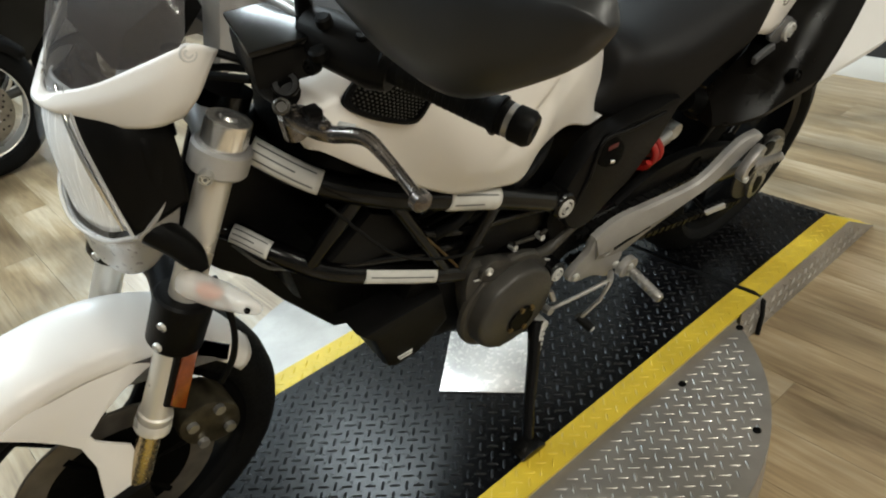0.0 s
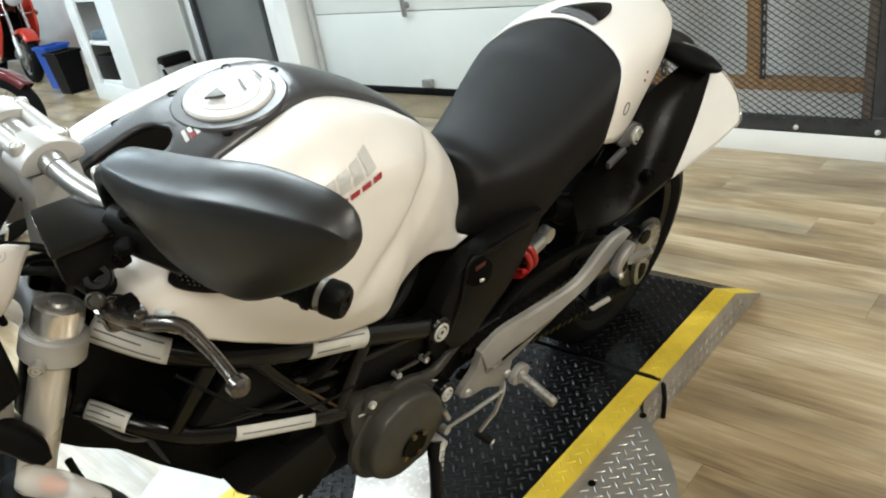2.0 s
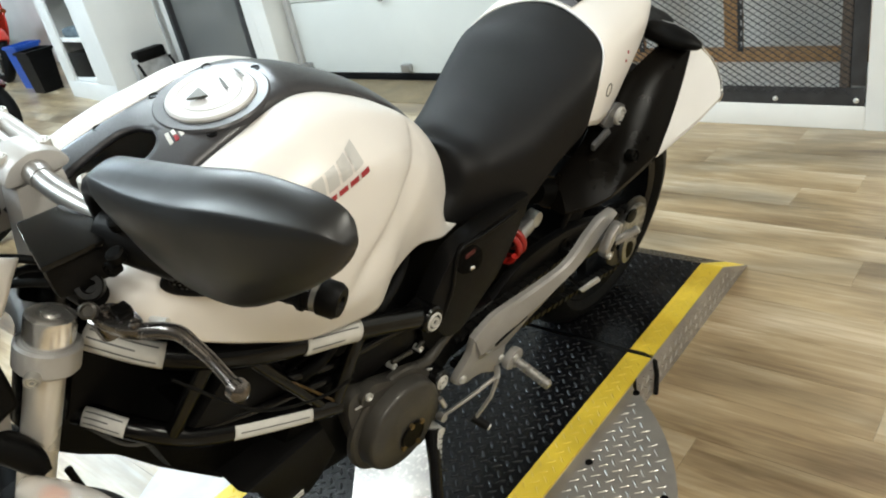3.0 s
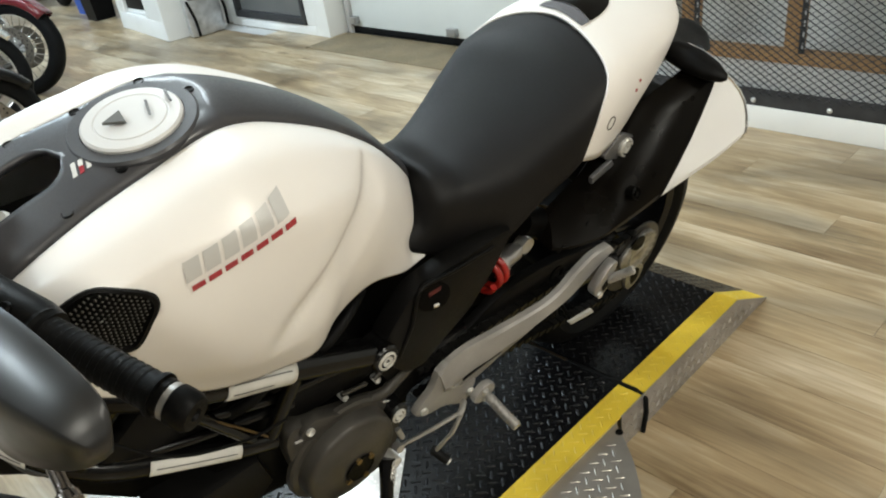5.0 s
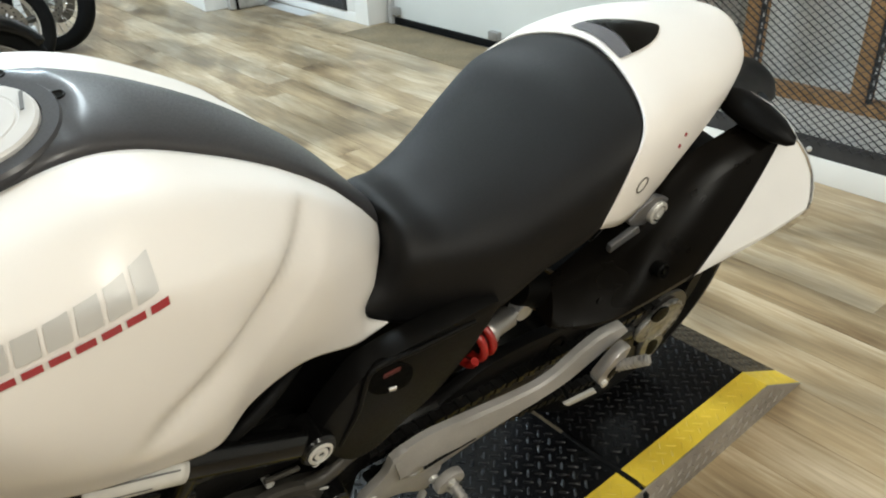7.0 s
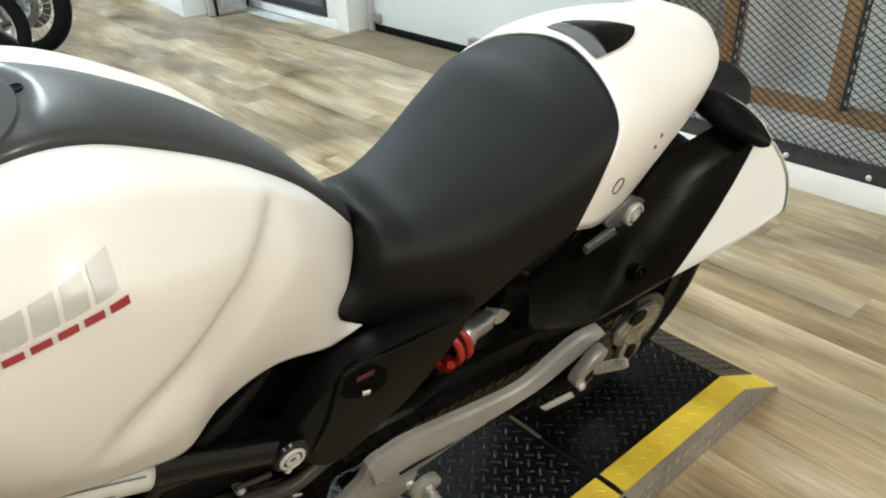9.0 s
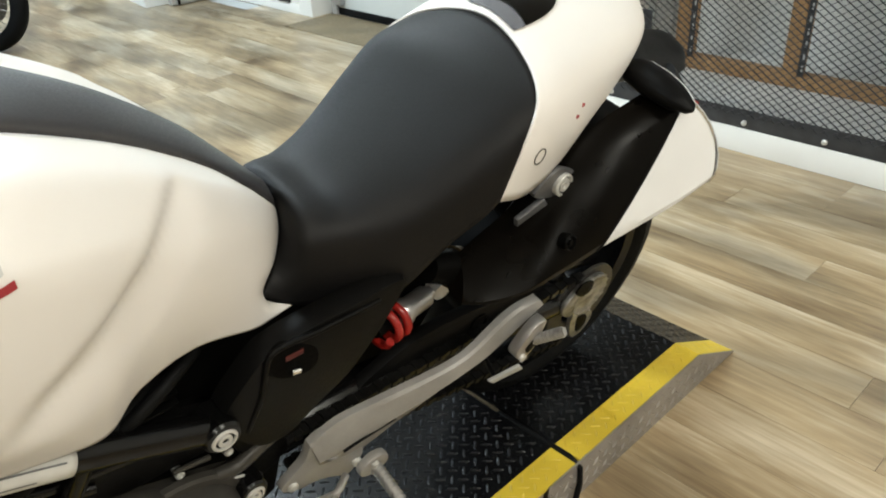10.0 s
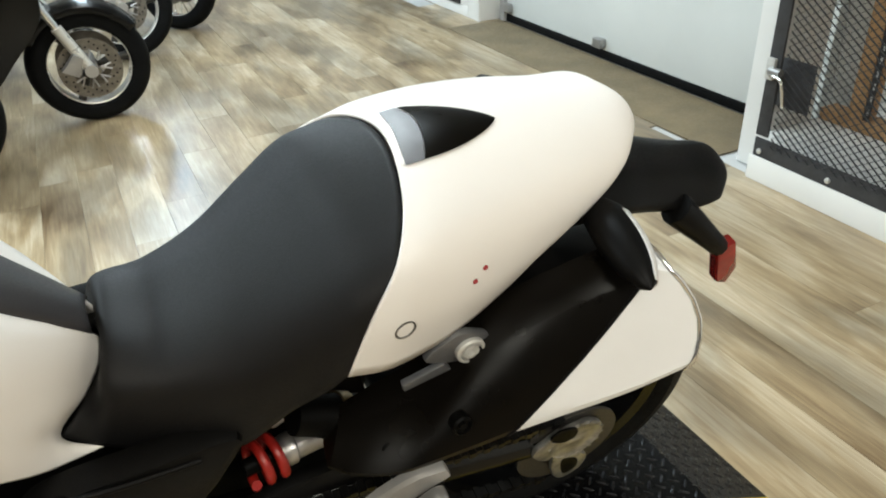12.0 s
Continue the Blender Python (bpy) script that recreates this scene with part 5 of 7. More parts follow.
def tyre_profile(R, w, rim):
    h = w / 2
    return [(-h * 0.72, rim), (-h * 0.92, rim + 0.012), (-h, R - w * 0.42), (-h * 0.93, R - w * 0.26), (-h * 0.72, R - w * 0.12), (-h * 0.40, R - w * 0.03), (0, R), (h * 0.40, R - w * 0.03), (h * 0.72, R - w * 0.12), (h * 0.93, R - w * 0.26), (h, R - w * 0.42), (h * 0.92, rim + 0.012), (h * 0.72, rim)]


def cast_wheel(name, at, R, w, rim, parent, material, spokes, label, axis=(0, 1, 0), disc=0.0, disc_side=1):
    wh = lathe(name, [(-w * 0.40, rim + 0.006), (-w * 0.42, rim + 0.010), (-w * 0.36, rim - 0.012), (-w * 0.1, rim - 0.02), (w * 0.1, rim - 0.02), (w * 0.36, rim - 0.012), (w * 0.42, rim + 0.010), (w * 0.40, rim + 0.006)], at, axis, material, parent, label, n=64)
    lathe("tyre", tyre_profile(R, w, rim), at, axis, TYRE, wh, "black road tyre", n=72)
    lathe("hub", [(-0.05, 0.0), (-0.05, 0.026), (-0.03, 0.034), (0.03, 0.034), (0.05, 0.026), (0.05, 0)], at, axis, material, wh, n=28)
    ax = Vector(axis)
    e1 = Vector((1, 0, 0)) - ax * ax.x
    e1.normalize()
    e2 = ax.cross(e1)
    for k in range(spokes):
        a = 2 * math.pi * k / spokes + 0.3
        d = e1 * math.cos(a) + e2 * math.sin(a)
        t = ax.cross(d)
        o = Vector(at)
        tube("spoke", [o + d * 0.028, o + d * (rim * 0.5) + t * 0.006, o + d * (rim - 0.014)], [0.016, 0.0125, 0.015], material, wh, n=8)
    if disc:
        d = lathe("brake_disc", [(-0.0025, disc * 0.72), (-0.0025, disc), (0.0025, disc), (0.0025, disc * 0.72), (-0.0025, disc * 0.72)], Vector(at) + ax * disc_side * 0.055, axis, DISC, wh, "steel brake disc", n=56)
        for k in range(6):
            a = 2 * math.pi * k / 6
            q = e1 * math.cos(a) + e2 * math.sin(a)
            tube("disc_arm", [Vector(at) + ax * disc_side * 0.05 + q * 0.03, Vector(at) + ax * disc_side * 0.055 + q * disc * 0.76], 0.007, ENGINE_DARK, d, n=6)
    return wh


rear = cast_wheel("rear_wheel", RW, 0.312, 0.162, 0.218, bike, BLACK_GLOSS, 5, "black cast rear wheel", disc=0.12, disc_side=1)
lathe("sprocket", [(-0.003, 0.055), (-0.003, 0.098), (0.003, 0.098), (0.003, 0.055)], (RW[0], -0.128, RW[2]), (0, 1, 0), ENGINE, rear, n=44)
# axle adjusters
AX = (1.106, 0.345)
adj = lathe("axle_adjuster", [(0.0, 0.0), (0.0, 0.050), (0.003, 0.053), (0.010, 0.053), (0.013, 0.049), (0.0095, 0.042), (0.0095, 0.016), (0.0115, 0.012), (0.0115, 0.0)], (AX[0], -0.134, AX[1]), (0, -1, 0), WORN_ALU, bike, "worn bright eccentric axle adjuster ring", n=44)
slab("adjuster_tail", smooth_outline([(1.022, 0.346), (1.040, 0.372), (1.072, 0.388), (1.066, 0.312), (1.040, 0.318)], 20), -0.146, -0.134, WORN_ALU, adj, bevel=0.004)
# dark slab on the ring paints the shade of its window
slab("adjuster_window", smooth_outline([(1.047, 0.384), (1.062, 0.404), (1.096, 0.394), (1.098, 0.368), (1.075, 0.362)], 18), -0.1490, -0.1445, ENGINE_DARK, adj, "dark slab painting the shaded adjuster opening", bevel=0.001)
for k in range(16):
    a = 2 * math.pi * k / 16
    lathe("adjuster_notch", [(0, 0.0042), (0.0025, 0.0042), (0.0025, 0)], (AX[0] + 0.0505 * math.cos(a), -0.1445, AX[1] + 0.0505 * math.sin(a)), (0, -1, 0), WORN_ALU, adj, n=8)
slab("adjuster_lower", smooth_outline([(1.075, 0.300), (1.120, 0.290), (1.150, 0.262), (1.140, 0.222), (1.105, 0.210), (1.080, 0.245)], 22), -0.144, -0.132, WORN_ALU, adj, bevel=0.004)
# likewise a dark slab for the shaded gap in the lower casting
slab("adjuster_gap", smooth_outline([(1.092, 0.285), (1.125, 0.272), (1.130, 0.238), (1.105, 0.230)], 14), -0.1455, -0.143, ENGINE_DARK, adj, bevel=0.001)

# rear hugger
HG = []
for k in range(9):
    a = radians(68 + k * 11.5)
    r = 0.332
    HG.append([(RW[0] + r * math.cos(a), RW[1] + y, RW[2] + (r - dy) * math.sin(a)) for y, dy in ((-0.085, 0.045), (-0.075, 0.01), (0, 0.0), (0.075, 0.01), (0.085, 0.045))])
sheet("rear_mudguard", HG, 30, 17, BLACK, bike, "black rear mudguard", 0.004)

# shock absorber
S0, S1 = Vector((0.703, -0.082, 0.534)), Vector((0.562, -0.106, 0.544))
shock = tube("shock_absorber", [S0, S0.lerp(S1, 0.08), S0.lerp(S1, 0.10), S0.lerp(S1, 0.42), S0.lerp(S1, 0.44), S0.lerp(S1, 0.52), S0.lerp(S1, 0.54), S0.lerp(S1, 0.60)], [0.011, 0.011, 0.019, 0.019, 0.023, 0.023, 0.021, 0.021], ALU, bike, "rear shock absorber with a red coil spring", n=22)
lathe("shock_eye", [(-0.012, 0.0), (-0.012, 0.018), (0.012, 0.018), (0.012, 0)], S0 + (S0 - S1).normalized() * 0.02, (0, 1, 0), STEEL, shock, n=18)
ax_ = (S1 - S0).normalized()
e1 = ax_.orthogonal().normalized()
e2 = ax_.cross(e1)
tube("spring", [S0.lerp(S1, 0.58 + 0.30 * k / 60) + (e1 * math.cos(k * 0.22) + e2 * math.sin(k * 0.22)) * 0.028 for k in range(61)], 0.0070, RED_SPRING, shock, "red coil spring", n=8)
tube("damper_rod", [S0.lerp(S1, 0.3), S0.lerp(S1, 0.92)], 0.012, ENGINE_DARK, shock, n=14)

res = tube("exhaust_valve_motor", [(0.641, -0.124, 0.659), (0.670, -0.124, 0.645), (0.695, -0.126, 0.632), (0.730, -0.128, 0.614)], [0.023, 0.026, 0.030, 0.030], ENGINE_DARK, bike, "dark canister with a brass clamp band", n=20)
tube("clamp_band", [(0.692, -0.126, 0.634), (0.706, -0.1265, 0.627)], 0.0325, BRASS, res, "brass clamp band", n=22)
tube("silver_tab", [(0.62, -0.07, 0.585), (0.66, -0.07, 0.612)], 0.014, ALU, bike, n=8)


# silencers with flat-faced heat shields
SIL_R = [(0.690, -0.151, 0.652), (0.740, -0.166, 0.677), (0.800, -0.178, 0.706), (0.860, -0.185, 0.760), (0.950, -0.195, 0.812), (1.054, -0.205, 0.847)]
SIL_B = [(0.665, -0.185, 0.622), (0.690, -0.212, 0.632), (0.735, -0.236, 0.645), (0.775, -0.244, 0.656), (0.822, -0.250, 0.668), (0.868, -0.2555, 0.681)]
CAN_R = [(1.053, -0.204, 0.846), (1.062, -0.206, 0.848), (1.070, -0.208, 0.847), (1.078, -0.211, 0.844), (1.076, -0.212, 0.836), (1.068, -0.212, 0.826)]
CAN_B = [(0.866, -0.2545, 0.682), (0.940, -0.264, 0.698), (1.020, -0.274, 0.716), (1.088, -0.282, 0.742), (1.090, -0.276, 0.752), (1.082, -0.266, 0.760)]


def silencer(s, label):
    Y = lambda p: Vector((p[0], p[1] if s < 0 else -0.03 - p[1], p[2]))

    def section(r, b, bow=0.0):
        """Ridge, outer face, lower edge, underside, inner side and top of one slanted ring."""
        r, b = Vector(r), Vector(b)
        size = min(1.0, (r - b).length / 0.12)
        top = r + Vector((-0.008, 0.052, 0.008)) * size
        under = b + Vector((0.012, 0.085, -0.012)) * size
        inner = (top + under) / 2 + Vector((0, 0.020, 0)) * size
        face = [r.lerp(b, f) + Vector((bow * 4 * f * (1 - f), -0.006 * size * 4 * f * (1 - f), 0.002 * size * 4 * f * (1 - f))) for f in (0.03, 0.12, 0.3, 0.5, 0.7, 0.86, 0.95)]
        low = [b + Vector((0, 0.004, -0.006)) * size, b + Vector((0.004, 0.022, -0.012)) * size]
        tops = [top.lerp(r, 0.5) + Vector((0, 0, 0.003)) * size, r]
        return [Y(p) for p in face + low + [under, inner, top] + tops]
    rows = [section(r, b) for r, b in zip(spline(SIL_R, 22), spline(SIL_B, 22))]
    k = len(rows[0])
    sil = put("silencer", [p for r in rows for p in r], quads(22, k, 0, True) + [tuple(range(k))], SHIELD, bike, label, 30)
    cr = spline(CAN_R[:4], 12)
    cb_ = spline(CAN_B[:4], 12)
    rows = [section(r, b, 0.022 * i / 11) for i, (r, b) in enumerate(zip(cr, cb_))]
    rows += [section(CAN_R[4], CAN_B[4], 0.022), section(CAN_R[5], CAN_B[5], 0.016)]
    can = put("can", [p for r in rows for p in r], quads(14, k, 0, True), WHITE_MATT, sil, "pale silver silencer end", 30)
    rim = section(Vector(CAN_R[3]) + Vector((0.004, 0, 0)), Vector(CAN_B[3]) + Vector((0.004, 0, 0)), 0.022)
    tube("end_rim", rim + rim[:1], 0.0032, CHROME, sil, "thin bright end rim", n=8)
    c = sum(rows[-1], Vector()) / k
    v = rows[-1] + [c + (p - c) * 0.45 for p in rows[-1]] + [c + (p - c) * 0.42 + Vector((-0.04, 0, -0.01)) for p in rows[-1]]
    put("end_plate", v, quads(3, k, 0, True) + [tuple(range(2 * k, 3 * k))], ENGINE, sil, "dark silencer outlet", 40)
    tube("shield_lip", [Vector(p) + Vector((0.001, 0, 0)) for p in section(SIL_R[-1], SIL_B[-1])[:8]], 0.0022, BLACK, sil, n=6)
    return sil


sil = silencer(-1, "silencer with black heat shield and pale end")
silencer(1, "silencer with black heat shield and pale end")
for p in ((0.812, -0.2365, 0.710), (0.738, -0.2050, 0.652)):
    lathe("shield_bolt", [(-0.012, 0.0125), (0.002, 0.0125), (0.004, 0.0105), (0.0, 0.009), (0.0, 0.005), (0.004, 0.004), (0.004, 0)], p, (0, -1, 0.35), ENGINE_DARK, sil, n=20)
# unidentified black mass added to fill the gap below the cowl
slab("collector_cover", smooth_outline([(0.84, 0.67), (0.915, 0.712), (0.945, 0.762), (0.98, 0.786), (1.06, 0.764), (1.13, 0.738), (1.13, 0.67), (0.98, 0.64), (0.86, 0.62)], 40), -0.125, -0.02, BLACK, bike, "black mass between the silencers", bevel=0.015)
# hanger bracket with bright bolt
hb = slab("silencer_bracket", smooth_outline([(0.790, 0.762), (0.829, 0.790), (0.862, 0.779), (0.893, 0.757), (0.890, 0.738), (0.862, 0.734), (0.815, 0.744)], 28), -0.172, -0.160, BRACKET, bike, "grey cast silencer bracket", bevel=0.004)
bolt((0.846, -0.174, 0.761), (0, -1, 0.1), 0.0185, hb, STEEL, "bright bracket bolt", 0.006)
slab("bracket_stay", [(0.763, 0.728), (0.766, 0.714), (0.826, 0.730), (0.816, 0.745)], -0.174, -0.164, BRACKET, hb, "flat grey stay", bevel=0.003)

# pillion and rider footrest arm
ARM_TOP = [(0.420, 0.450), (0.447, 0.466), (0.478, 0.478), (0.542, 0.482), (0.608, 0.485), (0.668, 0.492), (0.703, 0.510), (0.737, 0.543), (0.772, 0.566), (0.812, 0.572)]
ARM_LOW = [(0.440, 0.372), (0.480, 0.364), (0.510, 0.364), (0.567, 0.394), (0.617, 0.417), (0.672, 0.444), (0.728, 0.466), (0.770, 0.494), (0.800, 0.522), (0.819, 0.558)]
arm_y = lambda x: -0.108 - 0.13 * x
rows = []
for (xa, za), (xb, zb) in zip(spline(ARM_TOP, 40), spline(ARM_LOW, 40)):
    at = lambda f, out: (xa + (xb - xa) * f, arm_y(xa + (xb - xa) * f) - out, za + (zb - za) * f)
    rows.append([at(0.0, -0.012), at(0.0, -0.001), at(0.07, 0.004), at(0.40, 0.0085), at(0.56, 0.010), at(0.62, 0.0075), at(0.92, 0.0), at(1.0, -0.004), at(1.0, -0.012)])
fa = put("footrest_arm", [p for r in rows for p in r], quads(40, 9, 0, True) + [tuple(range(9)), tuple(range(351, 360))], ARM, bike, "long satin aluminium footrest arm", 28)
mount = slab("arm_mount", smooth_outline([(0.374, 0.366), (0.410, 0.412), (0.422, 0.448), (0.450, 0.462), (0.500, 0.415), (0.512, 0.372), (0.502, 0.335), (0.484, 0.318), (0.442, 0.340), (0.396, 0.343)], 44), -0.006, 0.010, ARM, fa, "grey cast footrest mount", bevel=0.004)
for q in mount.data.vertices:
    q.co.y += arm_y(q.co.x) + 0.004
for a, z in ((0.392, 0.362), (0.500, 0.346)):
    bolt((a, arm_y(a) - 0.001, z), (-0.13, -1, 0), 0.0085, fa, STEEL)
lathe("mount_hole", [(0, 0.0125), (0.0016, 0.0125), (0.0016, 0.0095), (-0.004, 0.008), (-0.004, 0)], (0.458, arm_y(0.458) - 0.006, 0.404), (-0.13, -1, 0), ALU, fa, n=18)
tube("arm_slot", [(0.470, arm_y(0.47) - 0.009, 0.408), (0.500, arm_y(0.50) - 0.010, 0.418), (0.56, arm_y(0.56) - 0.0085, 0.428)], [0.004, 0.003, 0.0015], ENGINE_DARK, fa, n=8)
peg_at, peg_to = Vector((0.524, -0.186, 0.337)), Vector((0.524, -0.281, 0.320))
footpeg = tube("footpeg", [peg_at, peg_to], 0.0088, ALU, bike, "grooved aluminium rider footpeg", n=14)
for k in range(11):
    p = peg_at.lerp(peg_to, 0.14 + k * 0.08)
    lathe("peg_groove", [(-0.0025, 0.009), (-0.002, 0.0108), (0.002, 0.0108), (0.0025, 0.009)], p, peg_to - peg_at, ALU, footpeg, n=14)
slab("peg_fork", smooth_outline([(0.496, 0.346), (0.520, 0.362), (0.546, 0.350), (0.548, 0.326), (0.520, 0.316), (0.498, 0.326)], 20), -0.196, -0.180, ARM, footpeg, bevel=0.004)
lathe("peg_pivot", [(-0.014, 0.0), (-0.014, 0.006), (0.014, 0.006), (0.014, 0)], (0.520, -0.197, 0.338), (0, 0, 1), STEEL, footpeg, n=12)
lever = tube("gear_lever", [(0.470, -0.188, 0.350), (0.445, -0.206, 0.362), (0.432, -0.210, 0.360)], 0.0062, ALU, bike, "aluminium gear lever with rubber toe piece", n=10)
tube("shift_rod", [(0.336, -0.159, 0.301), (0.385, -0.184, 0.331), (0.437, -0.208, 0.364)], 0.0042, ALU, lever, n=10)
lathe("rod_end", [(-0.008, 0.0), (-0.008, 0.009), (0.008, 0.009), (0.008, 0)], (0.334, -0.158, 0.300), (0, -1, 0.2), ALU, lever, n=14)
tube("toe_rod", [(0.437, -0.213, 0.366), (0.420, -0.212, 0.325), (0.396, -0.198, 0.276)], 0.0042, ALU, lever, n=10)
tube("toe_rubber", [(0.393, -0.190, 0.272), (0.406, -0.220, 0.254)], 0.0098, RUBBER, lever, "black rubber toe piece", n=14)
lathe("toe_cap", [(0, 0.0), (0, 0.007), (0.003, 0.007), (0.003, 0)], (0.4063, -0.2206, 0.2537), (0.35, -0.8, -0.48), STEEL, lever, n=14)
# pillion peg on a small cast bracket at the end of the arm
pb = slab("pillion_bracket", smooth_outline([(0.748, 0.505), (0.760, 0.530), (0.785, 0.556), (0.806, 0.552), (0.800, 0.520), (0.788, 0.488), (0.768, 0.480)], 28), -0.246, -0.226, ALU, bike, "aluminium pillion footrest bracket", bevel=0.004)
# hole drawn as a dark slab on the face, its shade put in the colour
slab("bracket_hole", smooth_outline([(0.768, 0.508), (0.782, 0.522), (0.790, 0.508), (0.778, 0.494)], 16), -0.2475, -0.2445, ENGINE_DARK, pb, bevel=0.001)
lathe("bracket_bolt", [(0, 0.007), (0.005, 0.007), (0.006, 0.004), (0.006, 0)], (0.764, -0.246, 0.492), (0, -1, 0), STEEL, pb, n=10)
q0, q1 = Vector((0.786, -0.240, 0.512)), Vector((0.813, -0.277, 0.552))
pp = tube("pillion_peg", [q0, q1], 0.0075, ALU, bike, "ribbed aluminium pillion footpeg", n=12)
for k in range(8):
    lathe("peg_groove", [(-0.002, 0.0076), (-0.0015, 0.0094), (0.0015, 0.0094), (0.002, 0.0076)], q0.lerp(q1, 0.15 + 0.11 * k), q1 - q0, ALU, pp, n=12)

# side stand
sst = tube("side_stand", [(0.315, -0.150, 0.275), (0.285, -0.185, 0.225), (0.24, -0.235, 0.150), (0.212, -0.272, 0.098)], [0.016, 0.013, 0.012, 0.012], BLACK_GLOSS, bike, "black side stand lowered onto the plate", n=12)
slab("stand_foot", smooth_outline([(0.17, 0.10), (0.205, 0.108), (0.235, 0.098), (0.225, 0.085), (0.18, 0.085)], 20), -0.302, -0.262, BLACK_GLOSS, sst, bevel=0.004)
lathe("stand_pivot", [(-0.01, 0.0), (-0.01, 0.013), (0.02, 0.013), (0.022, 0.008), (0.022, 0)], (0.324, -0.146, 0.264), (0, -1, 0), STEEL, sst, n=16)
tube("stand_spring", [Vector((0.318, -0.170, 0.28)).lerp(Vector((0.27, -0.205, 0.19)), k / 70) + Vector((math.cos(k * 0.9), 0.3 * math.sin(k * 0.9), math.sin(k * 0.9))) * 0.006 for k in range(71)], 0.0016, STEEL, sst, n=5)

# tail: plate holder, indicators, reflector
tl = sheet("tail_bracket", [
    [(1.02, -0.105, 0.852), (1.02, -0.06, 0.872), (1.02, 0.0, 0.876), (1.02, 0.06, 0.872), (1.02, 0.105, 0.852)],
    [(1.09, -0.100, 0.840), (1.10, -0.055, 0.864), (1.10, 0.0, 0.868), (1.10, 0.055, 0.864), (1.09, 0.095, 0.840)],
    [(1.16, -0.088, 0.812), (1.17, -0.050, 0.838), (1.18, 0.0, 0.842), (1.18, 0.045, 0.838), (1.17, 0.075, 0.815)],
    [(1.235, -0.082, 0.786), (1.25, -0.048, 0.812), (1.26, 0.0, 0.818), (1.26, 0.040, 0.812), (1.25, 0.062, 0.792)],
    [(1.29, -0.072, 0.778), (1.31, -0.044, 0.798), (1.325, 0.0, 0.804), (1.325, 0.030, 0.800), (1.31, 0.048, 0.780)],
    [(1.322, -0.050, 0.768), (1.340, -0.03, 0.780), (1.350, 0.0, 0.784), (1.345, 0.022, 0.780), (1.33, 0.036, 0.768)],
], 30, 17, BLACK, bike, "black tail bracket for the number plate", 0.022)
tube("bracket_arm", [(1.205, -0.078, 0.792), (1.235, -0.088, 0.765), (1.275, -0.097, 0.728), (1.298, -0.100, 0.706)], [0.024, 0.021, 0.017, 0.015], BLACK, tl, n=10, steps=10)
slab("reflector", [(1.286, 0.712), (1.318, 0.718), (1.346, 0.655), (1.338, 0.622), (1.318, 0.630)], -0.112, -0.090, RED_LENS, tl, "dark red rear reflector", bevel=0.004)
box("plate_light", (1.24, -0.03, 0.76), (1.29, 0.03, 0.79), BLACK, tl, bevel=0.006)


def indicator(at, tip, label, stem):
    a, b = Vector(at), Vector(tip)
    d = (b - a).normalized()
    u = Vector((1, 0, 0.2))
    u = (u - d * u.dot(d)).normalized()
    w = d.cross(u)
    L = (b - a).length
    v, vl = [], []
    prof = [(0.0, 0.016, 0.014), (0.12, 0.026, 0.019), (0.45, 0.028, 0.022), (0.75, 0.022, 0.017), (0.95, 0.011, 0.008), (1.0, 0.002, 0.002)]
    for s, p, q in prof:
        for k in range(20):
            t = 2 * math.pi * k / 20
            v.append(a + d * L * s + u * p * math.cos(t) + w * q * math.sin(t))
    ob = put("indicator", v, quads(6, 20, 0, True) + [tuple(range(20))], BLACK, bike, label, 50)
    return ob, d, u, w, L


ind, d_, u_, w_, L_ = indicator((1.040, -0.105, 0.868), (1.024, -0.240, 0.866), "black rear indicator with a clear lens", 0)
sheet("lens", [[tuple(Vector((1.040, -0.105, 0.868)) + d_ * L_ * s + u_ * (p + 0.002) * math.cos(t) + w_ * (q + 0.002) * math.sin(t)) for t in (-0.9, -0.45, 0, 0.45, 0.9)] for s, p, q in ((0.2, 0.027, 0.020), (0.5, 0.028, 0.021), (0.75, 0.022, 0.017), (0.96, 0.010, 0.008))], 12, 9, CAP, ind, "pale indicator lens", 0.001)
indicator((1.040, 0.08, 0.868), (1.024, 0.20, 0.866), "black rear indicator with a clear lens", 0)


# fork
FD = Vector((-0.372, 0, -0.928)).normalized()      # down the fork
FT = {-1: Vector((-0.224, -0.052, 0.866)), 1: Vector((-0.224, 0.152, 0.866))}
fork = None
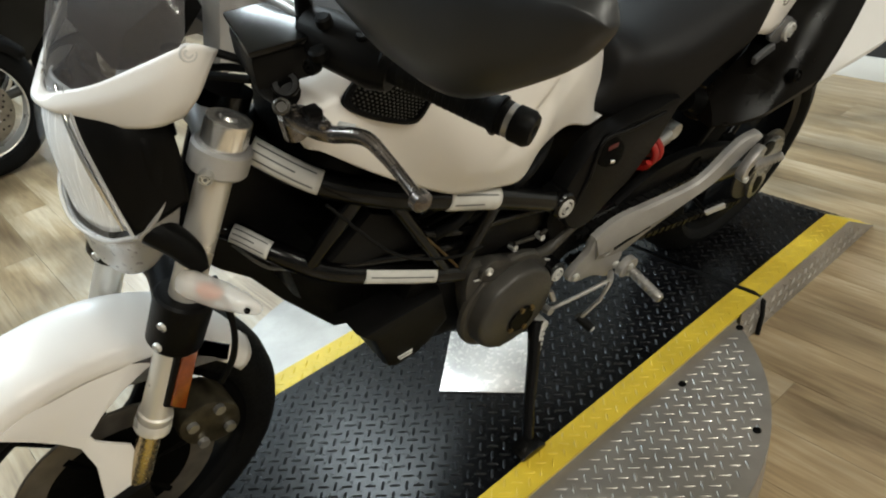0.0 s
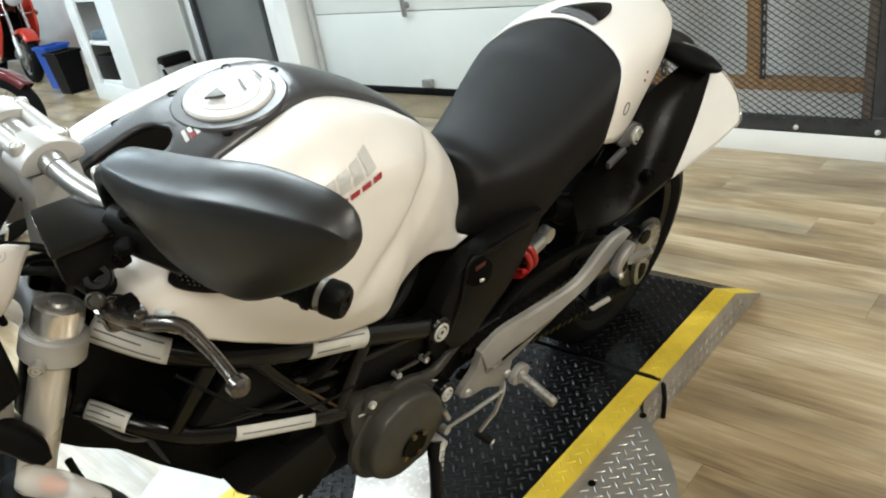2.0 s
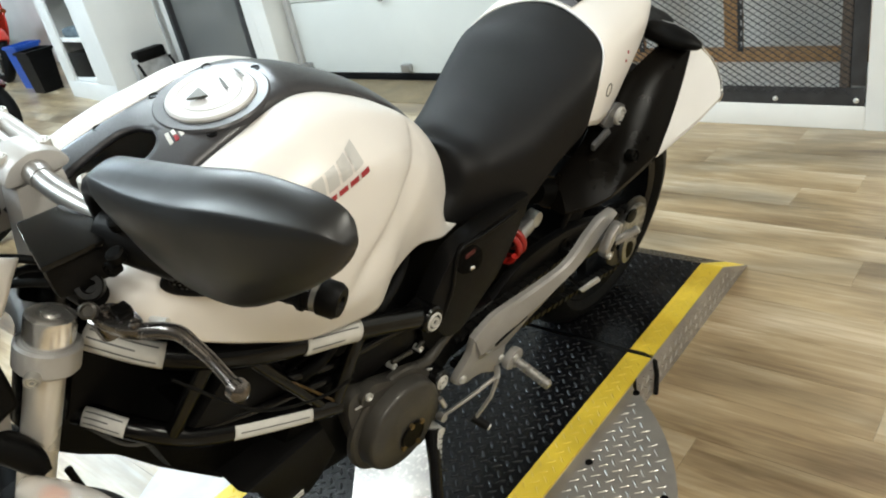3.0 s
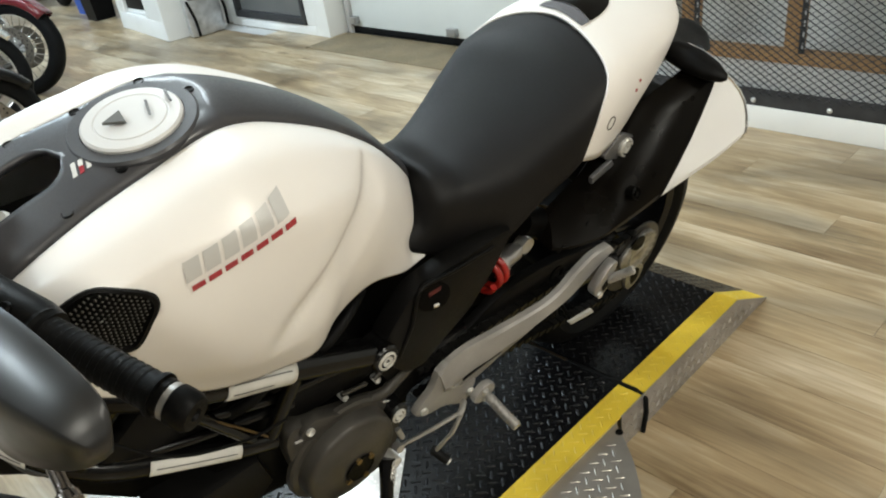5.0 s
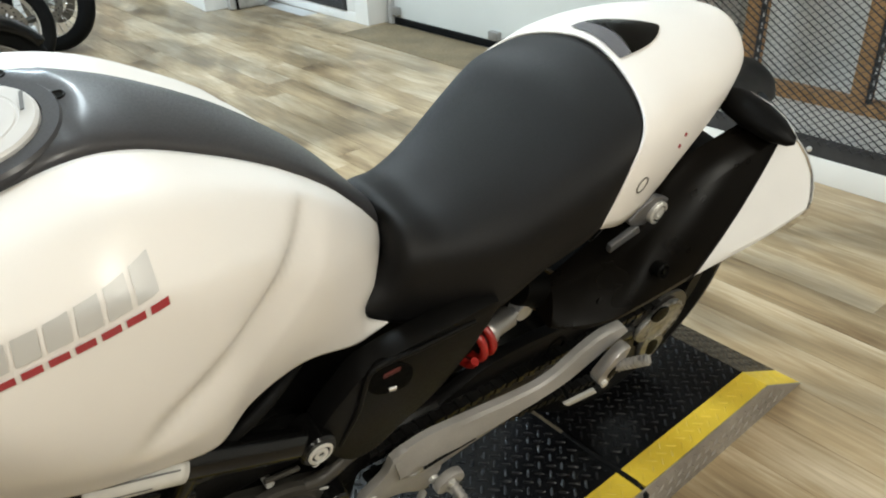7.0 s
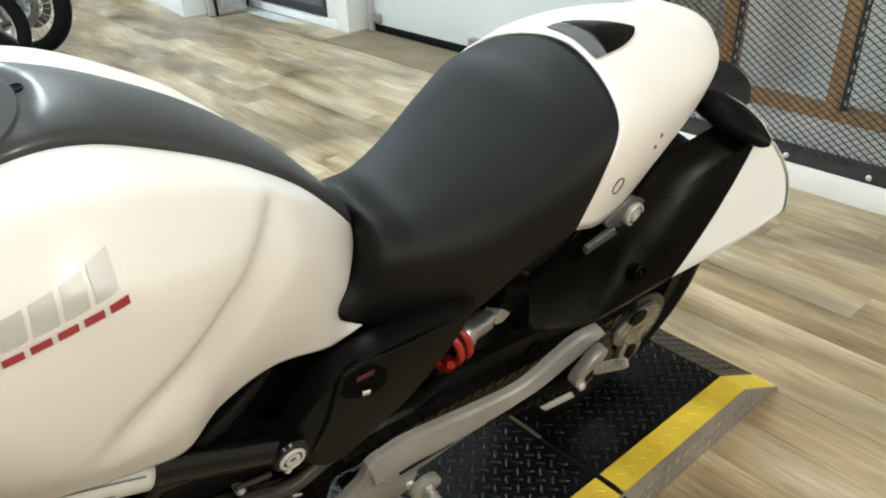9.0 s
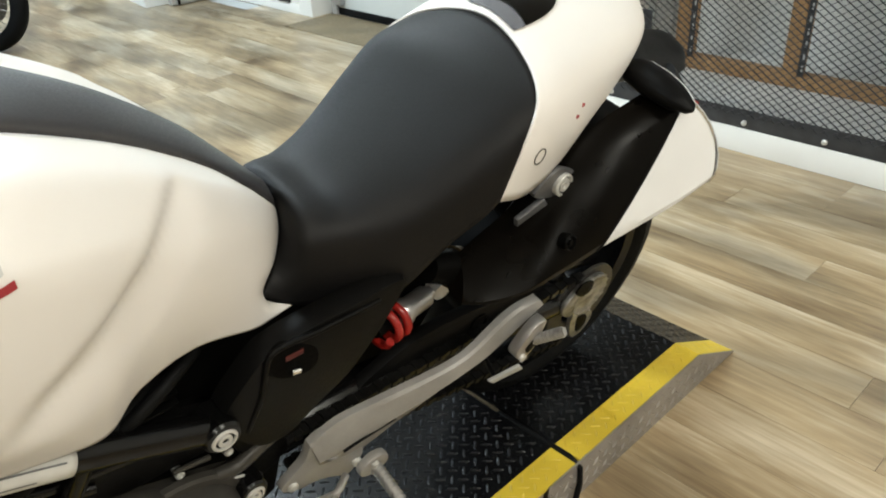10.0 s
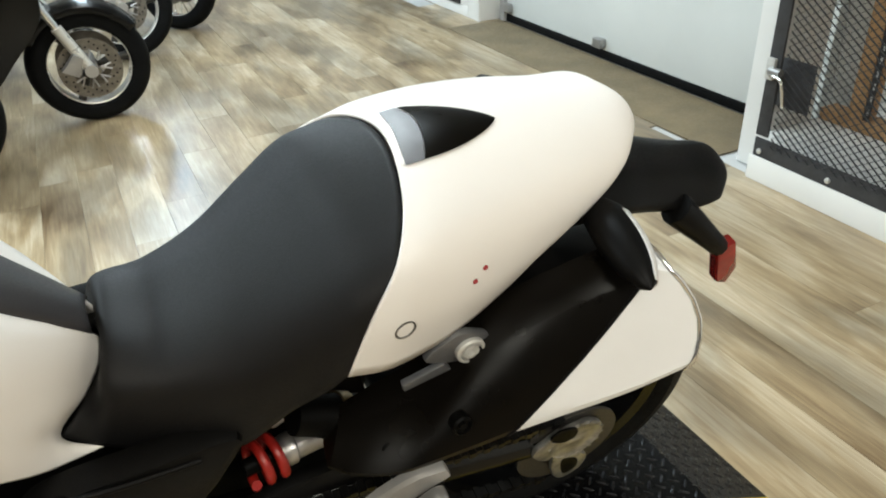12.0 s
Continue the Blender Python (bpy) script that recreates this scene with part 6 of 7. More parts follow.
for s, top in FT.items():
    fk = lathe("fork_leg", [(0.0, 0.0), (0.0, 0.0215), (0.455, 0.0215), (0.455, 0.0)], top, FD, FORK, bike, "silver upside-down fork leg", n=32)
    lathe("fork_cap", [(-0.030, 0.0), (-0.030, 0.010), (-0.027, 0.0115), (-0.0275, 0.020), (-0.026, 0.0265), (-0.022, 0.0275), (0.012, 0.0275), (0.014, 0.022)], top, FD, FORK_CAP, fk, "bright fork cap", n=36)
    lathe("top_clamp", [(0.008, 0.022), (0.006, 0.033), (0.009, 0.036), (0.036, 0.036), (0.040, 0.033), (0.040, 0.0215)], top, FD, ALU_MATT, fk, "grey top clamp ring", n=32)
    lathe("bottom_clamp", [(0.225, 0.021), (0.225, 0.036), (0.229, 0.039), (0.300, 0.037), (0.307, 0.032), (0.307, 0.0215)], top, FD, BLACK, fk, "black bottom clamp ring", n=32)
    lathe("fork_ring", [(0.433, 0.0215), (0.435, 0.0245), (0.445, 0.025), (0.449, 0.0225), (0.455, 0.026), (0.465, 0.026), (0.468, 0.018)], top, FD, FORK, fk, n=32)
    lathe("stanchion", [(0.465, 0.0165), (0.62, 0.0165)], top, FD, GOLD, fk, "worn gold lower fork tube", n=24)
    foot = top + FD * 0.62
    slab("axle_clamp", [(foot.x - 0.035, foot.z + 0.04), (foot.x + 0.025, foot.z + 0.05), (foot.x + 0.028, foot.z - 0.06), (foot.x - 0.04, foot.z - 0.07)], top.y - 0.022, top.y + 0.022, BLACK, fk, bevel=0.008)
    for k in range(2):
        bolt(top + FD * (0.247 + 0.034 * k) + Vector((-0.034, -0.017, 0)), (-0.9, -0.45, 0), 0.0068, fk, STEEL, "", 0.004)
    bolt(top + FD * 0.024 + Vector((-0.030, -0.026, 0)), (-0.6, -0.8, 0), 0.009, fk, STEEL)
# top and bottom yokes
t0, t1 = FT[-1], FT[1]
yoke = tube("top_yoke", [t0 + FD * 0.024 + Vector((-0.005, 0, 0)), (t0 + t1) / 2 + FD * 0.024 + Vector((0.028, 0, 0)), t1 + FD * 0.024 + Vector((-0.005, 0, 0))], [0.020, 0.026, 0.020], ALU_MATT, bike, "grey top yoke", n=12, steps=14)
tube("bottom_yoke", [t0 + FD * 0.265, (t0 + t1) / 2 + FD * 0.265 + Vector((0.03, 0, 0)), t1 + FD * 0.265], [0.030, 0.034, 0.030], BLACK, bike, "black bottom yoke", n=12, steps=14)
# amber side reflector on the fork
slab("reflector_holder", [(-0.311, 0.588), (-0.340, 0.598), (-0.379, 0.494), (-0.352, 0.466)], -0.078, -0.066, BLACK, bike, "black reflector holder", bevel=0.003)
slab("side_reflector", [(-0.317, 0.580), (-0.336, 0.588), (-0.371, 0.496), (-0.354, 0.476)], -0.083, -0.0765, AMBER, bike, "amber side reflector on the fork", bevel=0.002)

# front wheel
FW = (-0.455, SY, 0.290)
disc_at = (-0.455, SY - 0.055, 0.290)
front = cast_wheel("front_wheel", FW, 0.291, 0.124, 0.210, bike, BLACK_GLOSS, 5, "black cast front wheel", disc=0.155, disc_side=-1)
lathe("disc_carrier", [(-0.002, 0.03), (-0.002, 0.114), (0.002, 0.114), (0.002, 0.03)], disc_at, (0, 1, 0), ENGINE_DARK, front, n=40)
slab("brake_caliper", smooth_outline([(-0.36, 0.40), (-0.31, 0.415), (-0.27, 0.37), (-0.275, 0.32), (-0.32, 0.315), (-0.36, 0.35)], 24), -0.052, 0.01, mat("worn_caliper", (0.040, 0.033, 0.020), 0.4, metal=0.5, vary=0.6, scale=40), bike, "worn metal front brake caliper", bevel=0.008)
for a, z in ((-0.345, 0.385), (-0.30, 0.395), (-0.29, 0.34), (-0.335, 0.335)):
    lathe("caliper_bolt", [(0, 0.009), (0.008, 0.009), (0.008, 0)], (a, -0.052, z), (0, -1, 0), ALU, bike, n=10)
tube("brake_hose", [(-0.26, -0.03, 0.64), (-0.255, -0.055, 0.57), (-0.262, -0.055, 0.50), (-0.285, -0.045, 0.44)], 0.005, RUBBER, bike, "black brake hose", n=8, steps=20)

# front mudguard: crown and two side plates
FG = []
for k in range(15):
    a = radians(30 + k * 9.6)
    r = 0.298 - 0.012 * max(0.0, (75 - (30 + k * 9.6)) / 45)
    e = Vector((math.cos(a), 0, math.sin(a)))
    c = Vector(FW)
    P = lambda y, q: tuple(c + e * q + Vector((0, y, 0)))
    FG.append([P(-0.072, r - 0.042), P(-0.071, r - 0.026), P(-0.060, r - 0.011), P(-0.032, r - 0.002), P(0, r + 0.001), P(0.030, r - 0.005), P(0.054, r - 0.018), P(0.062, r - 0.036), P(0.064, r - 0.052)])
fender = sheet("front_mudguard", FG, 52, 33, WHITE, bike, "pearl white front mudguard", 0.004)
arc = [(FW[0] + 0.262 * math.cos(radians(a)), FW[2] + 0.262 * math.sin(radians(a))) for a in range(44, 118, 8)]
inner = [(-0.566, 0.520), (-0.535, 0.495), (-0.509, 0.470), (-0.490, 0.446), (-0.482, 0.400), (-0.490, 0.340), (-0.500, 0.270), (-0.448, 0.245), (-0.440, 0.310), (-0.428, 0.385), (-0.430, 0.408), (-0.452, 0.428), (-0.470, 0.446), (-0.473, 0.460), (-0.450, 0.482), (-0.415, 0.505), (-0.376, 0.522), (-0.330, 0.532), (-0.290, 0.522), (-0.258, 0.494)]
y = SY - 0.0735
ms = slab("mudguard_side", arc + inner, y - 0.0025, y + 0.0025, WHITE, fender, bevel=0.0015)
for q in ms.data.vertices:
    q.co.y -= (0.52 - q.co.z) * 0.18
bolt((-0.462, SY - 0.122, 0.300), (0, -1, 0), 0.010, fender, STEEL)

# headlight and nose: drawn in a little on the far side
def slim(rows_):
    return [[(x if x > -0.30 else -0.30 + (x + 0.30) * 0.90, y if y < SY else SY + (y - SY) * 0.86, z) for x, y, z in r] for r in rows_]



shell = sheet("headlight", slim([
    [(-0.300, SY - 0.075, 0.925), (-0.320, SY - 0.05, 0.945), (-0.335, SY, 0.950), (-0.320, SY + 0.05, 0.945), (-0.300, SY + 0.075, 0.925)],
    [(-0.292, SY - 0.108, 0.895), (-0.325, SY - 0.098, 0.900), (-0.335, SY, 0.905), (-0.325, SY + 0.098, 0.900), (-0.292, SY + 0.108, 0.895)],
    [(-0.290, SY - 0.114, 0.840), (-0.330, SY - 0.108, 0.835), (-0.345, SY, 0.832), (-0.330, SY + 0.108, 0.835), (-0.290, SY + 0.114, 0.840)],
    [(-0.300, SY - 0.105, 0.790), (-0.335, SY - 0.095, 0.780), (-0.350, SY, 0.775), (-0.335, SY + 0.095, 0.780), (-0.300, SY + 0.105, 0.790)],
]), 20, 25, BLACK, bike, "headlight with clear lens and silver lower shell", 0.006)
# silver lower shell
sheet("lower_shell", slim([
    [(-0.290, SY - 0.118, 0.845), (-0.350, SY - 0.117, 0.788), (-0.384, SY - 0.074, 0.765), (-0.399, SY, 0.754), (-0.384, SY + 0.074, 0.765), (-0.350, SY + 0.117, 0.788), (-0.290, SY + 0.118, 0.845)],
    [(-0.295, SY - 0.116, 0.805), (-0.345, SY - 0.108, 0.762), (-0.376, SY - 0.066, 0.740), (-0.391, SY, 0.728), (-0.376, SY + 0.066, 0.740), (-0.345, SY + 0.108, 0.762), (-0.295, SY + 0.116, 0.805)],
    [(-0.305, SY - 0.100, 0.748), (-0.345, SY - 0.092, 0.712), (-0.374, SY - 0.060, 0.696), (-0.386, SY, 0.690), (-0.374, SY + 0.060, 0.696), (-0.345, SY + 0.092, 0.712), (-0.305, SY + 0.100, 0.748)],
    [(-0.320, SY - 0.055, 0.712), (-0.342, SY - 0.050, 0.686), (-0.358, SY - 0.034, 0.674), (-0.365, SY, 0.668), (-0.358, SY + 0.034, 0.674), (-0.342, SY + 0.050, 0.686), (-0.320, SY + 0.055, 0.712)],
]), 22, 31, SILVER_PAINT, shell, "silver lower headlight shell", 0.005)
LN = [
    [(-0.366, SY - 0.034, 0.940), (-0.375, SY - 0.018, 0.943), (-0.379, SY, 0.944), (-0.375, SY + 0.018, 0.943), (-0.366, SY + 0.034, 0.940)],
    [(-0.374, SY - 0.062, 0.905), (-0.398, SY - 0.036, 0.905), (-0.407, SY, 0.905), (-0.398, SY + 0.036, 0.905), (-0.374, SY + 0.062, 0.905)],
    [(-0.370, SY - 0.088, 0.858), (-0.404, SY - 0.054, 0.853), (-0.419, SY, 0.850), (-0.404, SY + 0.054, 0.853), (-0.370, SY + 0.088, 0.858)],
    [(-0.356, SY - 0.114, 0.790), (-0.396, SY - 0.072, 0.768), (-0.414, SY, 0.756), (-0.396, SY + 0.072, 0.768), (-0.356, SY + 0.114, 0.790)],
]
SP = [
    [(-0.367, SY - 0.034, 0.940), (-0.330, SY - 0.070, 0.942), (-0.285, SY - 0.090, 0.935)],
    [(-0.374, SY - 0.0625, 0.905), (-0.335, SY - 0.099, 0.902), (-0.283, SY - 0.114, 0.893)],
    [(-0.370, SY - 0.0885, 0.858), (-0.332, SY - 0.114, 0.852), (-0.282, SY - 0.119, 0.842)],
    [(-0.356, SY - 0.1145, 0.790), (-0.325, SY - 0.119, 0.800), (-0.284, SY - 0.121, 0.815)],
]
LN = slim([[(-0.358 + (x + 0.358) * 0.72, y, z) for x, y, z in r] for r in LN])
SP = slim(SP)
sheet("side_panel", SP, 18, 12, BLACK, shell, "black side panel", 0.003, True, SY)
for sg in (-1, 1):
    tube("lens_rim", [(x - 0.002, SY + sg * (SY - y + 0.001) * (0.86 if sg > 0 else 1), z) for x, y, z in (r[0] for r in LN)], 0.0022, CAP_CLEAR, shell, "clear lens rim", n=8, steps=18)
    tube("reflector_fin", [(x - 0.006, SY + sg * (SY - y - 0.016) * (0.86 if sg > 0 else 1), z) for x, y, z in (r[0] for r in LN)], [0.002, 0.003, 0.004, 0.002], CHROME, shell, "chrome reflector fin", n=8, steps=18)
tube("lens_lip", slim([[(-0.352, SY - 0.116, 0.787), (-0.386, SY - 0.073, 0.766), (-0.400, SY, 0.755), (-0.386, SY + 0.073, 0.766), (-0.352, SY + 0.116, 0.787)]])[0], 0.0030, CAP_CLEAR, shell, "clear lens lip", n=8, steps=24)
lens = sheet("lens", LN, 26, 31, LENS, shell, "clear headlight lens", 0.0)
RFL = [[(x * 0.94 - 0.338 * 0.06 + 0.004, SY + (y - SY) * 0.95, 0.87 + (z - 0.87) * 0.95) for x, y, z in row] for row in LN]
# near-white, hardly metallic base stands in for the bowl's bright reflections
sheet("reflector_bowl", RFL, 26, 31, mat("reflector_pale", (0.94, 0.95, 0.97), 0.25, metal=0.15, vary=0.06, scale=14, bump=0.25, bump_scale=70, stretch=(1, 4, 0.3)), shell, "bright reflector bowl", 0.003)

# nose cowl with smoked screen
NC = [
    [(-0.232, SY - 0.142, 1.000), (-0.245, SY - 0.146, 0.985), (-0.262, SY - 0.144, 0.955), (-0.276, SY - 0.132, 0.930)],
    [(-0.262, SY - 0.140, 1.012), (-0.278, SY - 0.140, 0.985), (-0.292, SY - 0.134, 0.948), (-0.302, SY - 0.122, 0.922)],
    [(-0.298, SY - 0.112, 0.990), (-0.318, SY - 0.110, 0.960), (-0.328, SY - 0.100, 0.930), (-0.332, SY - 0.092, 0.914)],
    [(-0.342, SY - 0.070, 0.958), (-0.358, SY - 0.066, 0.938), (-0.364, SY - 0.060, 0.922), (-0.362, SY - 0.056, 0.914)],
    [(-0.370, SY - 0.030, 0.938), (-0.384, SY - 0.028, 0.925), (-0.388, SY - 0.026, 0.919), (-0.384, SY - 0.025, 0.914)],
    [(-0.378, SY, 0.926), (-0.392, SY, 0.923), (-0.395, SY, 0.918), (-0.390, SY, 0.914)],
]
nose = sheet("nose_cowl", slim(NC + [[(x, 2 * SY - y, z) for x, y, z in r] for r in NC[-2::-1]]), 61, 13, WHITE, bike, "pearl white nose cowl", 0.005)
SC = [
    [(-0.378, SY, 0.928), (-0.352, SY, 1.000), (-0.320, SY, 1.065), (-0.285, SY, 1.112)],
    [(-0.368, SY - 0.034, 0.932), (-0.342, SY - 0.036, 1.005), (-0.312, SY - 0.036, 1.064), (-0.280, SY - 0.033, 1.107)],
    [(-0.342, SY - 0.072, 0.945), (-0.318, SY - 0.072, 1.010), (-0.292, SY - 0.068, 1.058), (-0.268, SY - 0.060, 1.092)],
    [(-0.300, SY - 0.108, 0.968), (-0.284, SY - 0.104, 1.015), (-0.266, SY - 0.096, 1.048), (-0.252, SY - 0.082, 1.070)],
    [(-0.262, SY - 0.132, 1.006), (-0.256, SY - 0.124, 1.022), (-0.248, SY - 0.114, 1.036), (-0.242, SY - 0.104, 1.046)],
]
sheet("windscreen", slim([[(x, 2 * SY - y, z) for x, y, z in r] for r in SC[:0:-1]] + SC), 45, 17, SMOKE, nose, "clear smoked windscreen", 0.003)
bolt((-0.262, SY - 0.138, 1.003), (-0.2, -1, 0.3), 0.009, nose, CAP, "", 0.004)
bolt((-0.352, SY - 0.028, 0.952), (-1, -0.4, 0.4), 0.006, nose, ENGINE_DARK, "", 0.003)
# instrument pod
slab("instrument_pod", [(-0.315, 0.965), (-0.30, 1.005), (-0.225, 1.045), (-0.21, 1.01), (-0.26, 0.955)], SY - 0.075, SY + 0.075, BLACK, bike, "black instrument pod", bevel=0.012)
box("display", (-0.285, SY - 0.055, 1.012), (-0.235, SY + 0.055, 1.018), mat("display_glass", (0.03, 0.035, 0.035), 0.1), bike, "dark display", bevel=0.002, turn=pose(0, 0, 0, 0, -26, 0))

# handlebar
BZ = 1.032
bar = tube("handlebar", [(-0.087, -0.366, 1.016), (-0.118, -0.29, 1.024), (-0.155, -0.18, 1.036), (-0.172, -0.10, 1.043), (-0.170, -0.03, 1.040), (-0.168, SY, BZ + 0.006), (-0.170, 0.13, 1.040), (-0.172, 0.20, 1.043), (-0.155, 0.28, 1.036), (-0.11, 0.40, 1.018), (-0.078, 0.478, 1.010)], 0.0115, ALU, bike, "silver tapered handlebar", n=16, steps=60)
tube("bar_bulge", [(-0.171, -0.045, 1.0405), (-0.168, -0.01, 1.039), (-0.168, SY, 1.038), (-0.168, 0.11, 1.039), (-0.171, 0.145, 1.0405)], [0.0125, 0.0155, 0.0155, 0.0155, 0.0125], ALU, bar, n=18, steps=20)
for y in (0.0, 0.1):
    slab("riser", [(-0.205, 0.925), (-0.192, 1.028), (-0.140, 1.032), (-0.128, 0.925)], y - 0.022, y + 0.022, ALU_MATT, bike, "grey handlebar riser", bevel=0.006)
    slab("bar_clamp", smooth_outline([(-0.198, 1.032), (-0.192, 1.052), (-0.168, 1.062), (-0.142, 1.054), (-0.135, 1.034)], 24), y - 0.024, y + 0.024, ALU_MATT, bike, "grey handlebar clamp", bevel=0.004)
    for dx in (-0.022, 0.024):
        bolt((-0.168 + dx, y, 1.053), (0, 0, 1), 0.0085, bike, STEEL)
for dx in (-0.020, 0.022):
    tube("clamp_bridge", [(-0.168 + dx, 0.0, 1.049), (-0.168 + dx, 0.1, 1.049)], 0.010, ALU_MATT, bike, n=10)


def grip(m):
    f = (lambda p: p) if m < 0 else (lambda p: (p[0], 2 * SY - p[1], p[2]))
    a, b = Vector(f((-0.137, -0.240, 1.030))), Vector(f((-0.092, -0.352, 1.017)))
    g = tube("grip", [a.lerp(b, t) for t in (0, 0.03, 0.06, 0.5, 0.94, 0.97, 1.0)], [0.020, 0.021, 0.0165, 0.0158, 0.0162, 0.019, 0.019], RUBBER, bike, "black rubber grip", n=22)
    for k in range(14):
        p = a.lerp(b, 0.12 + 0.058 * k)
        lathe("grip_rib", [(-0.0016, 0.0158), (-0.001, 0.0165), (0.001, 0.0165), (0.0016, 0.0158)], p, b - a, RUBBER, g, n=18)
    d = (b - a).normalized()
    lathe("bar_end", [(0.001, 0.0), (0.001, 0.0165), (0.006, 0.0165), (0.008, 0.0145), (0.012, 0.0145), (0.014, 0.0172), (0.028, 0.0172), (0.033, 0.014), (0.033, 0.006), (0.030, 0.005), (0.030, 0)], b, d, BLACK, g, "black bar end weight", n=24)
    lathe("bar_end_ring", [(0.0075, 0.0160), (0.0125, 0.0160), (0.0125, 0.0140)], b, d, ALU, g, n=24)
    return g


grip(-1)
grip(1)
# left switchgear
sw = tube("switch_housing", [(-0.168, -0.160, 1.036), (-0.162, -0.180, 1.034), (-0.140, -0.232, 1.026), (-0.132, -0.248, 1.024)], [0.022, 0.027, 0.027, 0.022], BLACK, bike, "black left switch cluster", n=18)
for p, r in (((-0.172, -0.195, 1.056), 0.008), ((-0.150, -0.225, 1.046), 0.007), ((-0.185, -0.205, 1.032), 0.009)):
    lathe("switch_button", [(0, r), (0.008, r), (0.010, r * 0.7), (0.010, 0)], p, (-0.3, 0, 1), ENGINE_DARK, sw, n=12)
bolt((-0.190, -0.200, 1.022), (-1, -0.3, 0), 0.008, sw, ENGINE_DARK)
# clutch reservoir and master cylinder
rs = box("fluid_reservoir", (-0.230, -0.180, 0.996), (-0.172, -0.102, 1.034), BLACK, bike, "black clutch fluid reservoir", bevel=0.008, turn=pose(0, 0, 0, 0, -6, -12))
box("reservoir_lid", (-0.233, -0.183, 1.035), (-0.169, -0.099, 1.042), BLACK_GLOSS, rs, "glossy black lid", bevel=0.003, turn=pose(0, 0, 0, 0, -6, -12))
mc = tube("master_cylinder", [(-0.195, -0.10, 0.978), (-0.205, -0.15, 0.982), (-0.207, -0.178, 0.986)], [0.016, 0.018, 0.015], BLACK, bike, "black clutch master cylinder", n=14)
lathe("perch_eye", [(-0.012, 0.0135), (0.004, 0.0135), (0.006, 0.012), (0.006, 0.007), (-0.002, 0.006), (-0.002, 0)], (-0.208, -0.178, 0.998), (-0.35, -0.65, 0.6), BLACK, mc, n=22)
lathe("banjo_bolt", [(-0.004, 0.0085), (0.004, 0.0085), (0.006, 0.006), (0.002, 0.005), (0.002, 0)], (-0.220, -0.190, 0.983), (-0.5, -0.6, 0.6), ENGINE, mc, n=16)
lathe("clamp_bolt", [(-0.01, 0.006), (0.004, 0.006), (0.006, 0.004), (0.006, 0)], (-0.160, -0.166, 1.024), (-0.6, -0.6, 0.4), ALU, mc, n=14)
lathe("pivot_bolt", [(-0.015, 0.0), (-0.015, 0.0125), (0.012, 0.0125), (0.014, 0.007), (0.014, 0)], (-0.208, -0.186, 0.958), (-0.2, 0, 1), LEVER, mc, n=16)
bk = slab("lever_bracket", smooth_outline([(-0.220, -0.188), (-0.198, -0.184), (-0.188, -0.212), (-0.196, -0.244), (-0.212, -0.226)], 24), 0.964, 0.976, LEVER, bike, "lever pivot bracket", bevel=0.003, axis="z")
box("lever_adjuster", (-0.206, -0.216, 0.975), (-0.190, -0.200, 0.984), BLACK, bk, bevel=0.003)
for px, py in ((-0.208, -0.193), (-0.199, -0.231)):
    lathe("pivot_screw", [(0, 0.0062), (0.004, 0.0062), (0.005, 0.004), (0.003, 0.003), (0.003, 0)], (px, py, 0.976), (0, 0, 1), LEVER, bk, n=12)
lathe("adjuster_screw", [(0, 0.004), (0.02, 0.004), (0.02, 0)], (-0.185, -0.235, 0.975), (0.3, -0.9, 0.2), STEEL, bk, n=8)
lv = [(-0.199, -0.222, 0.966), (-0.195, -0.240, 0.971), (-0.187, -0.262, 0.980), (-0.181, -0.277, 0.981), (-0.178, -0.294, 0.975), (-0.176, -0.312, 0.968), (-0.177, -0.332, 0.964), (-0.178, -0.343, 0.962)]
cl = tube("clutch_lever", lv, [0.0085, 0.0085, 0.0078, 0.0075, 0.0066, 0.0060, 0.0058, 0.0060], LEVER, bike, "dark grey dog-leg clutch lever with ball end", n=12, steps=34)
lathe("lever_ball", [(-0.011, 0.0), (-0.009, 0.006), (-0.004, 0.0105), (0.004, 0.0105), (0.009, 0.006), (0.011, 0)], (-0.179, -0.352, 0.961), (0, -1, -0.05), LEVER, cl, n=16)
for k, pts in enumerate(([(-0.215, -0.12, 0.975), (-0.25, -0.07, 0.965), (-0.27, -0.02, 0.93), (-0.26, 0.01, 0.85)], [(-0.195, -0.10, 0.975), (-0.235, -0.06, 0.985), (-0.27, -0.01, 0.97), (-0.28, 0.03, 0.90)], [(-0.16, -0.17, 1.02), (-0.19, -0.10, 0.97), (-0.22, -0.04, 0.95), (-0.24, 0.02, 0.90)])):
    tube("cable", pts, 0.0045, RUBBER, bike, n=8, steps=18)

# mirrors
ma, mb = Vector((-0.189, -0.223, 1.124)), Vector((-0.163, -0.496, 1.183))
prof = [(0.0, 0.06, 0.06), (0.04, 0.46, 0.22), (0.2, 0.76, 0.42), (0.42, 0.96, 0.84), (0.65, 1.02, 1.12), (0.84, 0.76, 0.80), (0.95, 0.45, 0.45), (1.0, 0.06, 0.06)]
# section of the shell: thickness (+ to the rear) and height, as a share of the full height
SEC = [(0.014, -0.86), (0.017, 0.0), (0.018, 0.90), (0.016, 1.0), (0.010, 1.0), (-0.004, 0.86), (-0.0155, 0.66), (-0.0175, 0.60), (-0.0180, 0.3), (-0.0175, 0.0), (-0.0155, -0.45), (-0.010, -0.85), (-0.002, -0.99), (0.008, -0.98)]


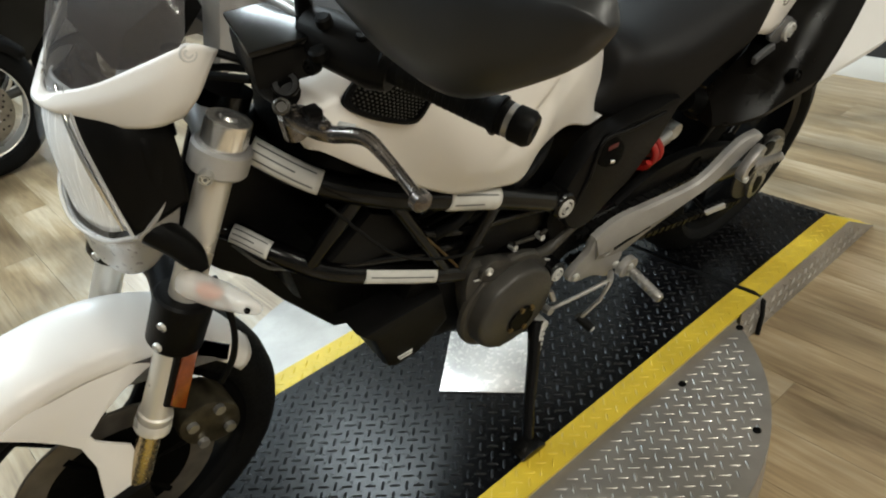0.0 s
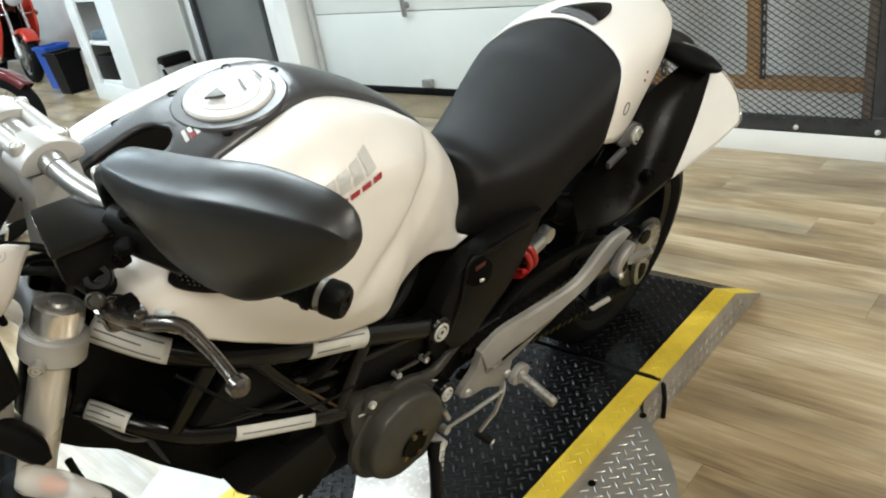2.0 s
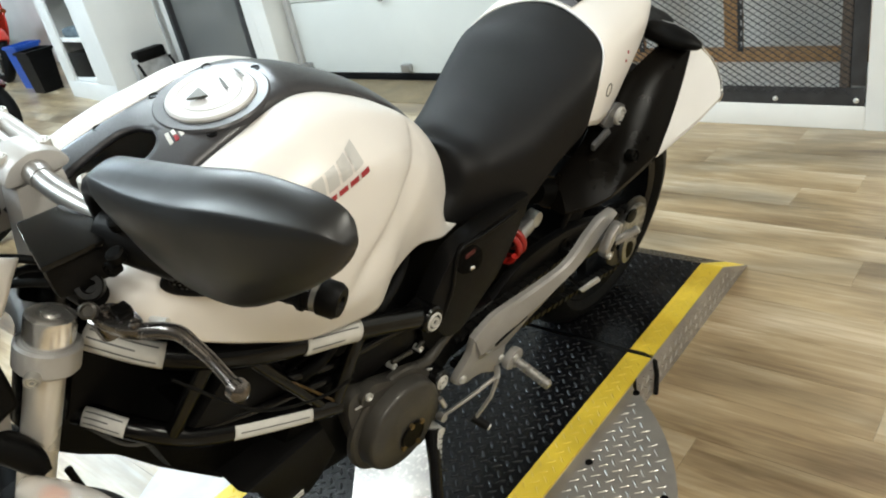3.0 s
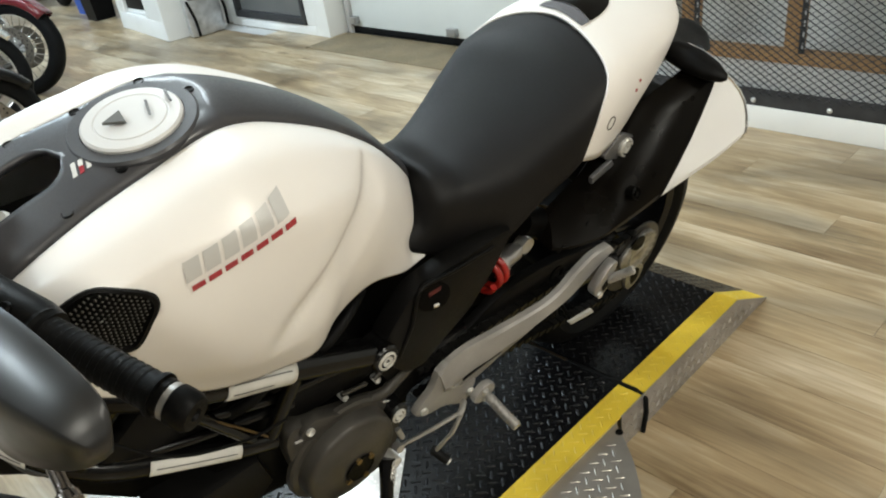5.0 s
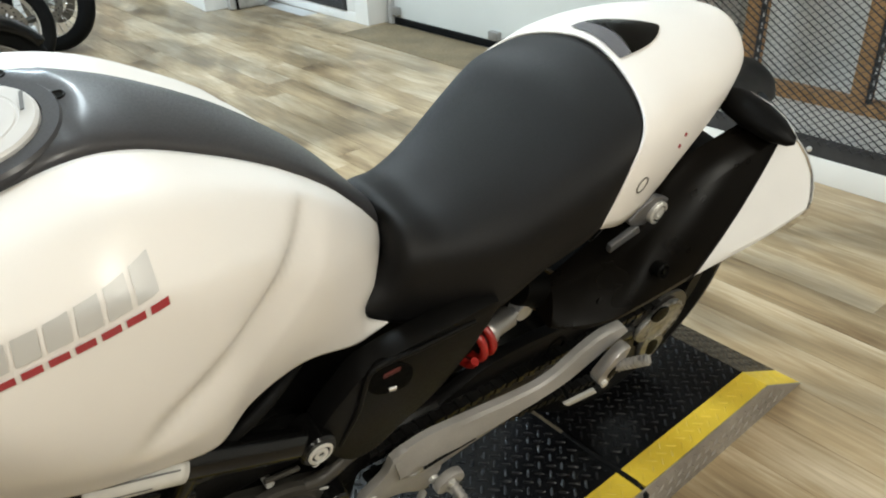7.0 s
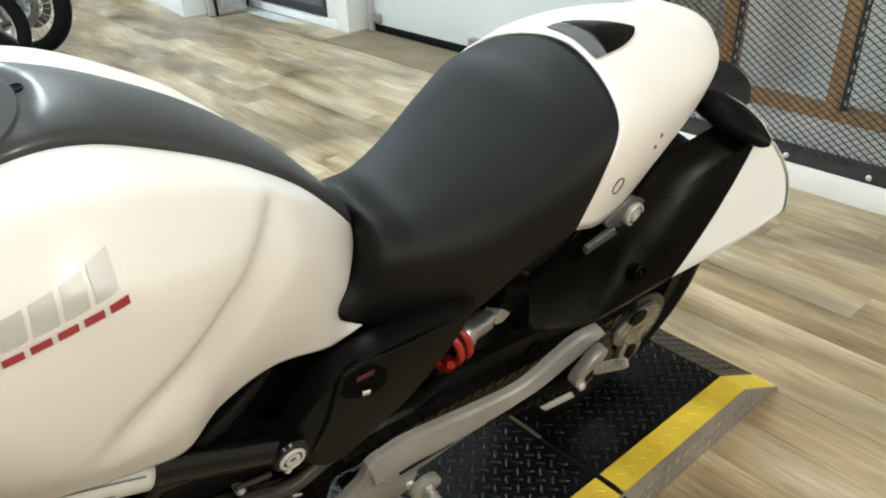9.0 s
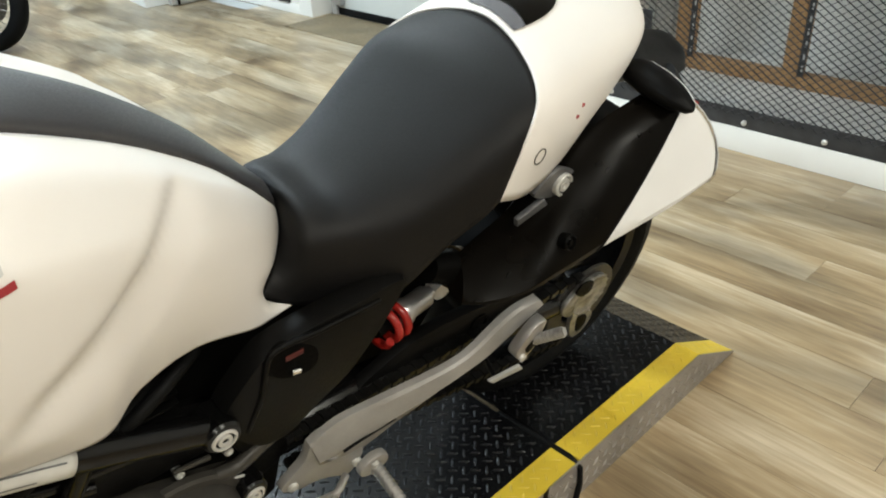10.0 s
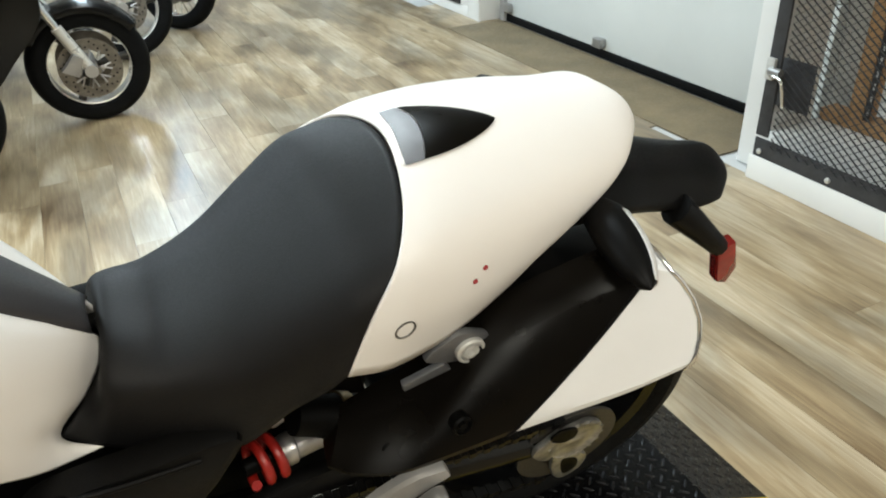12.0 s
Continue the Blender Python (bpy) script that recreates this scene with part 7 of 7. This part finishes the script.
def mirror(m):
    v = []
    ct, st = math.cos(-0.09), math.sin(-0.09)
    for s, up, low in [tuple(q) for q in spline(prof, 30)]:
        c = ma.lerp(mb, s) + Vector((-0.0147, 0, -0.0151)) * math.sin(math.pi * s ** 0.956)
        thick = math.sqrt(max(0.05, up))
        for a, b in SEC:
            a, b = a * thick, b * (up if b > 0 else low) * 0.0485
            w = c + Vector((a * ct - b * st, 0, a * st + b * ct))
            w.y = w.y if m < 0 else 2 * SY - w.y
            v.append(w)
    ob = put("mirror", v, quads(30, 14, 0, True) + [tuple(range(14)), tuple(range(406, 420))], MIRROR_GREY, bike, "grey teardrop rear view mirror", 48)
    P = lambda x, y, z: (x, y if m < 0 else 2 * SY - y, z)
    tube("mirror_stem", [P(-0.166, -0.150, 1.045), P(-0.172, -0.160, 1.075), P(-0.184, -0.200, 1.108), P(-0.188, -0.235, 1.126)], [0.009, 0.009, 0.010, 0.014], BLACK, ob, n=12, steps=14)
    lathe("mirror_bolt", [(0, 0.0), (0, 0.010), (0.012, 0.010), (0.014, 0.006), (0.010, 0.005), (0.010, 0)], P(-0.168, -0.150, 1.074), (0, 0, 1), STEEL, ob, n=12)
    return ob


mirror(-1)
mirror(1)

# front indicators
def front_indicator(m):
    P = lambda x, y, z: Vector((x, y if m < 0 else 2 * SY - y, z))
    root, a, b = P(-0.335, -0.045, 0.785), P(-0.322, -0.090, 0.722), P(-0.262, -0.176, 0.708)
    ob = tube("indicator", [root, P(-0.325, -0.056, 0.778), P(-0.308, -0.070, 0.760), P(-0.298, -0.084, 0.742), P(-0.294, -0.098, 0.728)], [0.019, 0.020, 0.019, 0.016, 0.008], BLACK, bike, "black front indicator with a clear lens", n=14, steps=16)
    d = (b - a).normalized()
    v = []
    u = Vector((0.3, 0, 1)) - d * Vector((0.3, 0, 1)).dot(d)
    u.normalize()
    w = d.cross(u)
    L = (b - a).length
    for s, p in ((-0.04, 0.004), (0.02, 0.015), (0.15, 0.019), (0.5, 0.018), (0.8, 0.013), (0.97, 0.007), (1.0, 0.002)):
        for k in range(18):
            t = 2 * math.pi * k / 18
            v.append(a + d * L * s + u * p * math.cos(t) + w * p * 0.9 * math.sin(t))
    put("lens", v, quads(7, 18, 0, True), CAP_CLEAR, ob, "clear indicator lens", 60)
    tube("bulb", [a.lerp(b, 0.22), a.lerp(b, 0.34), a.lerp(b, 0.5)], [0.006, 0.012, 0.006], BULB, ob, "amber bulb", n=12)
    bolt(a.lerp(b, 0.86) + w * 0.009 * (-1 if w.y > 0 else 1), w if w.y < 0 else -w, 0.004, ob, ENGINE_DARK, "", 0.002)
    return ob



front_indicator(-1)
front_indicator(1)


# ---- parked motorcycles in the background ----
def parked_bike(at, heading, paint, label, spoked=False, R=0.31, fender=None, cruiser=True, lean=-8, steer=0):
    b = empty("parked_motorcycle", pose(at[0], at[1], 0, 0, 0, heading) @ pose(0, 0, 0, lean, 0, 0), label, "motorcycle", "parked motorcycles")
    w = 0.12
    fz = R
    rake = 0.62 if cruiser else 0.45
    # wheels: local x forward, front axle at the origin
    for x0, name in ((0.0, "front_wheel"), (-1.55, "rear_wheel")):
        wh = lathe(name, [(-w * 0.35, R - 0.085), (-w * 0.40, R - 0.075), (-w * 0.3, R - 0.10), (w * 0.3, R - 0.10), (w * 0.40, R - 0.075), (w * 0.35, R - 0.085)], (x0, 0, R), (0, 1, 0), CHROME if spoked else FORK, b, "bright wheel rim", n=48)
        lathe("tyre", tyre_profile(R, w, R - 0.095), (x0, 0, R), (0, 1, 0), TYRE, wh, "black tyre", n=48)
        lathe("hub", [(-0.05, 0.0), (-0.05, 0.035), (0.05, 0.035), (0.05, 0)], (x0, 0, R), (0, 1, 0), ALU, wh, n=20)
        n = 28 if spoked else 3
        for k in range(n):
            a = 2 * math.pi * k / n
            s = (0.035 if k % 2 else -0.035) if spoked else 0.0
            tube("spoke", [(x0 + 0.03 * math.cos(a), s, R + 0.03 * math.sin(a)), (x0 + (R - 0.10) * math.cos(a + 0.1), 0, R + (R - 0.10) * math.sin(a + 0.1))], 0.003 if spoked else 0.020, CHROME if spoked else ENGINE, wh, n=5 if spoked else 8)
        for s in (-1, 1):
            lathe("brake_disc", [(-0.003, 0.092), (-0.003, 0.150), (0.003, 0.150), (0.003, 0.092), (-0.003, 0.092)], (x0, s * 0.072, R), (0, 1, 0), DISC, wh, n=40)
            # flat dark hexagons over the disc paint the shade in its drilled holes
            hv, hf = [], []
            for k in range(36):
                a, q = 2 * math.pi * k / 36, 0.108 + 0.013 * (k % 3)
                i0 = len(hv)
                hv += [(x0 + q * math.cos(a) + 0.0052 * math.cos(c * 1.0472), s * 0.0758, R + q * math.sin(a) + 0.0052 * math.sin(c * 1.0472)) for c in range(6)]
                hf.append(tuple(range(i0, i0 + 6)))
            tagged(put("disc_hole_dots", hv, hf, ENGINE_DARK, wh, "dark dots painting the shaded drilled holes of the disc"), kind="stuff")
            for k in range(8):
                a = 2 * math.pi * k / 8
                for o in (-0.16, 0.16):
                    tube("disc_strut", [(x0 + 0.052 * math.cos(a), s * 0.076, R + 0.052 * math.sin(a)), (x0 + 0.098 * math.cos(a + o), s * 0.076, R + 0.098 * math.sin(a + o))], 0.0048, ALU, wh, n=6)
    for s in (-1, 1):
        f = tube("fork_leg", [(0.0, s * 0.095, R), (-0.10, s * 0.095, R + 0.10 / rake)], 0.027, FORK, b, n=14)
        tube("fork_upper", [(-0.10, s * 0.095, R + 0.10 / rake), (-0.36, s * 0.095, R + 0.36 / rake)], 0.021, CHROME, f, n=14)
        tube("axle_lug", [(0.0, s * 0.07, R), (0.0, s * 0.125, R)], 0.032, ALU, f, n=14)
        sg = tube("indicator", [(-0.20, s * 0.10, R + 0.22 / rake), (-0.19, s * 0.20, R + 0.22 / rake)], [0.008, 0.008], CHROME, b, n=8)
        lathe("lens", [(-0.03, 0.0), (-0.03, 0.02), (-0.01, 0.032), (0.02, 0.032), (0.03, 0.02), (0.03, 0)], (-0.17, s * 0.21, R + 0.22 / rake), (1, 0, 0), AMBER, sg, "amber indicator lens", n=14)
        slab("brake_caliper", [(-0.13, R + 0.02), (-0.06, R + 0.10), (-0.02, R + 0.07), (-0.06, R - 0.02)], s * 0.11 - 0.025, s * 0.11 + 0.025, ALU, b, bevel=0.008)
    G = []
    for k in range(9):
        a = radians(35 + k * 14)
        e = Vector((math.cos(a), 0, math.sin(a))) * (R + 0.03)
        G.append([tuple(Vector((0, y, R)) + e * (1 - dy)) for y, dy in ((-0.08, 0.16), (-0.07, 0.03), (0, 0.0), (0.07, 0.03), (0.08, 0.16))])
    sheet("front_mudguard", G, 24, 15, fender or paint, b, "", 0.004)
    hx, hz = -0.27, R + 0.30 / rake
    hl = lathe("headlight", [(-0.12, 0.0), (-0.10, 0.05), (-0.03, 0.085), (0.02, 0.092), (0.04, 0.088)], (hx + 0.08, 0, hz), (1, 0, -0.1), CHROME, b, "chrome headlight", n=28)
    lathe("lens", [(0.04, 0.088), (0.055, 0.06), (0.06, 0.0)], (hx + 0.08, 0, hz), (1, 0, -0.1), CAP_CLEAR, hl, n=28)
    tk = sheet("fuel_tank", [[(-0.42, y * 0.6, 0.90 + dz * 0.6) for y, dz in TS], [(-0.55, y, 0.93 + dz) for y, dz in TS], [(-0.75, y, 0.92 + dz) for y, dz in TS], [(-0.95, y * 0.55, 0.84 + dz * 0.5) for y, dz in TS]], 24, 21, paint, b, "", 0.01)
    sheet("seat", [[(-0.90, y * 0.8, 0.80 + dz * 0.4) for y, dz in TS], [(-1.15, y, 0.76 + dz * 0.4) for y, dz in TS], [(-1.40, y, 0.82 + dz * 0.4) for y, dz in TS], [(-1.65, y * 0.6, 0.86 + dz * 0.4) for y, dz in TS]], 24, 21, SEAT, b, "black seat", 0.03)
    slab("engine", smooth_outline([(-0.50, 0.30), (-0.45, 0.55), (-0.55, 0.78), (-0.85, 0.80), (-1.0, 0.60), (-0.98, 0.32), (-0.75, 0.24)], 40), -0.17, 0.17, ENGINE_DARK, b, "dark engine", bevel=0.03)
    for k in range(6):
        box("cooling_fin", (-0.80, -0.19, 0.50 + k * 0.035), (-0.52, 0.19, 0.508 + k * 0.035), ALU if cruiser else ENGINE, b, bevel=0.002)
    for s in (-1, 1):
        tube("frame_tube", [(-0.33, s * 0.05, 0.95), (-0.45, s * 0.12, 0.60), (-0.55, s * 0.14, 0.28), (-0.95, s * 0.14, 0.27), (-1.10, s * 0.12, 0.55)], 0.018, BLACK_GLOSS, b, n=10, steps=20)
        tube("swingarm", [(-0.98, s * 0.10, 0.38), (-1.55, s * 0.10, R)], 0.025, BLACK_GLOSS, b, n=10)
    tube("exhaust", [(-0.50, -0.16, 0.50), (-0.44, -0.20, 0.35), (-0.60, -0.21, 0.24), (-1.1, -0.21, 0.25), (-1.75, -0.22, 0.30)], [0.022, 0.022, 0.025, 0.042, 0.045], CHROME, b, "chrome exhaust", n=14, steps=30)
    tube("handlebar", [(-0.62, -0.40, 1.08), (-0.48, -0.30, 1.12), (-0.40, -0.10, 1.05), (-0.40, 0.10, 1.05), (-0.48, 0.30, 1.12), (-0.62, 0.40, 1.08)], 0.012, CHROME, b, n=10, steps=24)
    for s in (-1, 1):
        tube("grip", [(-0.50, s * 0.315, 1.118), (-0.62, s * 0.40, 1.08)], 0.018, RUBBER, b, n=12)
    G = []
    for k in range(7):
        a = radians(20 + k * 22)
        e = Vector((math.cos(a), 0, math.sin(a))) * (R + 0.035)
        G.append([tuple(Vector((-1.55, y, R)) + e * (1 - dy)) for y, dy in ((-0.09, 0.2), (-0.08, 0.04), (0, 0.0), (0.08, 0.04), (0.09, 0.2))])
    sheet("rear_mudguard", G, 24, 15, paint, b, "", 0.004)
    if not cruiser:
        for sgn in (-1, 1):
            slab("fairing", smooth_outline([(-0.14, 0.62), (-0.18, 0.90), (-0.36, 1.02), (-0.60, 0.90), (-0.95, 0.72), (-0.98, 0.45), (-0.80, 0.28), (-0.48, 0.27), (-0.30, 0.42)], 44), sgn * 0.20 - 0.012, sgn * 0.20 + 0.012, paint, b, "glossy side fairing", bevel=0.008)
    tube("side_stand", [(-0.85, 0.12, 0.30), (-0.80, 0.26, 0.06)], 0.014, BLACK_GLOSS, b, n=8)
    return b


TS = [(-0.10, -0.13), (-0.145, -0.06), (-0.12, 0.03), (-0.06, 0.075), (0.0, 0.085), (0.06, 0.075), (0.12, 0.03), (0.145, -0.06), (0.10, -0.13)]
parked_bike((0.36, 3.42), 0, BLACK_GLOSS, "black motorcycle parked beside another black one", cruiser=False, fender=BLACK, lean=4)
parked_bike((1.05, 3.97), 0, BLACK_GLOSS, "black sport motorcycle parked on the floor", cruiser=False, lean=4, R=0.29)
parked_bike((1.33, 5.05), 4, CASE, "silver cruiser motorcycle with a chrome mudguard", fender=CHROME, R=0.32)
parked_bike((1.74, 5.66), -46, MAROON, "maroon cruiser motorcycle with spoked wheels", spoked=True, R=0.33)
parked_bike((1.6, 7.6), -12, BLACK_GLOSS, "black cruiser motorcycle with spoked wheels", spoked=True, R=0.33, fender=CHROME)
parked_bike((3.42, 9.5), -95, RED_PAINT, "red motorcycle parked far back by the wall", cruiser=False, fender=RED_PAINT, R=0.30)
parked_bike((2.65, 10.3), -95, RED_PAINT, "red motorcycle parked far back by the wall", cruiser=False, fender=RED_PAINT, R=0.30)


# ---- floor planks ----
def plank_mesh(w, l, name):
    me = bpy.data.meshes.new(name)
    g, c = 0.0001, 0.00035
    a, b = w / 2 - g, l / 2 - g
    v = [(-a, -b, -0.006), (a, -b, -0.006), (a, b, -0.006), (-a, b, -0.006), (-a + c, -b + c, 0), (a - c, -b + c, 0), (a - c, b - c, 0), (-a + c, b - c, 0)]
    me.from_pydata(v, [], [(4, 5, 6, 7), (0, 1, 5, 4), (1, 2, 6, 5), (2, 3, 7, 6), (3, 0, 4, 7)])
    me.materials.append(FLOOR_M)
    me.update()
    return me


PW, PL = 0.152, 1.22
shared = plank_mesh(PW, PL, "plank")
rest_v, rest_f = [], []
rng = random.Random(4)
count = 0
for i in range(55):
    x = -4.15 + PW * (i + 0.5)
    y = -4.2 - rng.random() * PL
    while y < 13.0:
        near = -0.2 < x < 3.4 and -0.8 < y + PL / 2 < 7.2 and count < 150
        if x - PW / 2 < 3.27 or (x < 3.75 and 1.9 < y + PL / 2 < 5.8) or (x < 4.2 and y > 6.1):
            if near:
                p = new("plank", shared)
                p.parent = floor
                p.matrix_basis = pose(x, y + PL / 2, 0)
                count += 1
            else:
                k = len(rest_v)
                for vv in shared.vertices:
                    rest_v.append((vv.co.x + x, vv.co.y + y + PL / 2, vv.co.z))
                rest_f += [tuple(k + q for q in pl.vertices) for pl in shared.polygons]
        y += PL
me = bpy.data.meshes.new("planks")
me.from_pydata(rest_v, [], rest_f)
me.materials.append(FLOOR_M)
me.update()
tagged(finish("planks", me, floor, "", 20), kind="stuff")
